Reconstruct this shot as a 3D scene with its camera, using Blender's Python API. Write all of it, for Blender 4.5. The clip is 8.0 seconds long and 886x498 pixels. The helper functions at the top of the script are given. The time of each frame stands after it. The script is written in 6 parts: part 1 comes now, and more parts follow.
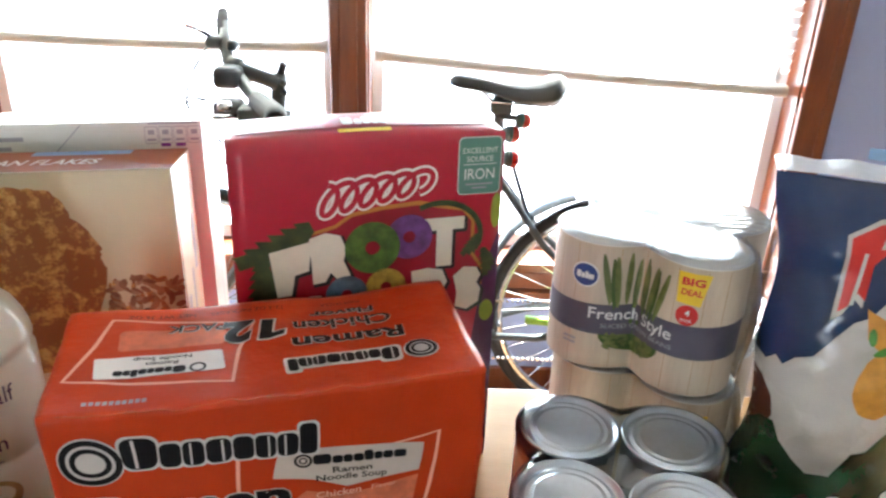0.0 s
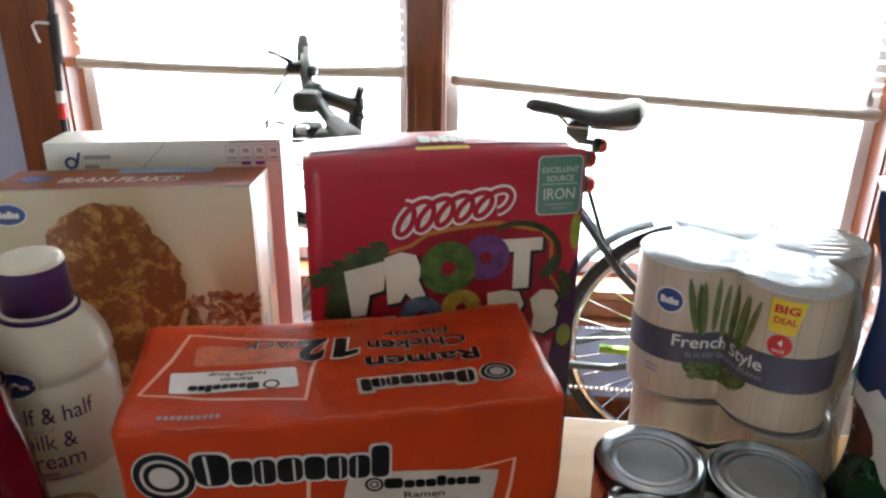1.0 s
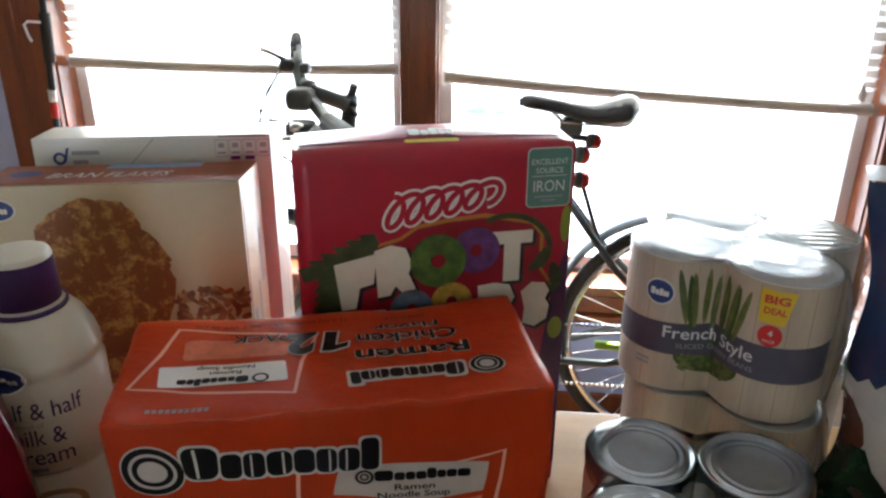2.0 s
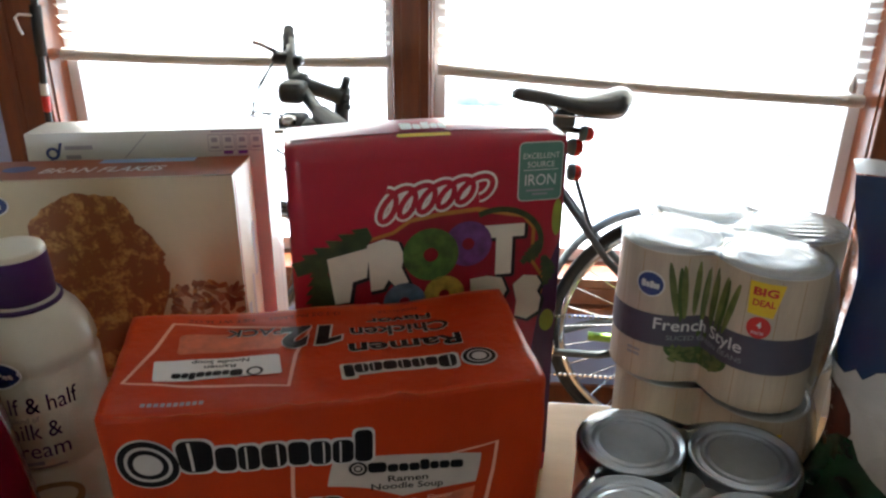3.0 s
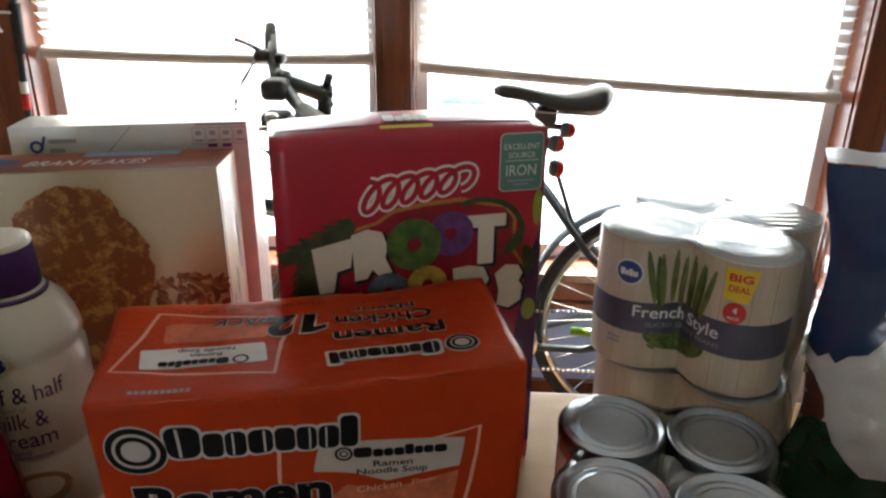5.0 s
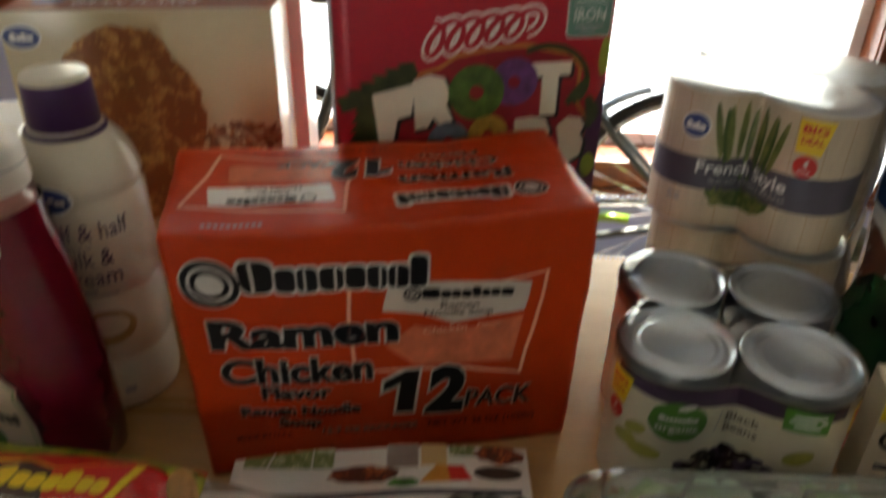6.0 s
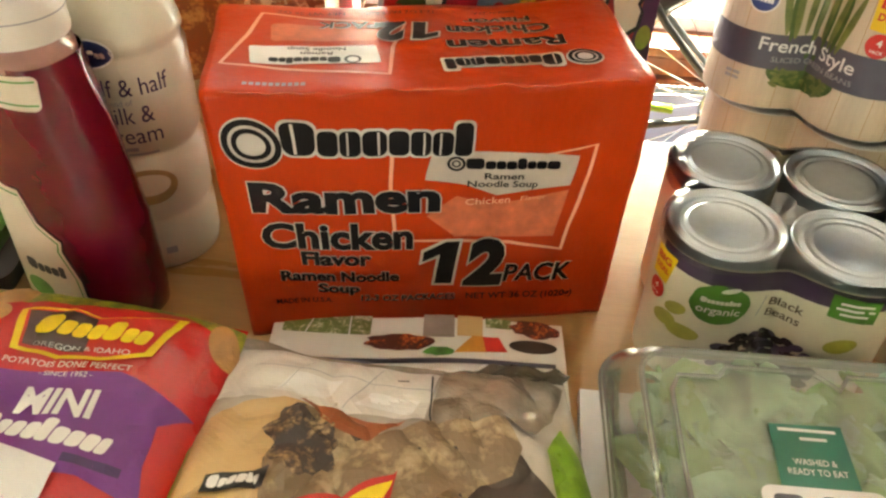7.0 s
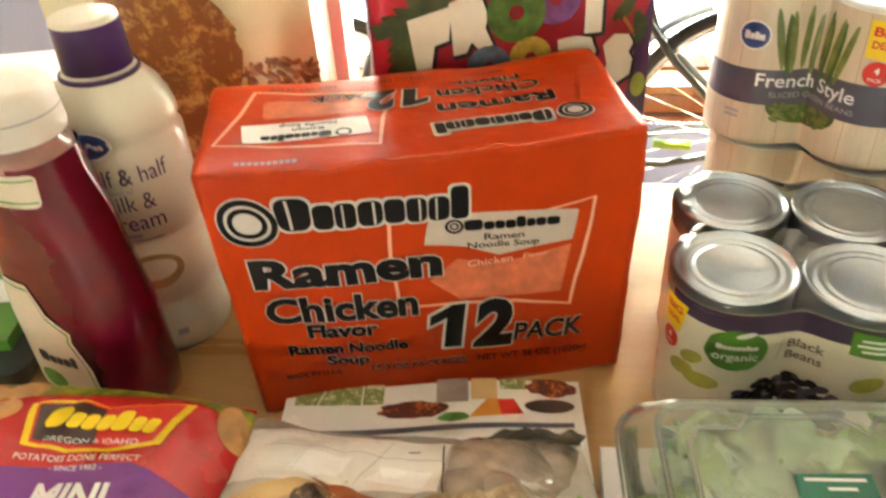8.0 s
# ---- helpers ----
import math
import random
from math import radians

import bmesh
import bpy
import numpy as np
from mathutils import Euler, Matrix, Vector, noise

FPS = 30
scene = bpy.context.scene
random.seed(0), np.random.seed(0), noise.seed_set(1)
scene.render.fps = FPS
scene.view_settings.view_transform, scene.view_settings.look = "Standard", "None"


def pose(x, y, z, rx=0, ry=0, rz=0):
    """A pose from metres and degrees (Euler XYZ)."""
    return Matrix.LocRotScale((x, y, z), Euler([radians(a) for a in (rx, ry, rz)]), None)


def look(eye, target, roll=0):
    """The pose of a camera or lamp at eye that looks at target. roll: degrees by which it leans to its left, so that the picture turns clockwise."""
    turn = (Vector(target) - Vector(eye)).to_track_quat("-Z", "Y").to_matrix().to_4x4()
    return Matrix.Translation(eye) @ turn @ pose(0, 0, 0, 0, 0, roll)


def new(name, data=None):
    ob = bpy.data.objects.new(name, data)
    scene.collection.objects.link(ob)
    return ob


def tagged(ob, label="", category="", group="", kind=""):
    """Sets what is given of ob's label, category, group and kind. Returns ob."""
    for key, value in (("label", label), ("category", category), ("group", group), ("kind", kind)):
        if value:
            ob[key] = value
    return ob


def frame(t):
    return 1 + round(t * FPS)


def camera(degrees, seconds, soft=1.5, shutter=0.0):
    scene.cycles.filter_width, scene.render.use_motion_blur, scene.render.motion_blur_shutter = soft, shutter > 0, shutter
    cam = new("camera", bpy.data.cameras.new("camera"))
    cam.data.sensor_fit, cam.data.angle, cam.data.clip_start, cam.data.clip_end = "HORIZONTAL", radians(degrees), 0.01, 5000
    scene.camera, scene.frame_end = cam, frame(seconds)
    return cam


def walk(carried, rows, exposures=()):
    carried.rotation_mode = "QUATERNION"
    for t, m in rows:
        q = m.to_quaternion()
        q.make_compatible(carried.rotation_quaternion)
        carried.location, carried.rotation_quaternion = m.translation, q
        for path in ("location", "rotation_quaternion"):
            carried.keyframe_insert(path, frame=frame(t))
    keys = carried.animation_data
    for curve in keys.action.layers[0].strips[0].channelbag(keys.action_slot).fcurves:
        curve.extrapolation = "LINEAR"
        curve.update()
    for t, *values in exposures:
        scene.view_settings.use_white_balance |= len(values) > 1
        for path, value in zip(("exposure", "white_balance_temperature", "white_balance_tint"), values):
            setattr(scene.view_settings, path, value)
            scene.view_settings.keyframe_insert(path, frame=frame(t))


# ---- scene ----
cam = camera(58.5, 8.0, soft=2.4, shutter=0.5)
# seconds, x, y, z, yaw, pitch, roll
PATH = [
    (0.0, 0.2231, -0.3636, 1.4013, -0.74, -25.11, 2.23),
    (0.2, 0.2186, -0.3624, 1.3979, 0.3, -24.96, 1.72),
    (0.5, 0.2114, -0.3595, 1.3945, 3.23, -24.54, 0.65),
    (0.7, 0.2155, -0.3555, 1.3961, 4.48, -24.01, 0.63),
    (1.0, 0.2189, -0.353, 1.3917, 4.97, -23.35, 0.83),
    (2.5, 0.2252, -0.3539, 1.387, 4.54, -23.63, 0.4),
    (3.0, 0.2254, -0.3568, 1.3901, 4.22, -24.0, 0.55),
    (3.5, 0.2271, -0.3606, 1.3911, 3.94, -24.02, 0.54),
    (4.0, 0.2272, -0.3612, 1.3892, 3.67, -23.98, 0.69),
    (5.5, 0.2255, -0.3706, 1.3843, 2.75, -24.18, 0.67),
    (5.8, 0.2091, -0.3724, 1.368, 3.27, -27.55, 0.91),
    (6.0, 0.1868, -0.378, 1.3515, 3.29, -31.59, 1.54),
    (6.2, 0.1809, -0.3743, 1.3417, 3.84, -35.08, 2.36),
    (6.5, 0.1804, -0.38, 1.3391, 5.02, -37.82, 2.27),
    (7.0, 0.1796, -0.3769, 1.3359, 5.73, -39.73, 2.53),
    (7.2, 0.1726, -0.3714, 1.3323, 5.83, -39.15, 2.15),
    (7.5, 0.1788, -0.3694, 1.3334, 4.97, -38.54, -0.05),
    (7.7, 0.196, -0.3678, 1.3415, 6.65, -38.04, -1.49),
    (8.0, 0.1982, -0.3657, 1.3386, 8.76, -35.96, -3.59),
]
EXPOSURES = [(0.0, 4.65, 6050, 5), (0.5, 4.2, 6050, 5), (1.0, 3.9, 6100, 5), (2.5, 3.35, 6200, 5), (3.5, 3.25, 6300, 5), (5.5, 3.25, 6600, 5), (5.8, 3.15, 6900, 5), (6.0, 3.4, 7200, 3), (6.2, 4.0, 7700, 3), (6.5, 4.7, 8300, 1), (7.0, 5.0, 8300, 1), (8.0, 5.2, 8300, 1)]
walk(cam, [(t, pose(x, y, z, 90 + pitch, 0, yaw) @ pose(0, 0, 0, 0, 0, roll)) for t, x, y, z, yaw, pitch, roll in PATH], EXPOSURES)

# ---- world and sun ----
world = bpy.data.worlds.new("world")
scene.world = world
world.use_nodes = True
wn = world.node_tree.nodes
sky = wn.new("ShaderNodeTexSky")
sky.sky_type, sky.sun_disc = "NISHITA", False
sky.sun_elevation, sky.sun_rotation = radians(54), radians(22)
wn["Background"].inputs["Strength"].default_value = 0.15
world.node_tree.links.new(sky.outputs["Color"], wn["Background"].inputs["Color"])
sun = new("sun", bpy.data.lights.new("sun", "SUN"))
sun.data.energy, sun.data.angle, sun.data.color = 4.0, radians(0.5), (1.0, 0.95, 0.88)
sun.matrix_world = look((2.44, 6.04, 8.96), (0, 0, 0))


# ---- materials ----
def mat(name, color, rough=0.5, var=0.12, scale=8.0, fine=120.0, bump=0.0, bscale=60.0, metal=0.0, coat=0.0, second=None, stretch=(1, 1, 1), spec=0.5, sheen=0.0):
    """A principled surface with coarse and fine colour variation and a fine relief."""
    m = bpy.data.materials.new(name)
    m.use_nodes = True
    n, l = m.node_tree.nodes, m.node_tree.links
    p = n["Principled BSDF"]
    co = n.new("ShaderNodeTexCoord")
    mp = n.new("ShaderNodeMapping")
    mp.inputs["Scale"].default_value = stretch
    l.new(co.outputs["Object"], mp.inputs["Vector"])
    a = n.new("ShaderNodeTexNoise")
    a.inputs["Scale"].default_value, a.inputs["Detail"].default_value = scale, 4
    b = n.new("ShaderNodeTexNoise")
    b.inputs["Scale"].default_value, b.inputs["Detail"].default_value = fine, 3
    l.new(mp.outputs["Vector"], a.inputs["Vector"])
    l.new(mp.outputs["Vector"], b.inputs["Vector"])
    add = n.new("ShaderNodeMath")
    add.operation = "MULTIPLY_ADD"
    add.inputs[1].default_value = 0.4
    l.new(b.outputs["Fac"], add.inputs[0])
    l.new(a.outputs["Fac"], add.inputs[2])
    ramp = n.new("ShaderNodeMapRange")
    ramp.inputs["From Min"].default_value, ramp.inputs["From Max"].default_value = 0.45, 0.95
    l.new(add.outputs[0], ramp.inputs["Value"])
    mix = n.new("ShaderNodeMix")
    mix.data_type = "RGBA"
    dark = second or tuple(c * (1 - var) for c in color)
    lite = color if second else tuple(min(1, c * (1 + var * 0.5)) for c in color)
    mix.inputs["A"].default_value, mix.inputs["B"].default_value = (*dark, 1), (*lite, 1)
    l.new(ramp.outputs["Result"], mix.inputs["Factor"])
    l.new(mix.outputs["Result"], p.inputs["Base Color"])
    rr = n.new("ShaderNodeMapRange")
    rr.inputs["To Min"].default_value, rr.inputs["To Max"].default_value = max(0.02, rough - 0.08), min(1, rough + 0.08)
    l.new(a.outputs["Fac"], rr.inputs["Value"])
    l.new(rr.outputs["Result"], p.inputs["Roughness"])
    p.inputs["Metallic"].default_value = metal
    p.inputs["Coat Weight"].default_value = coat
    p.inputs["Coat Roughness"].default_value = 0.12
    p.inputs["Specular IOR Level"].default_value = spec
    if bump:
        t = n.new("ShaderNodeTexNoise")
        t.inputs["Scale"].default_value, t.inputs["Detail"].default_value = bscale, 4
        l.new(mp.outputs["Vector"], t.inputs["Vector"])
        bp = n.new("ShaderNodeBump")
        bp.inputs["Strength"].default_value, bp.inputs["Distance"].default_value = bump, 0.004
        l.new(t.outputs["Fac"], bp.inputs["Height"])
        l.new(bp.outputs["Normal"], p.inputs["Normal"])
        if coat:
            l.new(bp.outputs["Normal"], p.inputs["Coat Normal"])
    return m


def mottled(name, lite, mid, dark, scale, rough=0.42):
    """Printed photograph of a crisp, blistered surface: patches, blisters and specks."""
    m = mat(name, mid, rough)
    n, l = m.node_tree.nodes, m.node_tree.links
    co, big, cell, fine = n.new("ShaderNodeTexCoord"), n.new("ShaderNodeTexNoise"), n.new("ShaderNodeTexVoronoi"), n.new("ShaderNodeTexNoise")
    big.inputs["Scale"].default_value, big.inputs["Detail"].default_value, big.inputs["Distortion"].default_value = scale * 0.45, 5, 0.8
    cell.inputs["Scale"].default_value = scale
    fine.inputs["Scale"].default_value, fine.inputs["Detail"].default_value = scale * 3.5, 4
    warp = n.new("ShaderNodeVectorMath")
    warp.operation = "MULTIPLY_ADD"
    warp.inputs[1].default_value = (0.03, 0.03, 0.03)
    l.new(co.outputs["Object"], big.inputs["Vector"])
    l.new(co.outputs["Object"], fine.inputs["Vector"])
    l.new(big.outputs["Color"], warp.inputs[0])
    l.new(co.outputs["Object"], warp.inputs[2])
    l.new(warp.outputs[0], cell.inputs["Vector"])
    a, b = n.new("ShaderNodeMath"), n.new("ShaderNodeMath")
    a.operation = b.operation = "MULTIPLY_ADD"
    a.inputs[1].default_value, b.inputs[1].default_value = 0.42, 0.55
    l.new(cell.outputs["Distance"], a.inputs[0])
    l.new(big.outputs["Fac"], a.inputs[2])
    l.new(fine.outputs["Fac"], b.inputs[0])
    l.new(a.outputs[0], b.inputs[2])
    ramp = n.new("ShaderNodeValToRGB")
    ramp.color_ramp.elements[0].position, ramp.color_ramp.elements[0].color = 0.74, (*lite, 1)
    ramp.color_ramp.elements[1].position, ramp.color_ramp.elements[1].color = 1.0, (*dark, 1)
    ramp.color_ramp.elements.new(0.86).color = (*mid, 1)
    l.new(b.outputs[0], ramp.inputs["Fac"])
    l.new(ramp.outputs["Color"], n["Principled BSDF"].inputs["Base Color"])
    return m


def film(name, tint=(1, 1, 1), rough=0.08, bump=0.5, bscale=40.0, gloss=0.12, haze=0.0):
    """Thin clear plastic: see-through with gloss that grows at grazing angles."""
    m = bpy.data.materials.new(name)
    m.use_nodes = True
    n, l = m.node_tree.nodes, m.node_tree.links
    n.remove(n["Principled BSDF"])
    tr, gl, mx = n.new("ShaderNodeBsdfTransparent"), n.new("ShaderNodeBsdfGlossy"), n.new("ShaderNodeMixShader")
    tr.inputs["Color"].default_value = (*tint, 1)
    gl.inputs["Roughness"].default_value = rough
    fr = n.new("ShaderNodeFresnel")
    fr.inputs["IOR"].default_value = 1.5
    ad = n.new("ShaderNodeMath")
    ad.operation, ad.use_clamp = "ADD", True
    ad.inputs[1].default_value = gloss
    co, ns, bp = n.new("ShaderNodeTexCoord"), n.new("ShaderNodeTexNoise"), n.new("ShaderNodeBump")
    ns.inputs["Scale"].default_value, ns.inputs["Detail"].default_value = bscale, 3
    bp.inputs["Strength"].default_value, bp.inputs["Distance"].default_value = bump, 0.004
    l.new(co.outputs["Object"], ns.inputs["Vector"])
    l.new(ns.outputs["Fac"], bp.inputs["Height"])
    l.new(bp.outputs["Normal"], gl.inputs["Normal"])
    l.new(bp.outputs["Normal"], fr.inputs["Normal"])
    l.new(fr.outputs["Fac"], ad.inputs[0])
    l.new(ad.outputs[0], mx.inputs["Fac"])
    l.new(tr.outputs[0], mx.inputs[1])
    l.new(gl.outputs[0], mx.inputs[2])
    last = mx
    if haze:
        df, hz = n.new("ShaderNodeBsdfDiffuse"), n.new("ShaderNodeMixShader")
        df.inputs["Color"].default_value = (0.74, 0.82, 0.76, 1)
        hz.inputs["Fac"].default_value = haze
        l.new(mx.outputs[0], hz.inputs[1])
        l.new(df.outputs[0], hz.inputs[2])
        last = hz
    l.new(last.outputs[0], n["Material Output"].inputs["Surface"])
    return m


def slat_material():
    m = mat("blind_vinyl", (0.8, 0.78, 0.72), 0.45, 0.06)
    n, l = m.node_tree.nodes, m.node_tree.links
    ts, mx = n.new("ShaderNodeBsdfTranslucent"), n.new("ShaderNodeMixShader")
    ts.inputs["Color"].default_value = (0.92, 0.90, 0.84, 1)
    mx.inputs["Fac"].default_value = 0.82
    l.new(n["Principled BSDF"].outputs[0], mx.inputs[1])
    l.new(ts.outputs[0], mx.inputs[2])
    l.new(mx.outputs[0], n["Material Output"].inputs["Surface"])
    return m


WALL = mat("blue_wall_paint", (0.40, 0.47, 0.74), 0.7, 0.06, 3, 200, 0.08, 300)
ROOMWALL = mat("room_wall_paint", (0.66, 0.62, 0.56), 0.8, 0.06, 3, 200, 0.08, 300)
CEIL = mat("ceiling_paint", (0.82, 0.8, 0.76), 0.9, 0.04, 3, 200, 0.15, 200)
FLOORM = mat("floor_boards", (0.36, 0.21, 0.11), 0.35, 0.3, 4, 90, 0.1, 80, stretch=(1, 8, 1))
TRIM = mat("stained_trim_wood", (0.24, 0.062, 0.016), 0.32, 0.4, 5, 60, 0.12, 70, coat=0.3, second=(0.13, 0.028, 0.008), stretch=(8, 8, 0.8))
TABLEM = mat("table_wood", (0.46, 0.275, 0.115), 0.3, 0.3, 4, 70, 0.04, 90, coat=0.25, second=(0.35, 0.195, 0.075), stretch=(0.9, 9, 1))
VINYL = mat("window_vinyl", (0.78, 0.77, 0.8), 0.4, 0.05)
SLAT = slat_material()
PANE = film("window_glass", (0.97, 0.98, 0.98), 0.02, 0.02, 2, 0.0)
CLEAR = film("clear_wrap", (0.97, 0.97, 0.97), 0.16, 0.5, 45, 0.05)
# haze is partly the film's own, partly window sheen put into its colour
WRAP = film("hazy_wrap", (0.95, 0.95, 0.95), 0.14, 0.25, 30, 0.16, 0.14)
CLAM = film("clear_clamshell", (0.95, 0.98, 0.94), 0.10, 0.25, 18, 0.06, 0.14)
BLACK = mat("black_paint", (0.015, 0.016, 0.018), 0.4, 0.2)
RUBBER = mat("black_rubber", (0.02, 0.02, 0.022), 0.7, 0.2, bump=0.2, bscale=300)
STEEL = mat("bright_steel", (0.62, 0.62, 0.64), 0.25, 0.1, metal=1.0)
# bluish base colour stands in for cool sky reflected in the tin
TIN = mat("tinplate", (0.53, 0.60, 0.67), 0.33, 0.12, 20, 200, 0.03, 90, metal=1.0)
REDLENS = mat("red_plastic", (0.55, 0.02, 0.015), 0.2, 0.1, coat=0.5)
INK = mat("black_ink", (0.012, 0.011, 0.012), 0.4, 0.1, coat=0.2)
WHITE = mat("white_print", (0.8, 0.79, 0.77), 0.42, 0.05)
YELLOW = mat("yellow_print", (0.85, 0.62, 0.03), 0.4, 0.08)
RED = mat("red_print", (0.62, 0.025, 0.02), 0.4, 0.1)
GREEN = mat("green_print", (0.07, 0.26, 0.03), 0.4, 0.3, 30)
LEAF = mat("leaf_print", (0.10, 0.30, 0.05), 0.4, 0.5, 60)
PURPLE = mat("purple_print", (0.20, 0.032, 0.26), 0.4, 0.15, 12)
BLUE = mat("blue_print", (0.03, 0.06, 0.22), 0.4, 0.1)
GREYP = mat("grey_print", (0.35, 0.34, 0.36), 0.45, 0.1)
TAN = mat("tan_print", (0.48, 0.30, 0.14), 0.45, 0.3, 20)
SLATE = mat("slate_print", (0.085, 0.08, 0.11), 0.4, 0.15, 10)


# ---- helpers for shapes ----
def part(name, bm, material, parent=None, label="", smooth=False):
    me = bpy.data.meshes.new(name)
    bmesh.ops.recalc_face_normals(bm, faces=bm.faces)
    bm.to_mesh(me)
    bm.free()
    me.materials.append(material)
    if smooth:
        for f in me.polygons:
            f.use_smooth = True
    ob = new(name, me)
    if parent:
        ob.parent = parent
    if label:
        ob["label"] = label
    return ob


def thing(name, m, label, category, group=""):
    ob = new(name)
    ob.empty_display_size = 0.05
    ob.matrix_world = m
    return tagged(ob, label, category, group)


def block(bm, x0, x1, y0, y1, z0, z1, bevel=0.0, seg=2):
    """Adds a bevelled block to bm."""
    g = bmesh.ops.create_cube(bm, size=1.0, matrix=Matrix.Translation(((x0 + x1) / 2, (y0 + y1) / 2, (z0 + z1) / 2)) @ Matrix.Diagonal((x1 - x0, y1 - y0, z1 - z0, 1)))
    if bevel:
        es = list({e for v in g["verts"] for e in v.link_edges})
        bmesh.ops.bevel(bm, geom=es, offset=bevel, segments=seg, affect="EDGES", profile=0.5)
    return bm


def solid(x0, x1, y0, y1, z0, z1, bevel=0.0, seg=2):
    return block(bmesh.new(), x0, x1, y0, y1, z0, z1, bevel, seg)


def lathe(profile, n=48, bm=None, m=None):
    """A body turned about z from (radius, height) pairs."""
    bm = bm or bmesh.new()
    m = m or Matrix()
    rings = []
    for r, z in profile:
        if r < 1e-5:
            rings.append([bm.verts.new(m @ Vector((0, 0, z)))])
        else:
            rings.append([bm.verts.new(m @ Vector((r * math.cos(2 * math.pi * k / n), r * math.sin(2 * math.pi * k / n), z))) for k in range(n)])
    for a, b in zip(rings, rings[1:]):
        for k in range(n):
            q = [a[k % len(a)], a[(k + 1) % len(a)], b[(k + 1) % len(b)], b[k % len(b)]]
            q = list(dict.fromkeys(q))
            if len(q) > 2:
                bm.faces.new(q)
    return bm


def tube(points, radius, n=10, bm=None, closed=False):
    """A round bar along points; radius may be a number or one for each point."""
    bm = bm or bmesh.new()
    ps = [Vector(p) for p in points]
    rad = radius if isinstance(radius, (list, tuple)) else [radius] * len(ps)
    rings, side = [], None
    for i, p in enumerate(ps):
        if closed:
            d = ps[(i + 1) % len(ps)] - ps[i - 1]
        else:
            d = ps[min(i + 1, len(ps) - 1)] - ps[max(i - 1, 0)]
        d.normalize()
        if side is None:
            side = d.orthogonal().normalized()
        side = (side - d * side.dot(d)).normalized()
        up = d.cross(side)
        rings.append([bm.verts.new(p + rad[i] * (math.cos(2 * math.pi * k / n) * side + math.sin(2 * math.pi * k / n) * up)) for k in range(n)])
    pairs = list(zip(rings, rings[1:])) + ([(rings[-1], rings[0])] if closed else [])
    for a, b in pairs:
        for k in range(n):
            bm.faces.new((a[k], a[(k + 1) % n], b[(k + 1) % n], b[k]))
    if not closed:
        bm.faces.new(rings[0])
        bm.faces.new(rings[-1])
    return bm


def skin(fn, nu, nv, bm=None, wrap=False):
    """A sheet of nu by nv faces from fn(a, b) with a and b in 0..1."""
    bm = bm or bmesh.new()
    g = [[bm.verts.new(fn(i / nu, j / nv)) for j in range(nv + 1)] for i in range(nu + (0 if wrap else 1))]
    for i in range(nu):
        for j in range(nv):
            a, b = g[i], g[(i + 1) % len(g)]
            bm.faces.new((a[j], b[j], b[j + 1], a[j + 1]))
    return bm


# ---- flat printed shapes, laid on a surface by a map (u, v, lift) -> place ----
def rect2(cx, cy, w, h, r=0.0, lean=0.0):
    if r <= 0:
        p = [(-w / 2, -h / 2), (w / 2, -h / 2), (w / 2, h / 2), (-w / 2, h / 2)]
    else:
        p = []
        for sx, sy, a0 in ((1, -1, -90), (1, 1, 0), (-1, 1, 90), (-1, -1, 180)):
            for k in range(5):
                a = radians(a0 + 22.5 * k)
                p.append((sx * (w / 2 - r) + r * math.cos(a), sy * (h / 2 - r) + r * math.sin(a)))
    return [(cx + x + lean * y, cy + y) for x, y in p]


def ell2(cx, cy, a, b, n=28, turn=0.0, wob=0.0, seed=0):
    out = []
    for k in range(n):
        t = 2 * math.pi * k / n
        s = 1 + wob * noise.noise(Vector((2.2 * math.cos(t) + seed * 7.1, 2.2 * math.sin(t), seed)))
        x, y = a * s * math.cos(t), b * s * math.sin(t)
        out.append((cx + x * math.cos(turn) - y * math.sin(turn), cy + x * math.sin(turn) + y * math.cos(turn)))
    return out


TEXTS = {}


def text2(body, cx, cy, height, width=0.0, bold=0.0, lean=0.0, spin=0.0):
    """Lettering as (places, faces); height is that of a capital."""
    key = (body, bold, lean)
    if key not in TEXTS:
        cu = bpy.data.curves.new("lettering", "FONT")
        cu.body, cu.size, cu.offset, cu.shear, cu.resolution_u = body, 1.0, bold, lean, 3
        ob = bpy.data.objects.new("lettering", cu)
        scene.collection.objects.link(ob)
        bpy.context.view_layer.update()
        me = bpy.data.meshes.new_from_object(ob.evaluated_get(bpy.context.evaluated_depsgraph_get()))
        TEXTS[key] = ([(v.co.x, v.co.y) for v in me.vertices], [tuple(f.vertices) for f in me.polygons])
        bpy.data.objects.remove(ob)
        bpy.data.meshes.remove(me)
        bpy.data.curves.remove(cu)
    vs, fs = TEXTS[key]
    x0, x1 = min(v[0] for v in vs), max(v[0] for v in vs)
    sy = height / 0.69
    sx = (width / (x1 - x0)) if width else sy
    c, s = math.cos(spin), math.sin(spin)
    out = []
    for x, y in vs:
        px, py = (x - (x0 + x1) / 2) * sx, (y - 0.345) * sy
        out.append((cx + px * c - py * s, cy + px * s + py * c))
    return (out, fs)


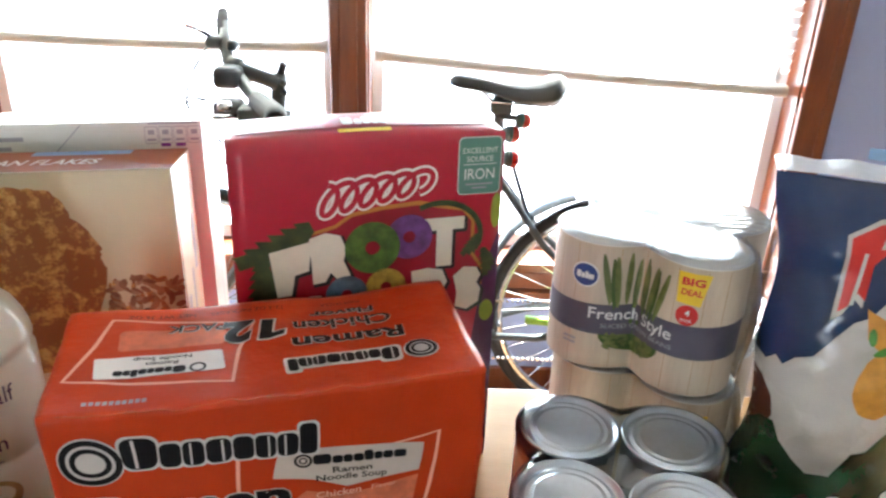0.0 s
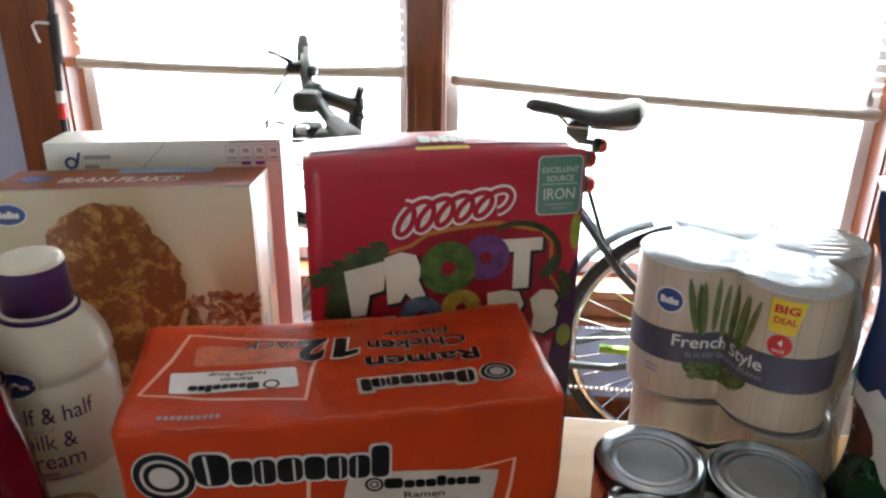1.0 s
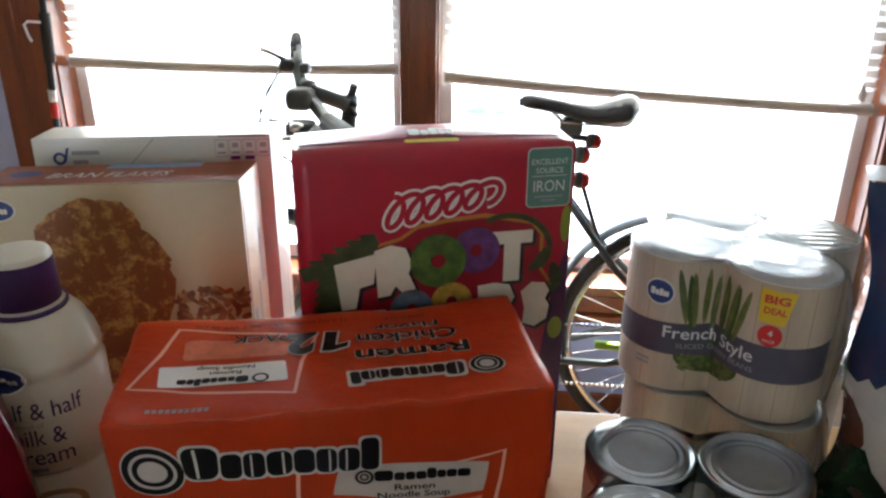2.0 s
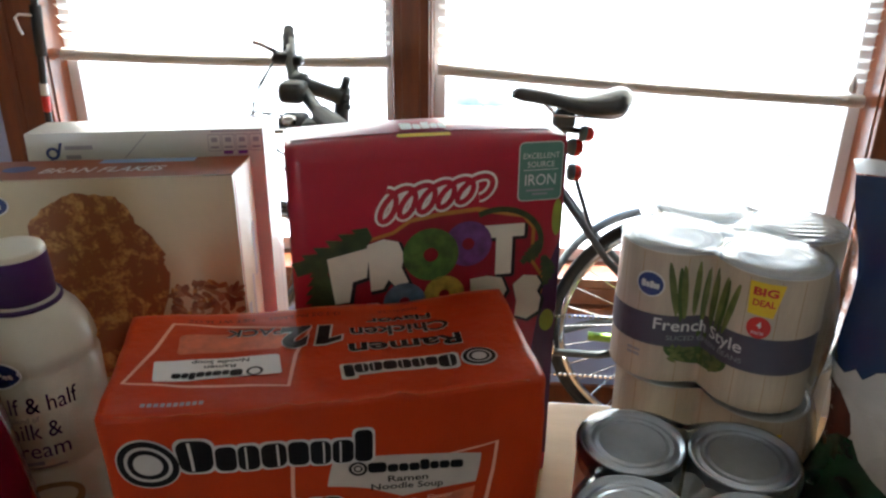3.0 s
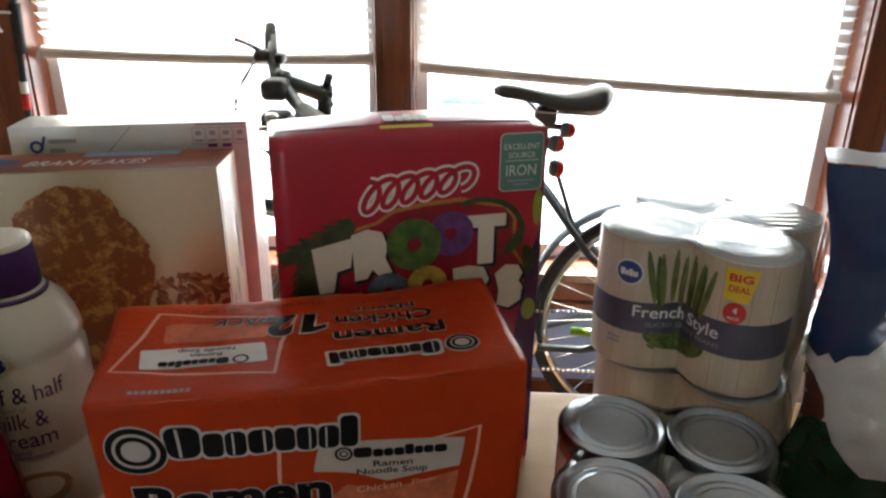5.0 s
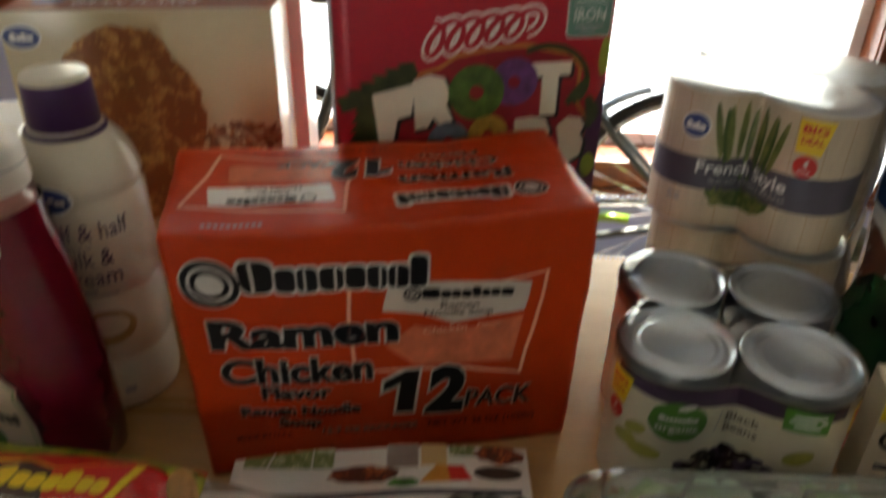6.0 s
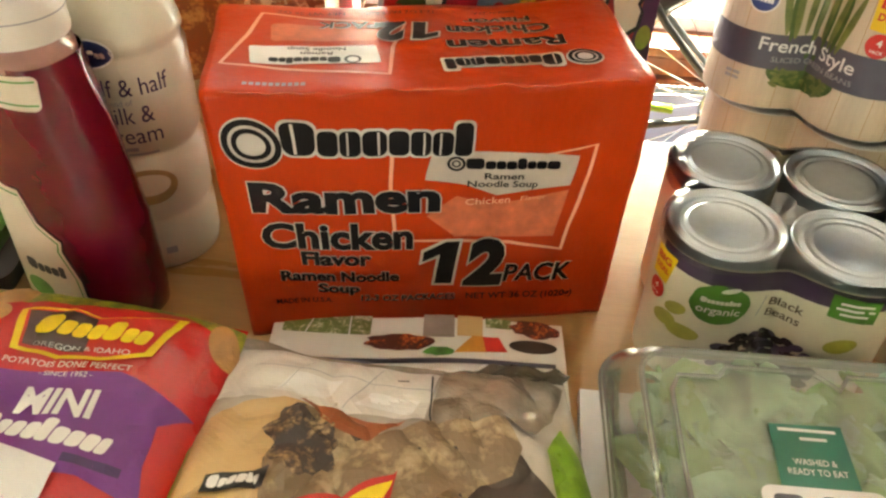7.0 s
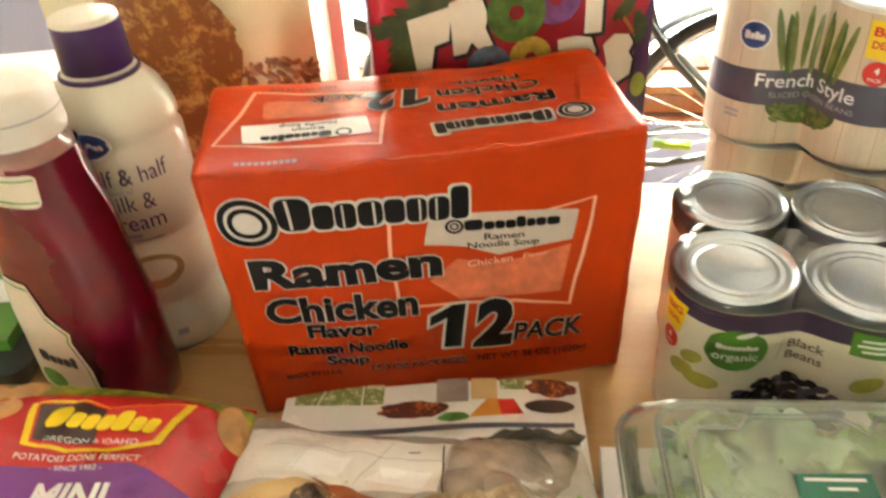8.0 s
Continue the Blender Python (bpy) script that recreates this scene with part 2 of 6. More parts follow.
def stamp(name, shapes, place, material, parent, lift=0.0005, step=0.012, label=""):
    """A printed part from outlines (lists of points) and lettering; a few separate outlines become a part each."""
    if 1 < len(shapes) <= 14:
        return [stamp(name, [s], place, material, parent, lift, step, label) for s in shapes][0]
    bm = bmesh.new()
    for sh in shapes:
        if isinstance(sh, tuple):
            vs = [bm.verts.new((x, y, 0)) for x, y in sh[0]]
            for f in sh[1]:
                if len(set(f)) > 2:
                    try:
                        bm.faces.new([vs[k] for k in f])
                    except ValueError:
                        pass
        else:
            bm.faces.new([bm.verts.new((x, y, 0)) for x, y in sh])
    bm.normal_update()
    bmesh.ops.triangulate(bm, faces=bm.faces)
    for _ in range(5):
        es = [e for e in bm.edges if e.calc_length() > step]
        if not es:
            break
        bmesh.ops.subdivide_edges(bm, edges=es, cuts=1)
        bmesh.ops.triangulate(bm, faces=[f for f in bm.faces if len(f.verts) > 3])
    for v in bm.verts:
        v.co = place(v.co.x, v.co.y, lift)
    ob = part(name, bm, material, parent, label)
    if len(shapes) > 14:
        ob["kind"] = "stuff"
    return ob


def ring2(cx, cy, r0, r1, n=32, squash=1.0):
    """A flat ring as (places, faces)."""
    vs = [(cx + r * math.cos(2 * math.pi * k / n), cy + r * squash * math.sin(2 * math.pi * k / n)) for r in (r0, r1) for k in range(n)]
    return (vs, [(k, (k + 1) % n, n + (k + 1) % n, n + k) for k in range(n)])


def wordmark(cx, cy, width, height, count, lean=0.0, grow=0.0, seed=0, slits=False):
    """A brand's lettering as a row of plain rounded blocks, or the narrow slits in them."""
    rng = random.Random(seed)
    ws = [1.45 if k == 0 else rng.uniform(0.75, 1.1) for k in range(count)]
    tall = rng.randrange(count // 2, count)
    k = width / sum(ws)
    x, out = cx - width / 2, []
    for i, w in enumerate(ws):
        h = height * (1.0 if i in (0, tall) else 0.74)
        bx, by, bw = x + w * k / 2, cy - height / 2 + h / 2, w * k * 0.94
        if slits:
            if i % 3 != 1:
                out.append(rect2(bx + (0.16 if i % 2 else -0.12) * bw, by, bw * 0.09, h * 0.9, 0, lean))
        else:
            out.append(rect2(bx, by, bw + 2 * grow, h + 2 * grow, min(bw * 0.34, h * 0.3), lean))
        x += w * k
    return out


# ---- the room ----
T = 0.92
WY = 1.64


def structure(name, bm, material, label="", smooth=False):
    return tagged(part(name, bm, material, None, "", smooth), label or name.replace("_", " "), name.split("_")[0], kind="structure")


structure("floor", solid(-2.2, 2.4, -3.0, 1.88, -0.12, 0.0), FLOORM, "dark brown wooden floor boards")
structure("ceiling", solid(-2.4, 2.6, -3.2, 1.95, 2.5, 2.62), CEIL, "plain white painted ceiling")
bm = bmesh.new()
# unseen opening added behind the camera, sized for the fill light it admits
for x0, x1, z0, z1 in ((-2.2, -0.83, 0, 2.5), (-0.29, 2.4, 0, 2.5), (-0.83, -0.29, 1.25, 2.5), (-0.83, -0.29, 0, 0.45)):
    block(bm, x0, x1, -3.15, -3.0, z0, z1)
structure("wall_south", bm, ROOMWALL, "plain painted room wall with an unseen opening added for fill light")
structure("wall_west", solid(-2.35, -2.2, -3.15, 1.79, 0, 2.5), ROOMWALL, "plain painted room wall")
structure("wall_east", solid(2.4, 2.55, -3.15, 1.79, 0, 2.5), ROOMWALL, "plain painted room wall")
SILL, HEAD = 0.44, 2.05
WL0, WL1, WR0, WR1 = -0.955, -0.055, 0.045, 1.143
bm = bmesh.new()
for x0, x1, z0, z1 in ((-2.2, 2.4, 0, SILL - 0.035), (-2.2, 2.4, HEAD, 2.5), (-2.2, WL0 - 0.02, SILL - 0.035, HEAD), (WR1 + 0.02, 2.4, SILL - 0.035, HEAD), (WL1 + 0.02, WR0 - 0.02, SILL - 0.035, HEAD)):
    block(bm, x0, x1, WY, WY + 0.24, z0, z1)
structure("wall_north", bm, WALL, "light blue painted wall with two windows")
structure("baseboard", solid(-2.2, 2.4, WY - 0.018, WY, 0, 0.085, 0.004), TRIM, "orange-brown stained wooden baseboard")


def window(name, x0, x1):
    """Double-hung window: vinyl frame with sash and a pane, wooden lining and casing."""
    w = tagged(new(name), "white vinyl double-hung window in stained wood casing", "window", kind="structure")
    w.location = ((x0 + x1) / 2, WY, SILL)
    h, a = HEAD - SILL, (x1 - x0) / 2
    for nm, mt, y0, y1, lb in (("lining", TRIM, 0.0, 0.085, "stained wooden jamb lining"), ("outer_casing", VINYL, 0.1425, 0.24, "white outer window casing")):
        bm = bmesh.new()
        for s in (-1, 1):
            block(bm, min(s * a, s * (a + 0.02)), max(s * a, s * (a + 0.02)), y0, y1, 0, h)
        block(bm, -a - 0.02, a + 0.02, y0, y1, h - 0.02, h)
        part(nm, bm, mt, w, lb)
    bm = bmesh.new()
    for s in (-1, 1):
        block(bm, min(s * (a - 0.030), s * (a + 0.02)), max(s * (a - 0.030), s * (a + 0.02)), 0.086, 0.1415, 0, h - 0.02, 0.003)
    block(bm, -a + 0.030, a - 0.030, 0.086, 0.1415, 0, 0.04, 0.003)
    block(bm, -a + 0.030, a - 0.030, 0.086, 0.1415, h / 2, h / 2 + 0.035, 0.003)
    part("window_frame", bm, VINYL, w, "white vinyl sash frame")
    for z0, z1 in ((0.04, h / 2), (h / 2 + 0.035, h - 0.02)):
        p = part("pane", solid(-a + 0.030, a - 0.030, 0.112, 0.116, z0, z1), PANE, w)
        p.visible_shadow = False
    part("window_sill", solid(-a - 0.02, a + 0.02, -0.03, 0.24, -0.03, -0.001, 0.005), TRIM, w, "stained wooden window stool")
    return w


window("window_1", WL0, WL1)
window("window_2", WR0, WR1)
structure("trim_mullion", block(solid(WL1 + 0.004, WR0 - 0.004, WY - 0.022, WY + 0.001, SILL - 0.03, HEAD + 0.0, 0.004), -0.028, 0.018, WY - 0.030, WY - 0.02, SILL, HEAD, 0.003), TRIM, "stained wooden mullion casing between the windows")
structure("trim_right", block(solid(WR1 + 0.004, WR1 + 0.09, WY - 0.022, WY + 0.001, SILL - 0.03, HEAD, 0.004), WR1 + 0.06, WR1 + 0.08, WY - 0.028, WY - 0.02, SILL, HEAD, 0.003), TRIM, "stained wooden window casing")
structure("trim_left", block(solid(WL0 - 0.15, WL0 - 0.004, WY - 0.022, WY + 0.001, SILL - 0.03, HEAD, 0.004), WL0 - 0.10, WL0 - 0.08, WY - 0.028, WY - 0.02, SILL, HEAD, 0.003), TRIM, "stained wooden window casing")
structure("trim_head", solid(WL0 - 0.115, WR1 + 0.09, WY - 0.024, WY + 0.001, HEAD + 0.002, HEAD + 0.09, 0.004), TRIM, "stained wooden head casing")
bm = bmesh.new()
block(bm, WL0 - 0.13, WR1 + 0.11, WY - 0.02, WY, SILL - 0.085, SILL - 0.034, 0.004)
block(bm, WL0 - 0.14, WR1 + 0.12, WY - 0.032, WY - 0.001, SILL - 0.112, SILL - 0.09, 0.004)
structure("trim_apron", bm, TRIM, "stained wooden apron below the windows")


def blind(x0, x1, zl, zr):
    """A venetian blind let half down; zl and zr are the ends of its bottom rail."""
    b = thing("venetian_blind", pose((x0 + x1) / 2, WY + 0.05, HEAD - 0.03), "cream venetian blind let half down in the window", "blind", "window blinds")
    a = (x1 - x0) / 2 - 0.012
    part("head_rail", solid(-a, a, -0.02, 0.02, -0.03, 0.0, 0.003), VINYL, b)
    drop = [HEAD - 0.03 - z for z in (zl, zr)]
    n = 36
    bm = skin(lambda u, v: Vector(((u * 2 - 1) * a, (v - 0.5) * 0.025, 0.003 * (1 - (2 * v - 1) ** 2) - 0.007 * (v - 0.5) * 2)), 2, 4)
    first = part("slat", bm, SLAT, b)
    for k in range(n):
        f = (k + 1) / (n + 1)
        ob = first if k == 0 else first.copy()
        if k:
            scene.collection.objects.link(ob)
        dl, dr = 0.03 + f * (drop[0] - 0.05), 0.03 + f * (drop[1] - 0.05)
        ob.matrix_basis = pose(0, 0, -(dl + dr) / 2 - 0.004 * math.sin(k), 0, math.degrees(math.atan2(dr - dl, 2 * a)), 0)
    rail = skin(lambda u, v: Vector(((u * 2 - 1) * a, 0.015 * math.cos(2 * math.pi * v), -drop[0] * (1 - u) - drop[1] * u - 0.006 * math.sin(math.pi * u) + 0.0165 * math.sin(2 * math.pi * v))), 24, 12)
    part("bottom_rail", rail, BRAIL, b, "brownish bottom rail", True)
    for x in (-a * 0.8, a * 0.72):
        part("ladder_cord", tube([(x, 0, -0.03), (x, 0, -(drop[0] + drop[1]) / 2)], 0.0012, 6), VINYL, b)
    return b


BRAIL = mat("blind_rail", (0.58, 0.55, 0.51), 0.4, 0.1)
blind(WL0, WL1, 1.000, 1.000)
blind(WR0, WR1, 0.985, 0.928)

# ---- outside ----
GROUND = mat("pale_ground", (0.62, 0.62, 0.62), 0.9, 0.2, 0.6, 9, 0.2, 4)
structure("ground", skin(lambda u, v: Vector(((u - 0.5) * 800, (v - 0.5) * 800, -0.3)), 12, 12), GROUND, "pale sunlit ground outside the windows")
ROOF = mat("blue_grey_roof", (0.20, 0.26, 0.36), 0.7, 0.2, 2, 30)
SIDING = mat("pale_siding", (0.75, 0.74, 0.7), 0.7, 0.1, 2, 30)
house = thing("house", pose(6.0, 30, -0.3), "pale house with blue-grey roof across the yard", "house")
part("wall", solid(-6, 6, 0, 7, 0, 2.6), SIDING, house)
bm = bmesh.new()
vs = [bm.verts.new(p) for p in ((-6.4, -0.5, 2.6), (6.4, -0.5, 2.6), (6.4, 7.5, 2.6), (-6.4, 7.5, 2.6), (-6.4, 3.5, 4.4), (6.4, 3.5, 4.4))]
for f in ((0, 1, 5, 4), (2, 3, 4, 5), (0, 4, 3), (1, 2, 5), (0, 3, 2, 1)):
    bm.faces.new([vs[k] for k in f])
part("roof", bm, ROOF, house)
TARP = mat("blue_tarp", (0.20, 0.23, 0.27), 0.6, 0.4, 3, 12, 0.4, 8)
tarp = thing("tarp_pile", pose(0.06, 6.85, -0.3), "blue tarp over a low pile on the pale ground", "tarp")
part("cover", skin(lambda u, v: Vector(((u - 0.5) * 0.56, (v - 0.5) * 0.6, 0.125 * (1 - (2 * u - 1) ** 6) * (1 - (2 * v - 1) ** 4) + 0.03 * noise.noise(Vector((u * 7, v * 5, 2))))), 24, 12), TARP, tarp, "", True)
POSTM = mat("weathered_post", (0.48, 0.42, 0.33), 0.6, 0.3)
for x, y, h in ((1.39, 5.23, 0.30), (2.13, 5.37, 0.22), (2.31, 5.36, 0.30), (2.44, 5.33, 0.30)):
    po = thing("yard_post", pose(x, y, -0.3), "weathered short wooden post standing in the yard", "post", "yard posts")
    part("post", solid(-0.03, 0.03, -0.03, 0.03, 0, h, 0.006), POSTM, po)

# ---- table ----
table = thing("dining_table", pose(0, 0, 0), "light brown varnished wooden counter-height table", "table")
part("tabletop", solid(-0.95, 1.05, -0.62, 0.326, T - 0.032, T, 0.004), TABLEM, table)
part("apron", solid(-0.88, 0.98, -0.55, 0.25, T - 0.12, T - 0.033, 0.003), TABLEM, table)
for x in (-0.86, 0.90):
    for y in (-0.53, 0.17):
        part("leg", solid(x, x + 0.06, y, y + 0.06, 0, T - 0.033, 0.006), TABLEM, table)


# ---- cartons ----
def flat(o, ux, uy, un, wob=None):
    """Map onto a plane at o with axes ux, uy and outward normal un."""
    o, ux, uy, un = Vector(o), Vector(ux), Vector(uy), Vector(un)

    def place(u, v, lift):
        p = o + ux * u + uy * v
        if wob:
            p = wob(p)
        return p + un * lift
    return place


def carton(w, d, h, wob=None, cell=0.012, bevel=0.003):
    """A closed box with softened edges, its front in the plane y = 0."""
    bm = bmesh.new()
    nx, ny, nz = max(2, round(w / cell)), max(2, round(d / cell)), max(2, round(h / cell))
    for (o, a, b, na, nb) in (((0, 0, 0), (w, 0, 0), (0, 0, h), nx, nz), ((w, d, 0), (-w, 0, 0), (0, 0, h), nx, nz), ((0, d, 0), (0, -d, 0), (0, 0, h), ny, nz),
                              ((w, 0, 0), (0, d, 0), (0, 0, h), ny, nz), ((0, 0, h), (w, 0, 0), (0, d, 0), nx, ny), ((0, d, 0), (w, 0, 0), (0, -d, 0), nx, ny)):
        skin(lambda u, v: Vector(o) + u * Vector(a) + v * Vector(b), na, nb, bm)
    bmesh.ops.remove_doubles(bm, verts=bm.verts, dist=1e-5)
    for v in bm.verts:
        c = Vector((min(max(v.co.x, bevel), w - bevel), min(max(v.co.y, bevel), d - bevel), min(max(v.co.z, bevel), h - bevel)))
        off = v.co - c
        if off.length > 1e-9 and sum(abs(q) > 1e-6 for q in off) > 1:
            v.co = c + off.normalized() * bevel
        if wob:
            v.co = wob(v.co)
    return bm


def ramen_wob(p):
    q = Vector(p)
    n = noise.noise_vector(q * 14.0) * 0.0022 + noise.noise_vector(q * 45.0) * 0.0008
    # the film's top edge hangs slightly in the middle
    if q.z > 0.1:
        n.z -= 0.004 * math.sin(math.pi * min(1, max(0, q.x / 0.27))) * (q.z - 0.1) / 0.1
    n.z *= min(1, q.z / 0.02)
    # the wrap draws in towards the base
    n.x += (1 - min(1, max(0, q.z / 0.195))) * (0.007 - 0.012 * min(1, max(0, q.x / 0.27)))
    edge = max(0, 1 - abs(q.z - 0.195) / 0.006) * max(0, 1 - abs(q.y) / 0.006)
    lip = max(0, 1 - abs(q.z - 0.195) / 0.012) * max(0, 1 - abs(q.y) / 0.012)
    n.z += lip * 0.0016 * noise.noise(Vector((q.x * 28, 7.0, 0)))
    n.z += edge * 0.0036 * noise.noise(Vector((q.x * 70, 3.0, 0)))
    n.y -= edge * 0.0018 * noise.noise(Vector((q.x * 90, 9.0, 0)))
    return q + n

ORANGE = mat("orange_wrap", (0.52, 0.043, 0.006), 0.40, 0.16, 6, 60, 0.65, 28, coat=0.05, stretch=(1, 1, 0.6), spec=0.2)
PALEOR = mat("pale_orange_print", (0.68, 0.17, 0.085), 0.42, 0.35, 60, 200, coat=0.1, spec=0.35)
FILMLIP = mat("shiny_orange_film", (0.56, 0.09, 0.03), 0.16, 0.2, 40, 120, 0.5, 60, coat=0.8)
PACKW = mat("packet_white_print", (0.54, 0.46, 0.40), 0.42, 0.12, 20, 120, spec=0.35)
PINKLINE = mat("pink_line_print", (0.85, 0.42, 0.30), 0.35, 0.1)
INKS = mat("glossy_ink", (0.006, 0.005, 0.007), 0.42, 0.1, coat=0.03, spec=0.2)
SILVER = mat("silver_outline", (0.60, 0.57, 0.54), 0.35, 0.1, coat=0.3)


def outline2(points, w):
    """A band of width w along a closed outline, as (places, faces)."""
    n = len(points)
    cx, cy = sum(p[0] for p in points) / n, sum(p[1] for p in points) / n
    vs = list(points)
    for x, y in points:
        d = math.hypot(x - cx, y - cy)
        vs.append((x - (x - cx) / d * w * 1.25, y - (y - cy) / d * w * 1.25))
    return (vs, [(k, (k + 1) % n, n + (k + 1) % n, n + k) for k in range(n)])


def lettered(parent, place, body, cx, cy, h, w, ink, edge=None, bold=0.02, lift=0.0008, lean=0.0, spin=0.0):
    """Lettering, with an edge in a second colour under it where edge is given."""
    if edge:
        stamp("lettering_edge", [text2(body, cx, cy, h, w * (1 + 0.065 * h / w), bold + (0.022 if h > 0.007 else 0.012), lean, spin)], place, edge, parent, lift - 0.0003, 0.02)
    return stamp("lettering", [text2(body, cx, cy, h, w, bold, lean, spin)], place, ink, parent, lift, 0.02)


def grow2(points, d):
    """A closed outline pushed out by d along its normals."""
    n, out = len(points), []
    area = sum(points[k - 1][0] * points[k][1] - points[k][0] * points[k - 1][1] for k in range(n))
    s = 1 if area > 0 else -1
    for k in range(n):
        (x0, y0), (x1, y1), (x2, y2) = points[k - 1], points[k], points[(k + 1) % n]
        a, b = Vector((y1 - y0, x0 - x1)).normalized(), Vector((y2 - y1, x1 - x2)).normalized()
        m = a + b
        m = m / max(0.5, m.dot(a))
        out.append((x1 + s * d * m.x, y1 + s * d * m.y))
    return out


def numerals(parent, place, cx, cy, h, w, lift):
    """The count 12 in heavy slanted figures with a pale edge; the 1 has a long flag."""
    lean = 0.12
    one = [(-0.06, -0.5), (0.42, -0.5), (0.42, 0.5), (0.04, 0.5), (-0.55, 0.30), (-0.55, 0.08), (-0.06, 0.22)]
    one = [(cx - w * 0.29 + x * w * 0.42 + lean * y * h, cy + y * h) for x, y in one]
    stamp("lettering_edge", [grow2(one, h * 0.055)], place, SILVER, parent, lift - 0.0003, 0.02)
    stamp("lettering", [one], place, INKS, parent, lift, 0.02)
    lettered(parent, place, "2", cx + w * 0.24, cy, h * 0.96, w * 0.50, INKS, SILVER, 0.06, lift, lean)


def ramen_carton():
    W, D, H = 0.27, 0.124, 0.195
    b = thing("noodle_carton", pose(0, 0, T, 0, 0, 14.6), "orange shrink-wrapped twelve-pack carton of chicken noodles", "noodle pack")
    part("wrapped_box", carton(W, D, H, ramen_wob, 0.005, 0.0018), ORANGE, b, "glossy orange wrap", True)
    base = flat((0, 0, 0), (1, 0, 0), (0, 0, 1), (0, -1, 0), ramen_wob)

    def front(u, v, lift):
        return base(u, v - 0.05 * (u - 0.08), lift)
    # picture of a single packet
    pk = [(0.107, 0.154), (0.150, 0.151), (0.20, 0.151), (0.241, 0.161), (0.236, 0.115), (0.2295, 0.0715), (0.19, 0.078), (0.107, 0.082)]
    stamp("packet_outline", [outline2(pk, 0.0022)], front, PINKLINE, b, 0.0004)
    stamp("packet_picture", [[(0.131, 0.102), (0.15, 0.118), (0.17, 0.112), (0.19, 0.115), (0.21, 0.12), (0.226, 0.124), (0.222, 0.084), (0.15, 0.084)]], front, PALEOR, b, 0.0004)
    stamp("packet_band", [[(0.1295, 0.132), (0.134, 0.156), (0.229, 0.152), (0.226, 0.128), (0.2, 0.124), (0.176, 0.119), (0.155, 0.128)]], front, PACKW, b, 0.0005)
    stamp("brand_mark", wordmark(0.186, 0.1455, 0.062, 0.0085, 8, 0, 0, 4), front, INKS, b, 0.0009)
    stamp("brand_ring", [ring2(0.149, 0.145, 0.0042, 0.006), ring2(0.149, 0.145, 0.0018, 0.003)], front, INKS, b, 0.0009)
    lettered(b, front, "Ramen", 0.18, 0.1355, 0.005, 0.026, INKS)
    lettered(b, front, "Noodle Soup", 0.18, 0.129, 0.005, 0.047, INKS)
    lettered(b, front, "Chicken", 0.171, 0.1145, 0.0055, 0.03, PINKLINE, None, 0.01, 0.0008, 0.1, 0.12)
    lettered(b, front, "Flavor", 0.202, 0.118, 0.0035, 0.018, PINKLINE, None, 0.0, 0.0008, 0.1, 0.1)
    # brand at the top
    stamp("brand_edge", wordmark(0.100, 0.1635, 0.118, 0.024, 8, 0, 0.0015, 11) + [ell2(0.0245, 0.1585, 0.0180, 0.0180)], front, SILVER, b, 0.0006)
    stamp("brand_mark", wordmark(0.100, 0.1635, 0.118, 0.024, 8, 0, 0, 11), front, INKS, b, 0.001)
    stamp("brand_slit", wordmark(0.100, 0.1635, 0.118, 0.024, 8, 0, 0, 11, True), front, SILVER, b, 0.0013)
    stamp("brand_ring", [ring2(0.0245, 0.1585, 0.0132, 0.0170), ring2(0.0245, 0.1585, 0.0080, 0.0112)], front, INKS, b, 0.001)
    lettered(b, front, "Ramen", 0.0786, 0.1185, 0.0225, 0.122, INKS, SILVER, 0.045, 0.001)
    lettered(b, front, "Chicken", 0.071, 0.0868, 0.0195, 0.100, INKS, SILVER, 0.04, 0.001)
    lettered(b, front, "Flavor", 0.0677, 0.068, 0.0105, 0.048, INKS, SILVER, 0.045, 0.001)
    lettered(b, front, "Ramen Noodle", 0.0697, 0.0527, 0.0078, 0.083, INKS, SILVER, 0.045, 0.001)
    lettered(b, front, "Soup", 0.0672, 0.0418, 0.0078, 0.030, INKS, SILVER, 0.045, 0.001)
    lettered(b, front, "MADE IN U.S.A.", 0.042, 0.0302, 0.0042, 0.040, INKS, None, 0.02, 0.001)
    lettered(b, front, "12-3 OZ PACKAGES", 0.118, 0.0317, 0.0054, 0.070, INKS, SILVER, 0.03, 0.001)
    lettered(b, front, "NET WT 36 OZ (1020g)", 0.202, 0.0326, 0.0055, 0.0815, INKS, None, 0.02, 0.001)
    numerals(b, front, 0.1585, 0.0628, 0.036, 0.060, 0.0014)
    lettered(b, front, "PACK", 0.2133, 0.0537, 0.0145, 0.0505, INKS, SILVER, 0.03, 0.0014, 0.12)
    # top, read from the far side
    top = flat((W, D, H), (-1, 0, 0), (0, -1, 0), (0, 0, 1), ramen_wob)
    stamp("brand_edge", wordmark(0.089, 0.0915, 0.074, 0.0145, 8, 0, 0.0022, 5) + [ell2(0.0366, 0.0905, 0.0125, 0.0105)], top, SILVER, b, 0.0006)
    stamp("brand_mark", wordmark(0.089, 0.0915, 0.074, 0.0145, 8, 0, 0, 5), top, INKS, b, 0.001)
    stamp("brand_slit", wordmark(0.089, 0.0915, 0.074, 0.0145, 8, 0, 0, 5, True), top, SILVER, b, 0.0013)
    stamp("brand_ring", [ring2(0.0366, 0.0905, 0.0085, 0.0112, 32, 0.85), ring2(0.0366, 0.0905, 0.0052, 0.0072, 32, 0.85)], top, INKS, b, 0.001)
    lettered(b, top, "Ramen", 0.0826, 0.0655, 0.0135, 0.076, INKS, SILVER, 0.025, 0.001)
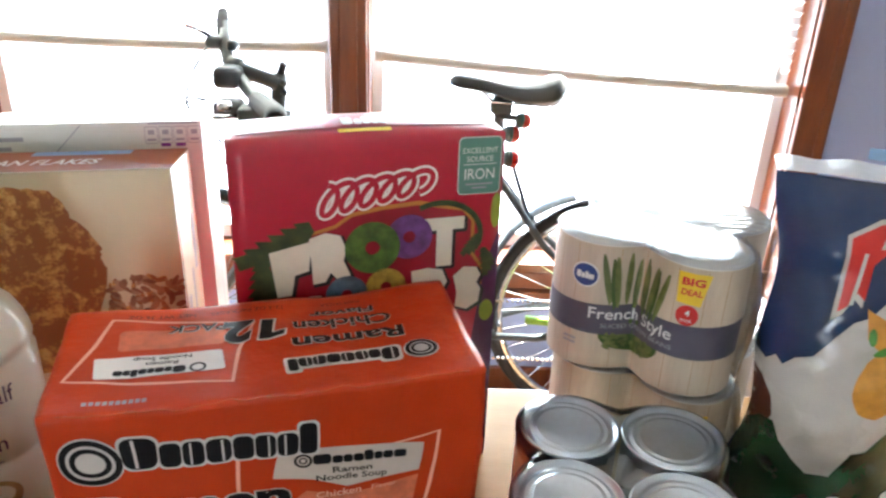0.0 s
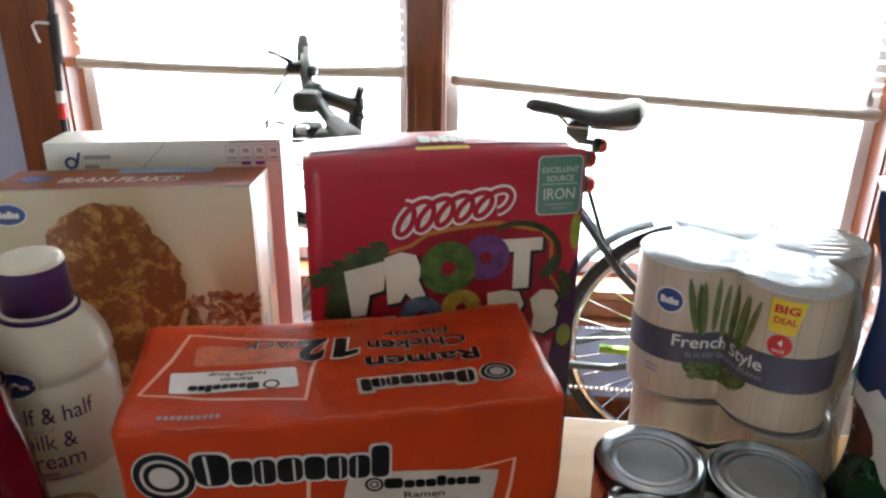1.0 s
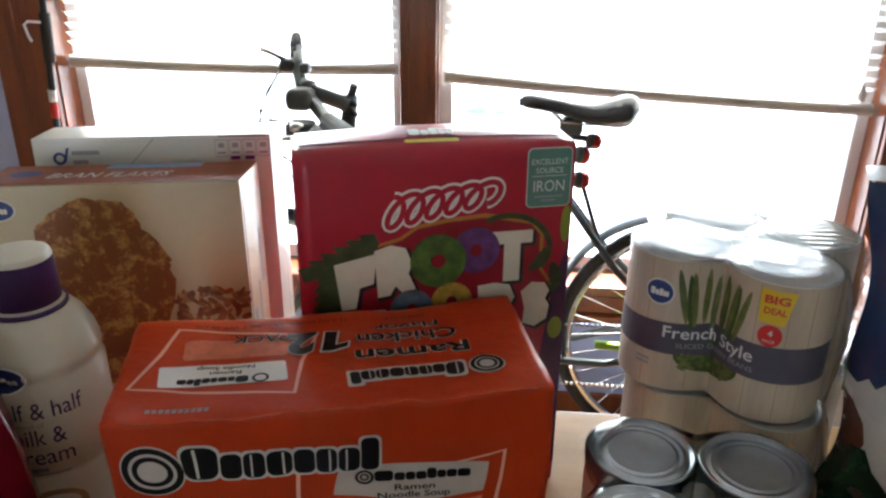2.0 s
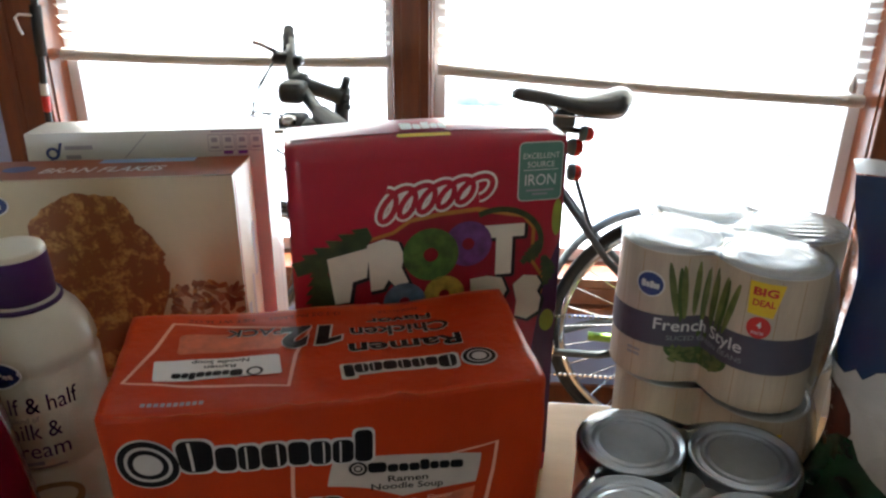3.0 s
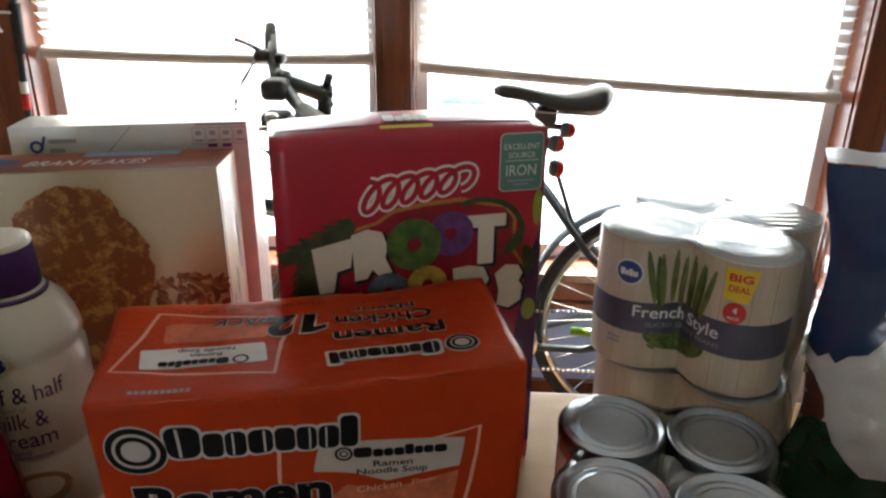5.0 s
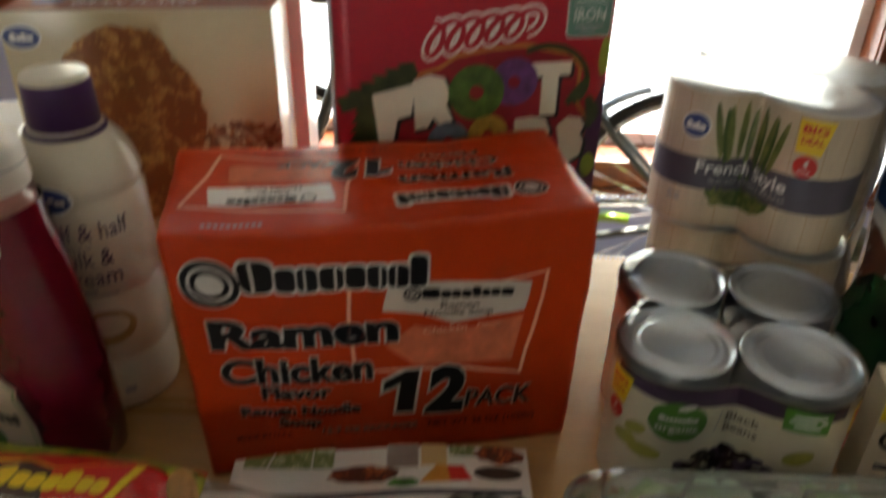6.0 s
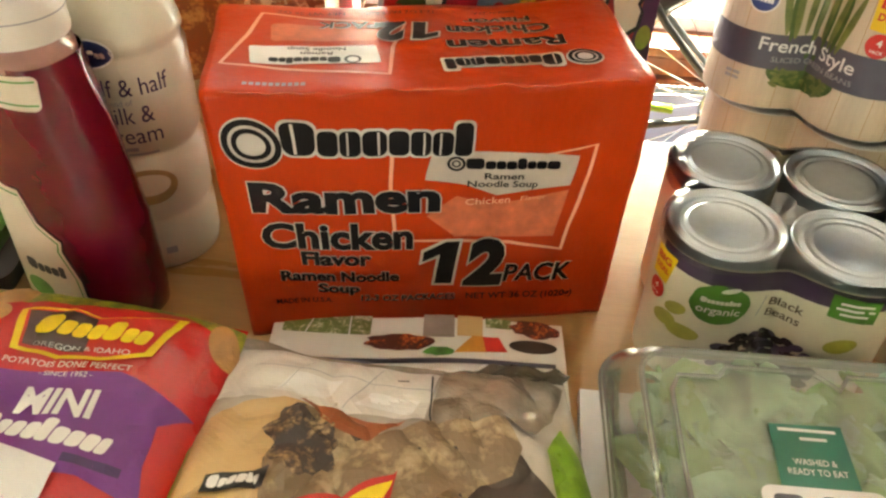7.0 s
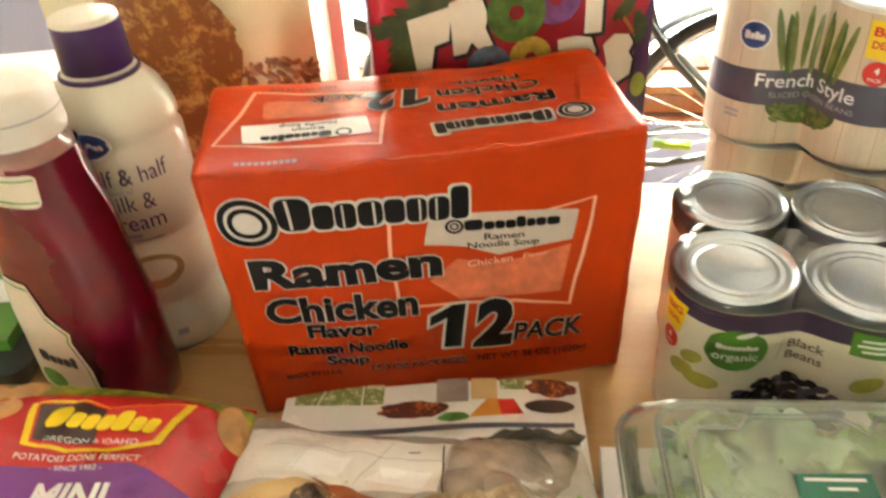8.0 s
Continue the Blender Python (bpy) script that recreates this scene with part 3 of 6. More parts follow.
    lettered(b, top, "Chicken", 0.084, 0.0432, 0.0125, 0.068, INKS, SILVER, 0.02, 0.001)
    lettered(b, top, "Flavor", 0.083, 0.0275, 0.0075, 0.046, INKS, SILVER, 0.02, 0.001)
    numerals(b, top, 0.1460, 0.044, 0.026, 0.042, 0.0012)
    lettered(b, top, "PACK", 0.184, 0.0335, 0.0095, 0.038, INKS, SILVER, 0.01, 0.0012, 0.12)
    lettered(b, top, "12-3 OZ PACKAGES", 0.150, 0.0145, 0.0045, 0.05, INKS, None, 0.0, 0.0008)
    lettered(b, top, "NET WT 36 OZ", 0.208, 0.0145, 0.0045, 0.045, INKS, None, 0.0, 0.0008)
    lettered(b, top, "MADE IN U.S.A.", 0.083, 0.0145, 0.0036, 0.03, INKS, None, 0.0, 0.0008)
    fr = [(0.2408, 0.016), (0.20, 0.021), (0.1442, 0.03), (0.155, 0.066), (0.1602, 0.103), (0.21, 0.097), (0.262, 0.088), (0.25, 0.05)]
    stamp("packet_outline", [outline2(fr, 0.0022)], top, PINKLINE, b, 0.0004)
    stamp("packet_picture", [rect2(0.20, 0.045, 0.068, 0.024, 0.004)], top, PALEOR, b, 0.0003)
    stamp("packet_band", [rect2(0.206, 0.076, 0.079, 0.023, 0.002, -0.1)], top, WHITE, b, 0.0005)
    stamp("brand_mark", wordmark(0.212, 0.083, 0.044, 0.0075, 8, 0, 0, 8), top, INKS, b, 0.0009)
    stamp("brand_ring", [ring2(0.183, 0.083, 0.0035, 0.0052, 24)], top, INKS, b, 0.0009)
    lettered(b, top, "Ramen", 0.205, 0.0745, 0.004, 0.02, INKS)
    lettered(b, top, "Noodle Soup", 0.205, 0.069, 0.004, 0.036, INKS)
    stamp("code_bar", [rect2(0.245 - 0.0037 * k, 0.113, 0.0026, 0.0038) for k in range(10)], top, GREYP, b, 0.0006)
    return b


ramen = ramen_carton()
lip = []
for k in range(55):
    x = 0.012 + 0.246 * k / 54
    lip.append(ramen_wob(Vector((x, 0.0, 0.1952))) + Vector((0, -0.0006 + 0.0008 * noise.noise(Vector((k * 0.7, 2, 0))), 0.0003 + 0.0009 * noise.noise(Vector((k * 0.45, 5, 0))))))
part("film_fold", tube(lip, [0.0004 + 0.0006 * abs(noise.noise(Vector((k * 0.6, 8, 1)))) for k in range(55)], 6), FILMLIP, ramen, "shiny crinkled film fold", True)

FLRED = mat("red_card", (0.44, 0.008, 0.032), 0.33, 0.15, 8, coat=0.35)
CREAM = mat("cream_card", (0.72, 0.63, 0.50), 0.42, 0.06, 6)
BRANCARD = mat("bran_card", (0.67, 0.58, 0.36), 0.38, 0.06, 6, coat=0.5)
MILLCARD = mat("off_white_card", (0.70, 0.71, 0.63), 0.38, 0.05, 6, coat=0.5)
WCARD = mat("white_card", (0.76, 0.75, 0.75), 0.42, 0.05, 6)
BROWNCARD = mat("brown_card", (0.30, 0.075, 0.022), 0.38, 0.15, 10, coat=0.2)
FLAKE = mottled("flake_print", (0.68, 0.42, 0.16), (0.55, 0.28, 0.09), (0.32, 0.12, 0.045), 100)
SAGE = mat("sage_print", (0.12, 0.26, 0.21), 0.4, 0.1)
RINGG = mat("green_ring_print", (0.075, 0.15, 0.028), 0.45, 0.4, 120)
RINGP = mat("purple_ring_print", (0.15, 0.05, 0.19), 0.45, 0.4, 120)
RINGY = mat("yellow_ring_print", (0.50, 0.33, 0.06), 0.45, 0.4, 120)
RINGB = mat("blue_ring_print", (0.13, 0.18, 0.24), 0.45, 0.4, 120)
DARKRED = mat("dark_red_print", (0.30, 0.006, 0.020), 0.4, 0.3, 14)
JUNGLE = mat("jungle_leaf_print", (0.062, 0.088, 0.026), 0.4, 0.5, 90, second=(0.018, 0.030, 0.010))
LIME = mat("lime_print", (0.30, 0.34, 0.05), 0.4, 0.3, 40)
IVORY = mat("ivory_print", (0.74, 0.68, 0.55), 0.42, 0.08, 30)
SIDEP = mat("violet_side_print", (0.05, 0.028, 0.15), 0.4, 0.2, 20)
PLUMC = mat("plum_card_print", (0.07, 0.014, 0.07), 0.4, 0.2, 20)
GOLD = mat("gold_line_print", (0.50, 0.20, 0.04), 0.4, 0.2)


def ribbon2(points, w):
    """A band of width w along an open line, as (places, faces)."""
    n, vs = len(points), []
    for k in range(n):
        (x0, y0), (x1, y1) = points[max(0, k - 1)], points[min(n - 1, k + 1)]
        d = max(1e-9, math.hypot(x1 - x0, y1 - y0))
        nx, ny = -(y1 - y0) / d * w / 2, (x1 - x0) / d * w / 2
        vs += [(points[k][0] + nx, points[k][1] + ny), (points[k][0] - nx, points[k][1] - ny)]
    return (vs, [(2 * k, 2 * k + 1, 2 * k + 3, 2 * k + 2) for k in range(n - 1)])


def palm2(x, y, length, width, turn, lobes=6):
    """A jagged leaf from its stalk at x, y along turn, as (places, faces)."""
    spine, rim = [], []
    for k in range(lobes * 2 + 1):
        u = k / (lobes * 2)
        half = width * math.sin(math.pi * (0.12 + 0.86 * u)) ** 0.8 * (1.0 if k % 2 else 0.62)
        spine.append((u * length, 0.12 * length * math.sin(math.pi * u)))
        rim.append((half, 0.10 * length if k % 2 else 0.0))
    c, s2 = math.cos(turn), math.sin(turn)
    vs = []
    for (px, py), (half, sweep) in zip(spine, rim):
        for q, dx in ((half, sweep), (0, 0), (-half, sweep)):
            vs.append((x + (px + dx) * c - (py + q) * s2, y + (px + dx) * s2 + (py + q) * c))
    faces = []
    for k in range(len(spine) - 1):
        for j in (0, 1):
            faces.append((3 * k + j, 3 * k + j + 1, 3 * k + j + 4, 3 * k + j + 3))
    return (vs, faces)


def cereal_loops():
    w, d, h = 0.208, 0.054, 0.309

    def dome(p):
        q = Vector(p)
        if q.z > h - 0.004:
            q.z += 0.004 * math.sin(math.pi * min(1, max(0, q.x / w))) * math.sin(math.pi * min(1, max(0, q.y / d)) * 0.75)
        q.y -= 0.0025 * math.sin(math.pi * min(1, max(0, q.x / w))) * math.sin(math.pi * min(1, max(0, q.z / h))) * (1 - 2 * q.y / d)
        return q
    b = thing("cereal_box", pose(0.0755, 0.162, T, 0, 0, 15.7), "tall red cereal box with colourful fruit ring print", "cereal box", "cereal boxes")
    part("carton", carton(w, d, h, dome, 0.012, 0.002), FLRED, b, "", True)
    f = flat((0, 0, 0), (1, 0, 0), (0, 0, 1), (0, -1, 0), dome)
    # looping script mark, white edge under a red line
    loop = [k / 132 * 2 * math.pi * 5.5 for k in range(133)]
    script = [(0.066 + 0.0145 * t / 6.283 + 0.0095 * math.sin(t + 0.6), 0.262 + 0.0022 * t / 6.283 + (0.0125 - 0.0007 * t / 6.283) * math.cos(t)) for t in loop]
    stamp("brand_edge", [ribbon2(script, 0.0080)], f, WHITE, b, 0.0005)
    stamp("brand_mark", [ribbon2(script, 0.0042)], f, FLRED, b, 0.0009)
    panel = [(0.020, 0.218), (0.034, 0.232), (0.075, 0.243), (0.088, 0.252), (0.112, 0.256), (0.14, 0.258), (0.178, 0.25), (0.186, 0.24), (0.186, 0.21), (0.196, 0.195), (0.192, 0.16), (0.03, 0.15)]
    stamp("panel_edge", [panel], f, GOLD, b, 0.0005)
    stamp("panel", [[(0.1 + (x - 0.1) * 0.965, 0.2 + (y - 0.2) * 0.94) for x, y in panel]], f, DARKRED, b, 0.0008)
    cap = [[(0.030, 0.186), (0.041, 0.187), (0.044, 0.204), (0.0545, 0.207), (0.0575, 0.2315), (0.0255, 0.224)],
           [(0.0575, 0.195), (0.067, 0.1965), (0.071, 0.204), (0.0755, 0.1985), (0.0865, 0.2005), (0.081, 0.2135), (0.0835, 0.2225), (0.079, 0.2345), (0.068, 0.2375), (0.0555, 0.2335)],
           rect2(0.160, 0.2375, 0.034, 0.0105, 0.001), rect2(0.161, 0.217, 0.013, 0.032, 0.001),
           [(0.137, 0.162), (0.1475, 0.162), (0.149, 0.174), (0.159, 0.176), (0.1645, 0.187), (0.160, 0.198), (0.148, 0.2005), (0.1345, 0.199)],
           [(0.172, 0.163), (0.182, 0.159), (0.192, 0.165), (0.1935, 0.177), (0.190, 0.183), (0.193, 0.190), (0.189, 0.197), (0.178, 0.1985), (0.1695, 0.191), (0.173, 0.176)],
           rect2(0.058, 0.168, 0.012, 0.034, 0.002)]
    stamp("letter_shadow", [[(x + 0.0016, y - 0.0016) for x, y in grow2(c, 0.0014)] for c in cap], f, INK, b, 0.0011)
    stamp("letter_block", cap, f, IVORY, b, 0.0014)
    for m2, x, y, r in ((RINGP, 0.1325, 0.2290, 0.0185), (RINGG, 0.1035, 0.2225, 0.0215), (RINGB, 0.083, 0.184, 0.0165), (RINGY, 0.114, 0.188, 0.016)):
        stamp("fruit_ring", [ring2(x, y, r * 0.26, r, 36)], f, m2, b, 0.0017 if m2 is RINGP else 0.0021)
    stamp("leaf_print", [palm2(0.058, 0.243, 0.062, 0.0165, 3.55), palm2(0.020, 0.2165, 0.045, 0.013, -1.75), palm2(0.026, 0.190, 0.035, 0.012, -2.1)], f, JUNGLE, b, 0.00085)
    vine = [(0.157 + 0.034 * math.sin(t), 0.226 + 0.029 * math.cos(t)) for t in [-0.5 + k / 14 * 2.4 for k in range(15)]]
    stamp("leaf_print", [ribbon2(vine, 0.0045)], f, JUNGLE, b, 0.0010)
    stamp("leaf_print", [palm2(0.190, 0.226, 0.022, 0.007, -2.3), palm2(0.194, 0.214, 0.026, 0.007, -1.5)], f, JUNGLE, b, 0.0012)
    stamp("lime_print", [ell2(0.203, 0.245, 0.004, 0.015), ell2(0.200, 0.155, 0.006, 0.01)], f, LIME, b, 0.0004)
    stamp("purple_print", [[(0.2075, 0.23), (0.2075, 0.02), (0.16, 0.02), (0.185, 0.10), (0.192, 0.16), (0.197, 0.2)]], f, PLUMC, b, 0.00035)
    # left panel is unseen, added to keep red bounce off the white box
    for o, ux, un in (((0, 0, 0), (0, 1, 0), (-1, 0, 0)), ((w, 0, 0), (0, 1, 0), (1, 0, 0))):
        stamp("side_panel", [rect2(d / 2, h / 2 - 0.004, d - 0.006, h - 0.014, 0.002)], flat(o, ux, (0, 0, 1), un), SIDEP, b, 0.0006, 0.05)
    stamp("badge_edge", [rect2(0.1875, 0.283, 0.0345, 0.046, 0.004)], f, WHITE, b, 0.0005)
    stamp("badge", [rect2(0.1875, 0.283, 0.0332, 0.0447, 0.0036)], f, SAGE, b, 0.0008)
    lettered(b, f, "EXCELLENT", 0.1875, 0.2955, 0.0042, 0.028, WHITE, None, 0.0, 0.0011)
    lettered(b, f, "SOURCE", 0.1875, 0.2888, 0.0042, 0.021, WHITE, None, 0.0, 0.0011)
    stamp("rule", [rect2(0.1875, 0.2845, 0.027, 0.0005)], f, WHITE, b, 0.0011)
    lettered(b, f, "IRON", 0.1875, 0.2768, 0.0085, 0.024, WHITE, None, 0.0, 0.0011)
    stamp("text_bar", [rect2(0.1875, 0.2685, 0.022, 0.0014), rect2(0.1875, 0.2655, 0.012, 0.0014)], f, GREYP, b, 0.0011)
    tp = flat((0, 0, h), (1, 0, 0), (0, 1, 0), (0, 0, 1), dome)
    stamp("top_mark", wordmark(0.102, 0.027, 0.034, 0.014, 5, 0, 0, 6), tp, WHITE, b, 0.0019)
    stamp("top_ribbon", [rect2(0.101, 0.012, 0.040, 0.006, 0.002)], tp, YELLOW, b, 0.0009)
    part("top_flap", skin(lambda u, v: dome(Vector((0.003 + u * (w - 0.006), 0.018 + v * 0.034, h))) + Vector((0, 0, 0.0011)), 16, 4), FLRED, b, "tucked red top flap")
    return b


def cereal_bran():
    w, d, h = 0.20, 0.05, 0.269
    skew = lambda p: Vector((p.x + 0.19 * p.y, p.y, p.z))
    b = thing("cereal_box", pose(-0.180, 0.1815, T, 0, 0, 11.4), "cream and brown bran flakes cereal box", "cereal box", "cereal boxes")
    part("carton", carton(w, d, h, skew, 0.02, 0.0015), BRANCARD, b)
    f = flat((0, 0, 0), (1, 0, 0), (0, 0, 1), (0, -1, 0))
    t = flat((0, 0, h), (1, 0, 0), (0, 1, 0), (0, 0, 1), skew)
    s = flat((w, 0, 0), (0, 1, 0), (0, 0, 1), (1, 0, 0), skew)
    flake = [(0.078, 0.258), (0.095, 0.256), (0.108, 0.254), (0.117, 0.243), (0.121, 0.232), (0.132, 0.218), (0.140, 0.204), (0.138, 0.196), (0.142, 0.185), (0.138, 0.165), (0.128, 0.14), (0.118, 0.115), (0.10, 0.095), (0.075, 0.09), (0.055, 0.10), (0.045, 0.13), (0.044, 0.16), (0.036, 0.185), (0.038, 0.21), (0.040, 0.232), (0.052, 0.246), (0.064, 0.252)]
    rng = random.Random(3)
    rough = []
    for (x0, y0), (x1, y1) in zip(flake, flake[1:] + flake[:1]):
        for k in range(3):
            rough.append((x0 + (x1 - x0) * k / 3 + rng.uniform(-0.0012, 0.0012), y0 + (y1 - y0) * k / 3 + rng.uniform(-0.0012, 0.0012)))
    stamp("flake_print", [rough], f, FLAKE, b, 0.0005)
    heap = []
    for k in range(240):
        x = rng.uniform(0.138, 0.197)
        top = 0.178 - ((x - 0.170) / 0.035) ** 2 * 0.013
        heap.append(ell2(x, rng.uniform(0.09, top), rng.uniform(0.003, 0.006), rng.uniform(0.0016, 0.0032), 9, rng.uniform(0, 3), 0.22, k))
    third = len(heap) // 3
    stamp("flake_print", heap[:third], f, FLAKE, b, 0.0006)
    stamp("flake_print", heap[third:2 * third], f, FLAKEB, b, 0.0009)
    stamp("flake_print", heap[2 * third:], f, FLAKED, b, 0.0012)
    stamp("brand_oval", [ell2(0.015, 0.2495, 0.0145, 0.0095)], f, WHITE, b, 0.0004)
    stamp("brand_oval", [ell2(0.015, 0.2495, 0.0132, 0.0082)], f, BLUE, b, 0.0007)
    stamp("brand_bar", wordmark(0.015, 0.2495, 0.017, 0.006, 5, 0, 0, 2), f, WHITE, b, 0.001)
    stamp("top_panel", [rect2(w / 2, d / 2, w - 0.002, d - 0.002)], t, BROWNCARD, b, 0.0004)
    stamp("top_tab", [rect2(0.120, 0.042, 0.075, 0.010)], t, BLUETAB, b, 0.0007)
    lettered(b, t, "BRAN FLAKES", 0.094, 0.020, 0.0115, 0.094, WHITE, None, 0.015, 0.001, 0.2)
    stamp("brand_oval", [ell2(0.027, 0.026, 0.012, 0.008)], t, BLUE, b, 0.0008)
    stamp("side_print", [rect2(0.011, 0.10, 0.007, 0.10), rect2(0.025, 0.13, 0.004, 0.08), rect2(0.036, 0.19, 0.006, 0.05)], s, GREYP, b, 0.0004)
    stamp("side_edge", [rect2(0.002, 0.134, 0.003, 0.26)], s, BROWNCARD, b, 0.0004)
    return b


FLAKEB = mat("flake_light_print", (0.44, 0.25, 0.14), 0.45, 0.4, 90)
FLAKED = mat("flake_dark_print", (0.28, 0.13, 0.065), 0.45, 0.4, 90)
BLUETAB = mat("pale_blue_print", (0.25, 0.42, 0.68), 0.4, 0.1)


def cereal_white():
    w, d, h = 0.193, 0.038, 0.29
    skew = lambda p: Vector((p.x + 0.19 * p.y, p.y, p.z))
    b = thing("cereal_box", pose(-0.165, 0.244, T, 0, 0, 12), "white cereal box showing its printed back", "cereal box", "cereal boxes")
    part("carton", carton(w, d, h, skew, 0.02, 0.0015), MILLCARD, b)
    f = flat((0, 0, 0.009), (1, 0, 0), (0, 0, 1), (0, -1, 0))
    s = flat((w, 0, 0), (0, 1, 0), (0, 0, 1), (1, 0, 0), skew)
    stamp("brand_mark", [ring2(0.021, 0.2635, 0.0030, 0.0054, 20), rect2(0.0265, 0.2665, 0.0024, 0.012, 0, 0.3), ring2(0.0195, 0.2535, 0.0022, 0.0046, 20)], f, BLUE, b)
    stamp("text_bar", [rect2(0.042, 0.268, 0.022, 0.0035), rect2(0.037, 0.260, 0.012, 0.0035)], f, GREYP, b)
    stamp("crease", [rect2(0.085, 0.2655, 0.001, 0.026, 0, 0.95)], f, GREYP, b, 0.0004)
    for k in range(4):
        x = 0.152 + 0.0115 * k
        stamp("fact_frame", [outline2(rect2(x, 0.269, 0.0105, 0.015, 0.001), 0.0006)], f, GREYP, b)
        stamp("text_bar", [rect2(x, 0.2715, 0.005, 0.004), rect2(x, 0.265, 0.007, 0.002)], f, GREYP, b)
    stamp("fact_pill", [rect2(0.163, 0.2605, 0.008, 0.003, 0.0012), rect2(0.175, 0.2605, 0.008, 0.003, 0.0012)], f, PURPLE, b, 0.0008)
    stamp("text_bar", [rect2(0.17, 0.2790, 0.04, 0.0014)], f, GREYP, b)
    stamp("side_fold", [rect2(0.022, 0.14, 0.0012, 0.27), rect2(0.03, 0.23, 0.0012, 0.05, 0, 0.5)], s, GREYP, b, 0.0004)
    return b


loops, bran, white_box = cereal_loops(), cereal_bran(), cereal_white()


# ---- cans ----
def can_lid(z, r=0.0381):
    return [(0, z - 0.0029), (r * 0.58, z - 0.0029), (r * 0.61, z - 0.0024), (r * 0.645, z - 0.0024), (r * 0.67, z - 0.0030), (r * 0.72, z - 0.0030), (r * 0.745, z - 0.0023), (r * 0.80, z - 0.0023), (r * 0.83, z - 0.0038), (r * 0.905, z - 0.0038), (r * 0.935, z - 0.0008), (r * 0.965, z), (r * 0.99, z - 0.0008), (r, z - 0.0025), (r * 0.975, z - 0.0035)]


# whitish and barely metallic: window glare on the tin lids put into the colour
LIDW = mat("window_glare_lid", (0.84, 0.84, 0.82), 0.38, 0.06, 12, 90, metal=0.2)


def add_can(parent, x, y, lidmat, bodymat, h=0.114):
    m = Matrix.Translation((x, y, 0))
    c = part("can", lathe([(0, 0.003), (0.033, 0.003), (0.0365, 0.0), (0.0378, 0.002), (0.0368, 0.005), (0.0366, h - 0.0045), (0.0372, h - 0.0036)], 44, None, m), bodymat, parent, "tin can", True)
    part("can_lid", lathe(can_lid(h), 44, None, m), lidmat, c, "stamped metal can lid with rings", True)
    return c


def pack_outline(a, r, floor, n=14):
    """Outline of a shrink sleeve round four cans, from the middle of the front, counter-clockwise; a list of (x, y)."""
    side = []
    for k in range(n + 1):
        u = a * k / n
        b = math.sqrt(max(0.0, r * r - (a - u) ** 2))
        side.append((u, -(a + (b ** 4 + floor ** 4) ** 0.25 * (r / (r ** 4 + floor ** 4) ** 0.25))))
    arc = [(a + r * math.cos(t), -a + r * math.sin(t)) for t in [-math.pi / 2 + math.pi / 2 * k / n for k in range(1, n)]]
    back = [(-y, -x) for x, y in reversed(side)]
    quarter = side + arc + back[:-1]
    pts = []
    for q in range(4):
        c, s = (1, 0, -1, 0)[q], (0, 1, 0, -1)[q]
        pts += [(c * x - s * y, s * x + c * y) for x, y in quarter]
    return pts


def along(pts):
    """Map onto a sleeve: u is the way along the outline from the front's middle."""
    ps = np.array(pts + pts[:1])
    cum = np.r_[0, np.cumsum(np.hypot(*np.diff(ps, axis=0).T))]

    def place(u, v, lift):
        s = u % cum[-1]
        k = min(int(np.searchsorted(cum, s, "right")) - 1, len(pts) - 1)
        f = (s - cum[k]) / max(1e-9, cum[k + 1] - cum[k])
        p = ps[k] * (1 - f) + ps[k + 1] * f
        d = ps[(k + 1) % len(pts)] - ps[k]
        d = d / max(1e-9, np.hypot(*d))
        return Vector((p[0] + d[1] * lift, p[1] - d[0] * lift, v))
    return place


BEANCREAM = mat("cream_sleeve", (0.74, 0.70, 0.56), 0.32, 0.08, 14, coat=0.4)
PLUM = mat("plum_print", (0.055, 0.03, 0.07), 0.35, 0.1, coat=0.3)
LOGOG = mat("leaf_green_print", (0.08, 0.25, 0.03), 0.35, 0.1, coat=0.3)
BROWNT = mat("brown_text_print", (0.10, 0.06, 0.04), 0.4, 0.1)
BEANM = mat("black_bean_print", (0.03, 0.018, 0.022), 0.25, 0.3, 90)
OLIVE = mat("olive_print", (0.42, 0.42, 0.08), 0.4, 0.3, 50)
PLANK = mat("whitewashed_print", (0.66, 0.56, 0.43), 0.34, 0.3, 12, 90, coat=0.3, second=(0.52, 0.43, 0.32), stretch=(6, 6, 0.7))
BEANG = mat("green_bean_print", (0.22, 0.24, 0.07), 0.4, 0.5, 60, second=(0.07, 0.10, 0.025))
BEAND = mat("dark_bean_print", (0.06, 0.11, 0.02), 0.4, 0.3, 60)


def big_deal(pk, place, cx, cy, s=1.0):
    stamp("offer_tag", [[(cx - 0.0125 * s, cy + 0.0125 * s), (cx - 0.011 * s, cy - 0.015 * s), (cx + 0.008 * s, cy - 0.0165 * s), (cx + 0.0135 * s, cy + 0.0125 * s)]], place, YELLOW, pk, 0.0009)
    lettered(pk, place, "BIG", cx, cy + 0.005 * s, 0.0062 * s, 0.018 * s, RED, None, 0.04, 0.0012)
    lettered(pk, place, "DEAL", cx, cy - 0.0045 * s, 0.0052 * s, 0.0165 * s, RED, None, 0.03, 0.0012)
    stamp("offer_dot", [ell2(cx - 0.001 * s, cy - 0.026 * s, 0.009 * s, 0.0095 * s)], place, RED, pk, 0.0009)
    lettered(pk, place, "4", cx - 0.001 * s, cy - 0.0235 * s, 0.005 * s, 0.0035 * s, WHITE, None, 0.03, 0.0012)
    lettered(pk, place, "PACK", cx - 0.001 * s, cy - 0.0305 * s, 0.0026 * s, 0.009 * s, WHITE, None, 0.01, 0.0012)


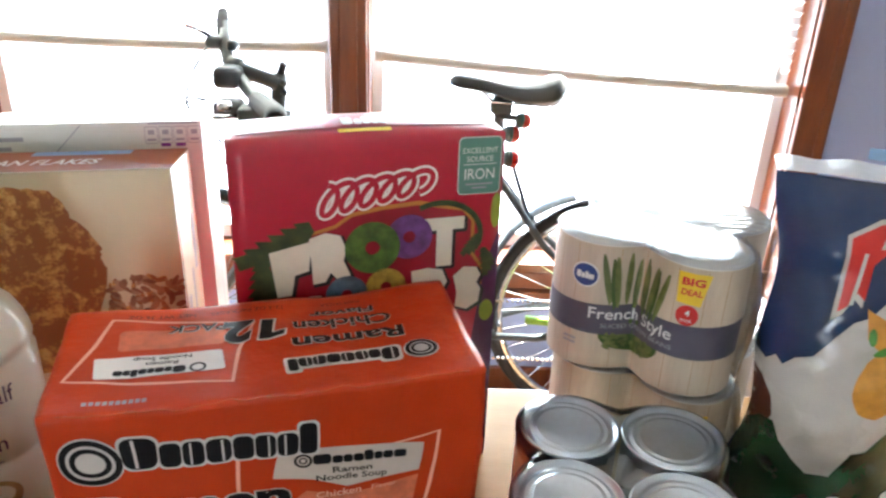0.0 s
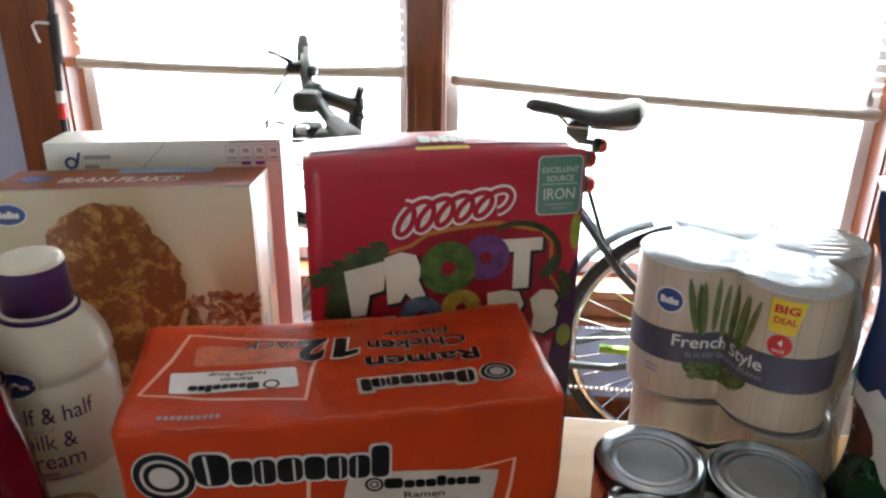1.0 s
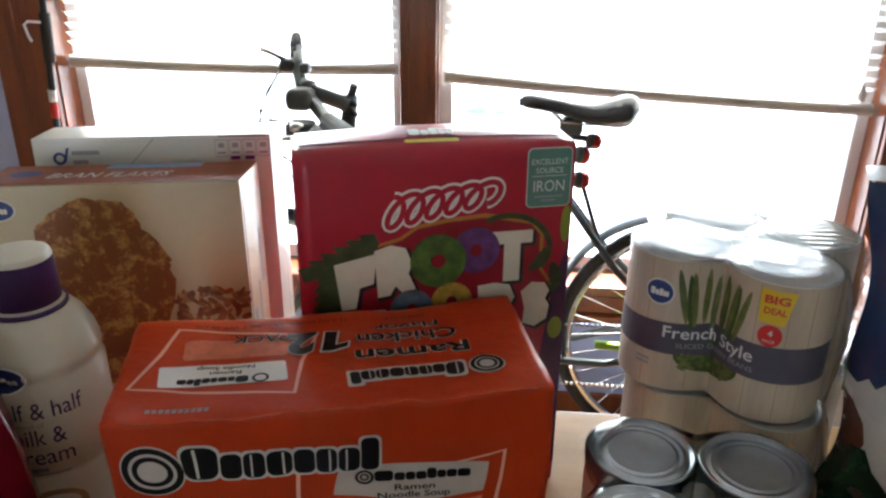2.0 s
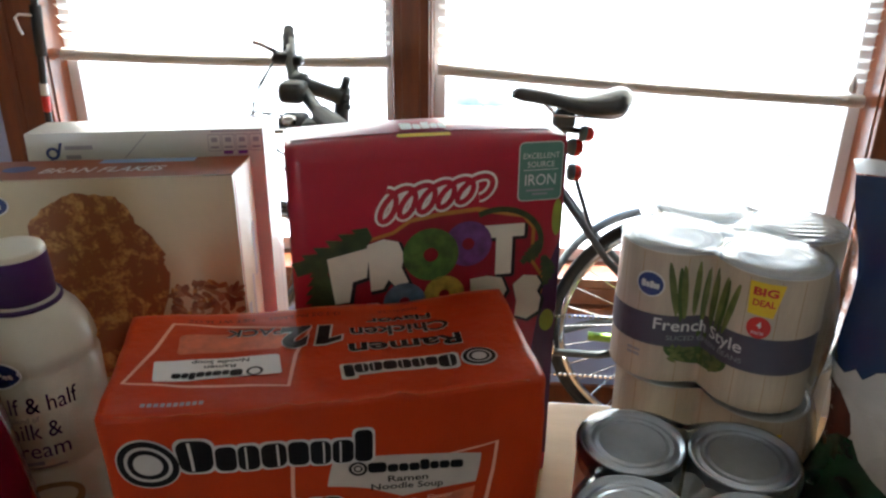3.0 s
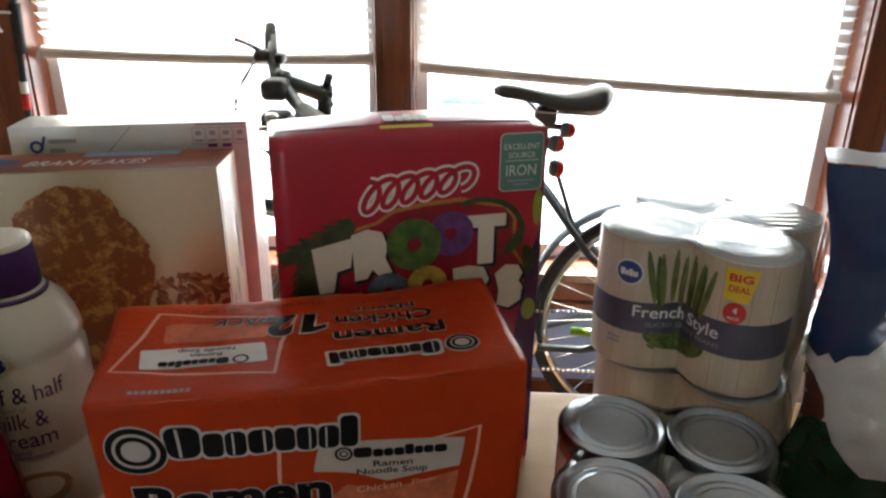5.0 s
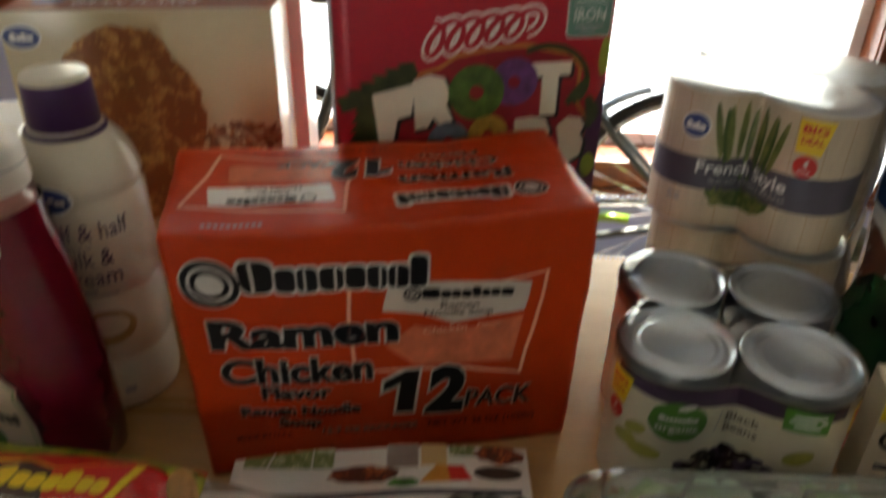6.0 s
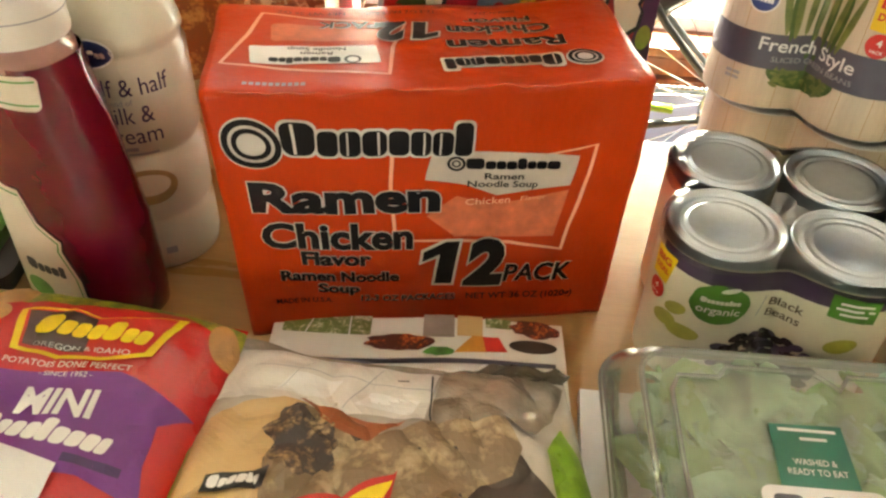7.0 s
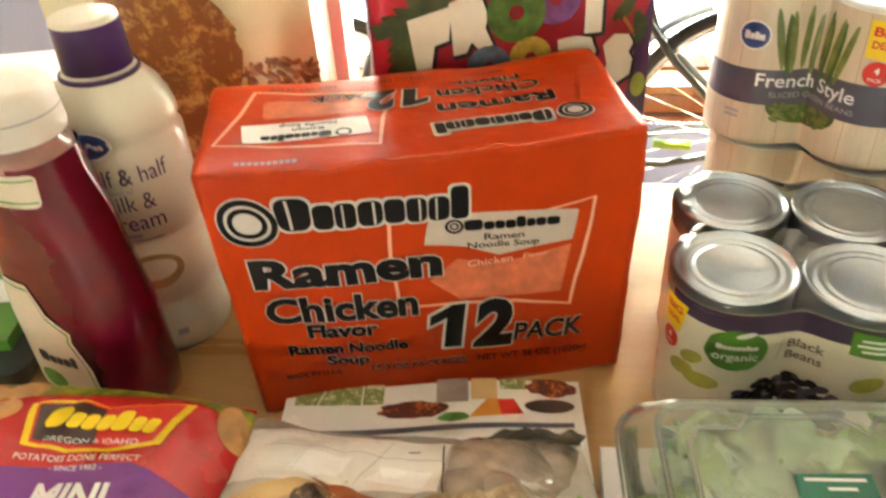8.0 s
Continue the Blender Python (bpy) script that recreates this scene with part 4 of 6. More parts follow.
def black_beans():
    pk = thing("can_pack", pose(0.3615, 0.0745, T, 0, 0, -7.8), "shrink-wrapped four-pack of black bean cans", "can pack", "can packs")
    a, r, h = 0.0384, 0.0384, 0.114
    for sx in (-1, 1):
        for sy in (-1, 1):
            add_can(pk, sx * a, sy * a, TIN, TIN, h)
    out = pack_outline(a, r + 0.0006, 0.030)
    place = along(out)
    per = len(out)
    part("sleeve", skin(lambda u, v: Vector((*out[int(round(u * per)) % per], 0.002 + v * 0.105)), per, 8, None, True), BEANCREAM, pk, "printed cream plastic sleeve", True)
    shifted = lambda u, v, lift: place(u - 0.008, v + 0.0115, lift)
    stamp("plum_band", [[(x0, 0.081 - 0.002 * math.cos(x0 * 40)) for x0 in [-0.075 + 0.15 * k / 20 for k in range(21)]] + [(x0, 0.0945) for x0 in [0.075 - 0.15 * k / 20 for k in range(21)]]], shifted, PLUM, pk, 0.0005)
    stamp("brand_oval", [ell2(-0.028, 0.066, 0.0185, 0.0165, 30, 0, 0.06, 2)], shifted, LOGOG, pk, 0.0006)
    stamp("brand_bar", wordmark(-0.028, 0.069, 0.025, 0.0042, 9, 0, 0, 3) + [ell2(-0.024, 0.079, 0.006, 0.002, 12, 0.3)], shifted, WHITE, pk, 0.0009)
    lettered(pk, shifted, "organic", -0.028, 0.0615, 0.0058, 0.027, WHITE, None, 0.012, 0.0009)
    stamp("rule", [rect2(-0.0015, 0.066, 0.0006, 0.017, 0, 0.15)], shifted, GREYP, pk, 0.0006)
    lettered(pk, shifted, "Black", 0.014, 0.070, 0.0062, 0.022, BROWNT, None, 0.012, 0.0006)
    lettered(pk, shifted, "Beans", 0.014, 0.0608, 0.0062, 0.022, BROWNT, None, 0.012, 0.0006)
    stamp("green_banner", [[(0.036, 0.092), (0.037, 0.0745), (0.05, 0.0735), (0.0645, 0.0725), (0.0645, 0.0905)]], shifted, LOGOG, pk, 0.0009)
    stamp("text_bar", [rect2(0.051, 0.0865, 0.019, 0.0018), rect2(0.051, 0.0825, 0.022, 0.0018), rect2(0.051, 0.0785, 0.016, 0.0018)], shifted, WHITE, pk, 0.0012)
    rng = random.Random(9)
    for lift in (0.0006, 0.0009, 0.0012):
        beans = []
        for k in range(44):
            x = rng.uniform(-0.022, 0.042)
            beans.append(ell2(x, rng.uniform(0.012, 0.045 - ((x - 0.012) / 0.032) ** 2 * 0.012), 0.0045, 0.003, 12, rng.uniform(-0.6, 0.6)))
        stamp("bean_print", beans, shifted, BEANM if lift != 0.0009 else PLUM, pk, lift)
    stamp("leaf_print", [ell2(-0.054, 0.052, 0.008, 0.005, 16, 0.4), ell2(-0.06, 0.04, 0.009, 0.006, 16, 0.2), ell2(0.052, 0.052, 0.010, 0.006, 16, 0.4), ell2(-0.046, 0.036, 0.012, 0.006, 16, 0)], shifted, OLIVE, pk, 0.0005)
    big_deal(pk, shifted, 0.092, 0.078, 0.8)
    big_deal(pk, shifted, -0.071, 0.078, 0.8)
    # clear wrap stretched over the shoulders and gathered between the lids
    def wrap(u, v):
        x, y = out[int(round(u * per)) % per]
        k = 1.0 + 0.012 * math.sin(math.pi * v) - 0.13 * max(0, v - 0.6) / 0.4
        return Vector((x * k, y * k, 0.098 + 0.0185 * math.sin(v * math.pi / 2) + 0.0002 * math.sin(u * 200)))
    part("clear_wrap", skin(wrap, per, 6, None, True), CLEAR, pk, "clear plastic wrap", True)
    # the wrap sags into the hollow between the four cans
    def sag(u, v):
        t, q = 2 * math.pi * u, 0.024 * v
        q *= 0.62 + 0.38 * abs(math.cos(2 * t))
        return Vector((q * math.cos(t), q * math.sin(t), h - 0.020 + 0.010 * v * v + 0.0008 * math.sin(7 * t)))
    part("wrap_hollow", skin(sag, 40, 6), WRAP, pk, "hazy wrap sunk between the cans", True)
    return pk


def green_beans(m, label, plain=False):
    pk = thing("can_pack", m, label, "can pack", "can packs")
    a, r, h = 0.0386, 0.0384, 0.114
    for sx in (-1, 1):
        for sy in (-1, 1):
            add_can(pk, sx * a, sy * a, LIDW, TIN, h)
    out = pack_outline(a, r + 0.0006, 0.0215)
    place, per = along(out), len(out)
    part("sleeve", skin(lambda u, v: Vector((*out[int(round(u * per)) % per], 0.002 + v * 0.1105)), per, 8, None, True), PLANK, pk, "printed whitewashed-plank sleeve", True)
    for k, x in enumerate((-0.098, -0.068, -0.052, -0.018, 0.004, 0.036, 0.058, 0.074, 0.1)):
        stamp("plank_joint", [rect2(x, 0.057, 0.0005, 0.108, 0, 0.004 * (k % 3 - 1))], place, TAN, pk, 0.0004)
    stamp("slate_band", [[(x0, 0.0345 + 0.015 * x0) for x0 in [-0.10 + 0.20 * k / 30 for k in range(31)]] + [(x0, 0.0625 + 0.04 * x0) for x0 in [0.10 - 0.20 * k / 30 for k in range(31)]]], place, SLATE, pk, 0.0006)
    for mt, lift, rows in () if plain else ((BEAND, 0.0008, ((-0.021, 0.08, 0.1), (-0.002, 0.078, -0.02), (0.019, 0.079, -0.1), (0.009, 0.078, -0.05))), (BEANG, 0.0011, ((-0.027, 0.084, 0.20), (-0.0185, 0.082, 0.10), (-0.0095, 0.085, 0.0), (-0.001, 0.081, -0.03), (0.0075, 0.084, -0.06), (0.0165, 0.081, -0.14), (0.0255, 0.080, -0.20)))):
        stamp("bean_pod", [ell2(x, z, 0.0026, 0.0230, 20, t, 0.10, k + 3 * lift) for k, (x, z, t) in enumerate(rows)], place, mt, pk, lift)
    stamp("bean_dish", [ell2(0.0, 0.034, 0.029, 0.015, 28)], place, BEAND, pk, 0.0005)
    rng = random.Random(5)
    stamp("bean_slice", [ell2(rng.uniform(-0.022, 0.022), rng.uniform(0.022, 0.035), 0.004, 0.0016, 10, rng.uniform(-0.8, 0.8)) for _ in range(36)], place, BEANG, pk, 0.00055)
    lettered(pk, place, "French Style", 0.0, 0.0535, 0.0098, 0.077, WHITE, None, 0.01, 0.001)
    lettered(pk, place, "SLICED GREEN BEANS", 0.006, 0.0425, 0.004, 0.068, GREYP, None, 0.0, 0.001)
    if not plain:
        stamp("brand_oval", [ell2(-0.0445, 0.0855, 0.0112, 0.0108)], place, WHITE, pk, 0.0005)
        stamp("brand_oval", [ell2(-0.0445, 0.0855, 0.0100, 0.0095)], place, BLUE, pk, 0.0008)
        stamp("brand_bar", wordmark(-0.0445, 0.0855, 0.014, 0.006, 5, 0, 0, 2), place, WHITE, pk, 0.0011)
    big_deal(pk, place, 0.062 if plain else 0.048, 0.090 if plain else 0.097, 0.92)
    stamp("text_bar", [rect2(-0.052, 0.026, 0.011, 0.0025), rect2(-0.052, 0.022, 0.011, 0.0025)], place, GREYP, pk, 0.0006)

    # clear wrap: bridges the lids with wrinkles running to the corners
    def wrap(u, v):
        x, y = out[int(round(u * per)) % per]
        k = 1.008 - 0.985 * v
        z = 0.1135 + 0.0014 * math.sin(min(1, v * 6) * math.pi / 2)
        px, py = x * k, y * k
        gap = math.exp(-(px / 0.012) ** 2) + math.exp(-(py / 0.012) ** 2) * 0.7
        z -= 0.0016 * min(1, gap) * min(1, v * 4)
        z += 0.0006 * noise.noise(Vector((px * 30, py * 30, 1)))
        crease = min(1, max(0, (px + 0.6 * py - 0.045) / 0.025))
        z += 0.0005 * crease * math.sin((px * 0.5 - py) * 650 + 3 * noise.noise(Vector((px * 40, py * 40, 5))))
        return Vector((x * k, y * k, z))
    part("clear_wrap", skin(wrap, per, 12, None, True), WRAP, pk, "wrinkled clear plastic wrap", True)

    # loose film round the sides, in upright folds
    def loose(u, v):
        x, y = out[int(round((0.155 + 0.20 * u) * per)) % per]
        t = math.atan2(y, x)
        slack = 0.0015 + 0.012 * max(0, math.cos(t - 0.15)) ** 2
        k = 1 + (slack + 0.0035 * noise.noise(Vector((math.cos(t) * 9, math.sin(t) * 9, v * 1.6)))) / math.hypot(x, y) * math.sin(math.pi * (0.08 + 0.9 * v)) ** 0.5
        return Vector((x * k, y * k, 0.006 + 0.108 * v))
    part("loose_wrap", skin(loose, 24, 14), CLEAR, pk, "loose clear wrap in upright folds", True)
    return pk


black_beans()
GBX, GBY, GBA = 0.416, 0.2435, -29
green_beans(pose(GBX, GBY, T + 0.1165, 0, 0, GBA), "shrink-wrapped four-pack of green bean cans stacked on another")
green_beans(pose(GBX + 0.008, GBY - 0.002, T, 0, 0, GBA - 3), "shrink-wrapped four-pack of green bean cans under another pack", True)


# ---- bottles ----
def around(cx, cy, radius, facing):
    """Map onto an upright round body; facing is the azimuth, in degrees, of u = 0."""
    def place(u, v, lift):
        r = radius(v)
        a = radians(facing) + u / r
        return Vector((cx + (r + lift) * math.cos(a), cy + (r + lift) * math.sin(a), v))
    return place


PURP = mat("purple_cap", (0.055, 0.018, 0.105), 0.35, 0.1)
MILKW = mat("white_bottle", (0.66, 0.62, 0.50), 0.3, 0.05, coat=0.2)
CUP = mat("coffee_print", (0.45, 0.30, 0.13), 0.4, 0.3, 40)


def cream_bottle():
    b = thing("creamer_bottle", pose(-0.0955, 0.0975, T), "white plastic half and half bottle with purple cap", "bottle")
    prof = [(0, 0.002), (0.037, 0.0), (0.0415, 0.003), (0.0432, 0.012), (0.0432, 0.042), (0.0404, 0.0455), (0.0404, 0.050), (0.0432, 0.0535), (0.0434, 0.075), (0.0432, 0.098), (0.0404, 0.102), (0.0404, 0.106), (0.0432, 0.110),
            (0.0430, 0.172), (0.0404, 0.1765), (0.0404, 0.180), (0.0425, 0.184), (0.0418, 0.189), (0.0396, 0.197), (0.0348, 0.2075), (0.028, 0.2155), (0.0248, 0.218), (0.0238, 0.221), (0, 0.221)]
    part("bottle_body", lathe(prof, 56), MILKW, b, "white plastic body", True)
    part("cap_ring", lathe([(0.0250, 0.2165), (0.0264, 0.2175), (0.0264, 0.2195), (0.0248, 0.2205)], 48), PURP, b, "purple tamper ring", True)
    part("cap", lathe([(0.0226, 0.222), (0.0228, 0.2235), (0.0218, 0.2525)], 48), PURP, b, "purple screw cap", True)
    part("cap_top", lathe([(0.0218, 0.2525), (0.0209, 0.2555), (0.018, 0.2562), (0, 0.2562)], 48), MILKW, b, "white cap top", True)
    zs, rs = [z for r, z in prof[1:-1]], [r for r, z in prof[1:-1]]
    pl = around(0, 0, lambda v: float(np.interp(v, zs, rs)) + 0.0004, -74)
    oval = lambda u, v, lift: pl(u, v + 0.014, lift)
    stamp("brand_oval", [ell2(-0.011, 0.169, 0.0155, 0.0100)], oval, WHITE, b, 0.0004, 0.006)
    stamp("brand_oval", [ell2(-0.011, 0.169, 0.0142, 0.0089)], oval, BLUE, b, 0.0007, 0.006)
    stamp("brand_bar", wordmark(-0.011, 0.169, 0.02, 0.0065, 5, 0, 0, 2), oval, WHITE, b, 0.001)
    lettered(b, pl, "half & half", 0.007, 0.1595, 0.0125, 0.056, PURP, None, 0.0, 0.0005)
    lettered(b, pl, "a blend of", -0.002, 0.1485, 0.0042, 0.022, GREYP, None, 0.0, 0.0005)
    lettered(b, pl, "milk &", 0.003, 0.1390, 0.0125, 0.036, PURP, None, 0.0, 0.0005)
    lettered(b, pl, "cream", 0.005, 0.1235, 0.0125, 0.038, PURP, None, 0.0, 0.0005)
    stamp("text_bar", [rect2(-0.004, 0.1125, 0.02, 0.003), rect2(0.002, 0.1075, 0.034, 0.003)], pl, GREYP, b, 0.0005)
    stamp("cup_print", [ell2(0.006, 0.080, 0.021, 0.0150)], pl, CUP, b, 0.0004, 0.006)
    stamp("cup_print", [ell2(0.007, 0.082, 0.015, 0.0090)], pl, CREAM, b, 0.0007, 0.006)
    stamp("text_bar", [rect2(-0.004, 0.020, 0.012, 0.007), rect2(0.012, 0.021, 0.008, 0.006)], pl, GREYP, b, 0.0005)
    return b


cream_bottle()

KETCH = mat("ketchup_red", (0.120, 0.002, 0.017), 0.2, 0.35, 14, 60, 0.35, 22, coat=0.7)
CAPW = mat("white_cap", (0.72, 0.68, 0.62), 0.4, 0.05)


def ketchup_bottle():
    b = thing("ketchup_bottle", pose(-0.1155, 0.025, T, 0, 0, -14), "clear plastic ketchup bottle with white cap", "bottle")
    prof = [(0.94, 0.0), (1.01, 0.004), (1.04, 0.02), (1.03, 0.085), (0.96, 0.105), (0.93, 0.125), (0.86, 0.145), (0.77, 0.165), (0.71, 0.180), (0.67, 0.193), (0.645, 0.2)]

    def ring(s, z, k, n=64):
        a = 2 * math.pi * k / n
        e = 2 / 2.6
        c, q = math.cos(a), math.sin(a)
        mixr = min(1, max(0, (z - 0.13) / 0.07))
        hx, hy = 0.052 * s * (1 - 0.06 * mixr), (0.030 * (1 - mixr) + 0.0435 * mixr) * s
        return Vector((hx * math.copysign(abs(c) ** e, c), hy * math.copysign(abs(q) ** e, q), z))
    zz = np.linspace(0, 0.2, 41)
    ss = np.interp(zz, [z for s, z in prof], [s for s, z in prof])
    bm = bmesh.new()
    def dent(z, k):
        # soft squeeze marks in the upper half
        return 1 + 0.035 * min(1, max(0, (z - 0.09) / 0.02)) * noise.noise(Vector((math.cos(k * 0.0982) * 2.2, math.sin(k * 0.0982) * 2.2, z * 24)))
    rows = [[bm.verts.new(ring(s * dent(z, k), z, k)) for k in range(64)] for s, z in zip(ss, zz)]
    for p, q in zip(rows, rows[1:]):
        for k in range(64):
            bm.faces.new((p[k], p[(k + 1) % 64], q[(k + 1) % 64], q[k]))
    bm.faces.new(rows[0])
    part("bottle_body", bm, KETCH, b, "dark red filled body", True)
    part("neck", lathe([(0.0296, 0.197), (0.0292, 0.203), (0.0255, 0.206), (0.0255, 0.211)], 48), CLEARN, b, "clear ribbed neck", True)
    part("cap", lathe([(0.0292, 0.2105), (0.0297, 0.213), (0.0287, 0.2355), (0.0270, 0.2405), (0.022, 0.2425), (0.012, 0.243), (0, 0.2425)], 56), CAPW, b, "white flip cap", True)
    part("cap_groove", lathe([(0.0300, 0.2255), (0.0300, 0.2265)], 56), GREYP, b)

    def face(u, v, lift):
        s = float(np.interp(v, zz, ss))
        mixr = min(1, max(0, (v - 0.13) / 0.07))
        hx, hy = 0.052 * s * (1 - 0.06 * mixr), (0.030 * (1 - mixr) + 0.0435 * mixr) * s
        x = max(-hx * 0.995, min(hx * 0.995, u))
        y = -hy * (1 - (abs(x) / hx) ** 2.6) ** (1 / 2.6)
        return Vector((x * (1 + lift * 8), y - lift - 0.0004, v))
    stamp("neck_label", [rect2(0.004, 0.186, 0.046, 0.022, 0.004)], face, CREAM, b, 0.0006, 0.006)
    stamp("neck_line", [rect2(0.004, 0.1935, 0.044, 0.0012), rect2(0.004, 0.179, 0.044, 0.0012)], face, GREEN, b, 0.001, 0.006)
    key = [(-0.040, 0.012), (0.022, 0.012), (0.020, 0.046), (0.012, 0.070), (0.014, 0.078), (-0.002, 0.090), (-0.012, 0.112), (-0.040, 0.112)]
    stamp("main_label", [key], face, CREAM, b, 0.0006, 0.006)
    stamp("label_line", [outline2([(x * 0.92 - 0.001, 0.060 + (y - 0.060) * 0.94) for x, y in key], 0.0014)], face, GREEN, b, 0.001, 0.006)
    stamp("brand_bar", wordmark(-0.008, 0.050, 0.034, 0.010, 5, 0, 0, 7), face, INK, b, 0.001, 0.006)
    stamp("leaf_print", [ell2(0.012, 0.022, 0.003, 0.002, 12, 0.5), ell2(-0.02, 0.028, 0.012, 0.009)], face, LEAF, b, 0.001, 0.006)
    return b


CLEARN = mat("smeared_clear_neck", (0.42, 0.20, 0.17), 0.3, 0.4, 30, 90, coat=0.5)
ketchup_bottle()


# ---- bags ----
def crumple(x, y, seed, amp=1.0):
    v = Vector((x * 16 + seed, y * 16, seed))
    w = Vector((x * 45, y * 45 + seed, 2.0))
    return amp * (0.004 * noise.noise(v) + 0.0016 * abs(noise.noise(w)) * 2)


def lying_bag(name, label, category, corner, height, seed, material, amp=1.0, zback=0.018):
    """A filled pillow bag on the table. corner(a, b) gives its plan for a, b in 0..1 (b = 1 at the far seam)."""
    b = thing(name, pose(0, 0, 0), label, category)

    def lift_at(a, c):
        ea = max(0.0, 1 - abs(2 * a - 1) ** 3.2) ** 0.6
        eb = max(0.0, 1 - abs(2 * c - 1) ** 3.5) ** 0.6
        return ea * eb

    def top(a, c):
        x, y = corner(a, c)
        k = lift_at(a, c)
        return Vector((x, y, T + 0.004 + zback * c ** 2 + height * k + crumple(x, y, seed, amp) * (0.35 + k)))

    def under(a, c):
        x, y = corner(a, c)
        return Vector((x, y, T + 0.002 + 0.7 * zback * c ** 2))
    bm = skin(top, 60, 60)
    skin(under, 20, 20, bm)
    part("bag_body", bm, material, b, "", True)
    return b, top


def bag_place(top, corner):
    """Map on the bag by plan position: inverse of corner by a few steps."""
    def place(x, y, lift):
        a, c = 0.5, 0.5
        for _ in range(14):
            px, py = corner(a, c)
            ex, ey = x - px, y - py
            h = 1e-3
            xa, ya = corner(a + h, c)
            xc, yc = corner(a, c + h)
            m = np.array([[(xa - px) / h, (xc - px) / h], [(ya - py) / h, (yc - py) / h]])
            da, dc = np.linalg.solve(m, [ex, ey])
            a, c = min(1, max(0, a + da)), min(1, max(0, c + dc))
        p = top(a, c)
        n = (top(min(1, a + 0.01), c) - top(max(0, a - 0.01), c)).cross(top(a, min(1, c + 0.01)) - top(a, max(0, c - 0.01)))
        if n.length > 1e-12:
            n.normalize()
            p = p + n * (lift * 2.2)
        return p
    return place


def bilinear(p00, p10, p11, p01, bulge=(0, 0, 0, 0)):
    """Plan of a bag by its corners: near left, near right, far right, far left; bulge pushes the sides out."""
    def corner(a, c):
        x = (1 - a) * ((1 - c) * p00[0] + c * p01[0]) + a * ((1 - c) * p10[0] + c * p11[0])
        y = (1 - a) * ((1 - c) * p00[1] + c * p01[1]) + a * ((1 - c) * p10[1] + c * p11[1])
        return (x + math.sin(math.pi * c) * (a * bulge[1] - (1 - a) * bulge[0]), y + math.sin(math.pi * a) * (c * bulge[3] - (1 - c) * bulge[2]))
    return corner


BAGRED = mat("red_film", (0.55, 0.012, 0.016), 0.28, 0.15, 8, 60, 0.35, 40, coat=0.5)
BADGED = mat("dark_badge_print", (0.05, 0.012, 0.012), 0.35, 0.2, coat=0.4)
POTATO = mat("potato_print", (0.58, 0.30, 0.11), 0.4, 0.4, 40)
FIELD = mat("field_print", (0.38, 0.36, 0.03), 0.4, 0.5, 120, second=(0.08, 0.13, 0.015))


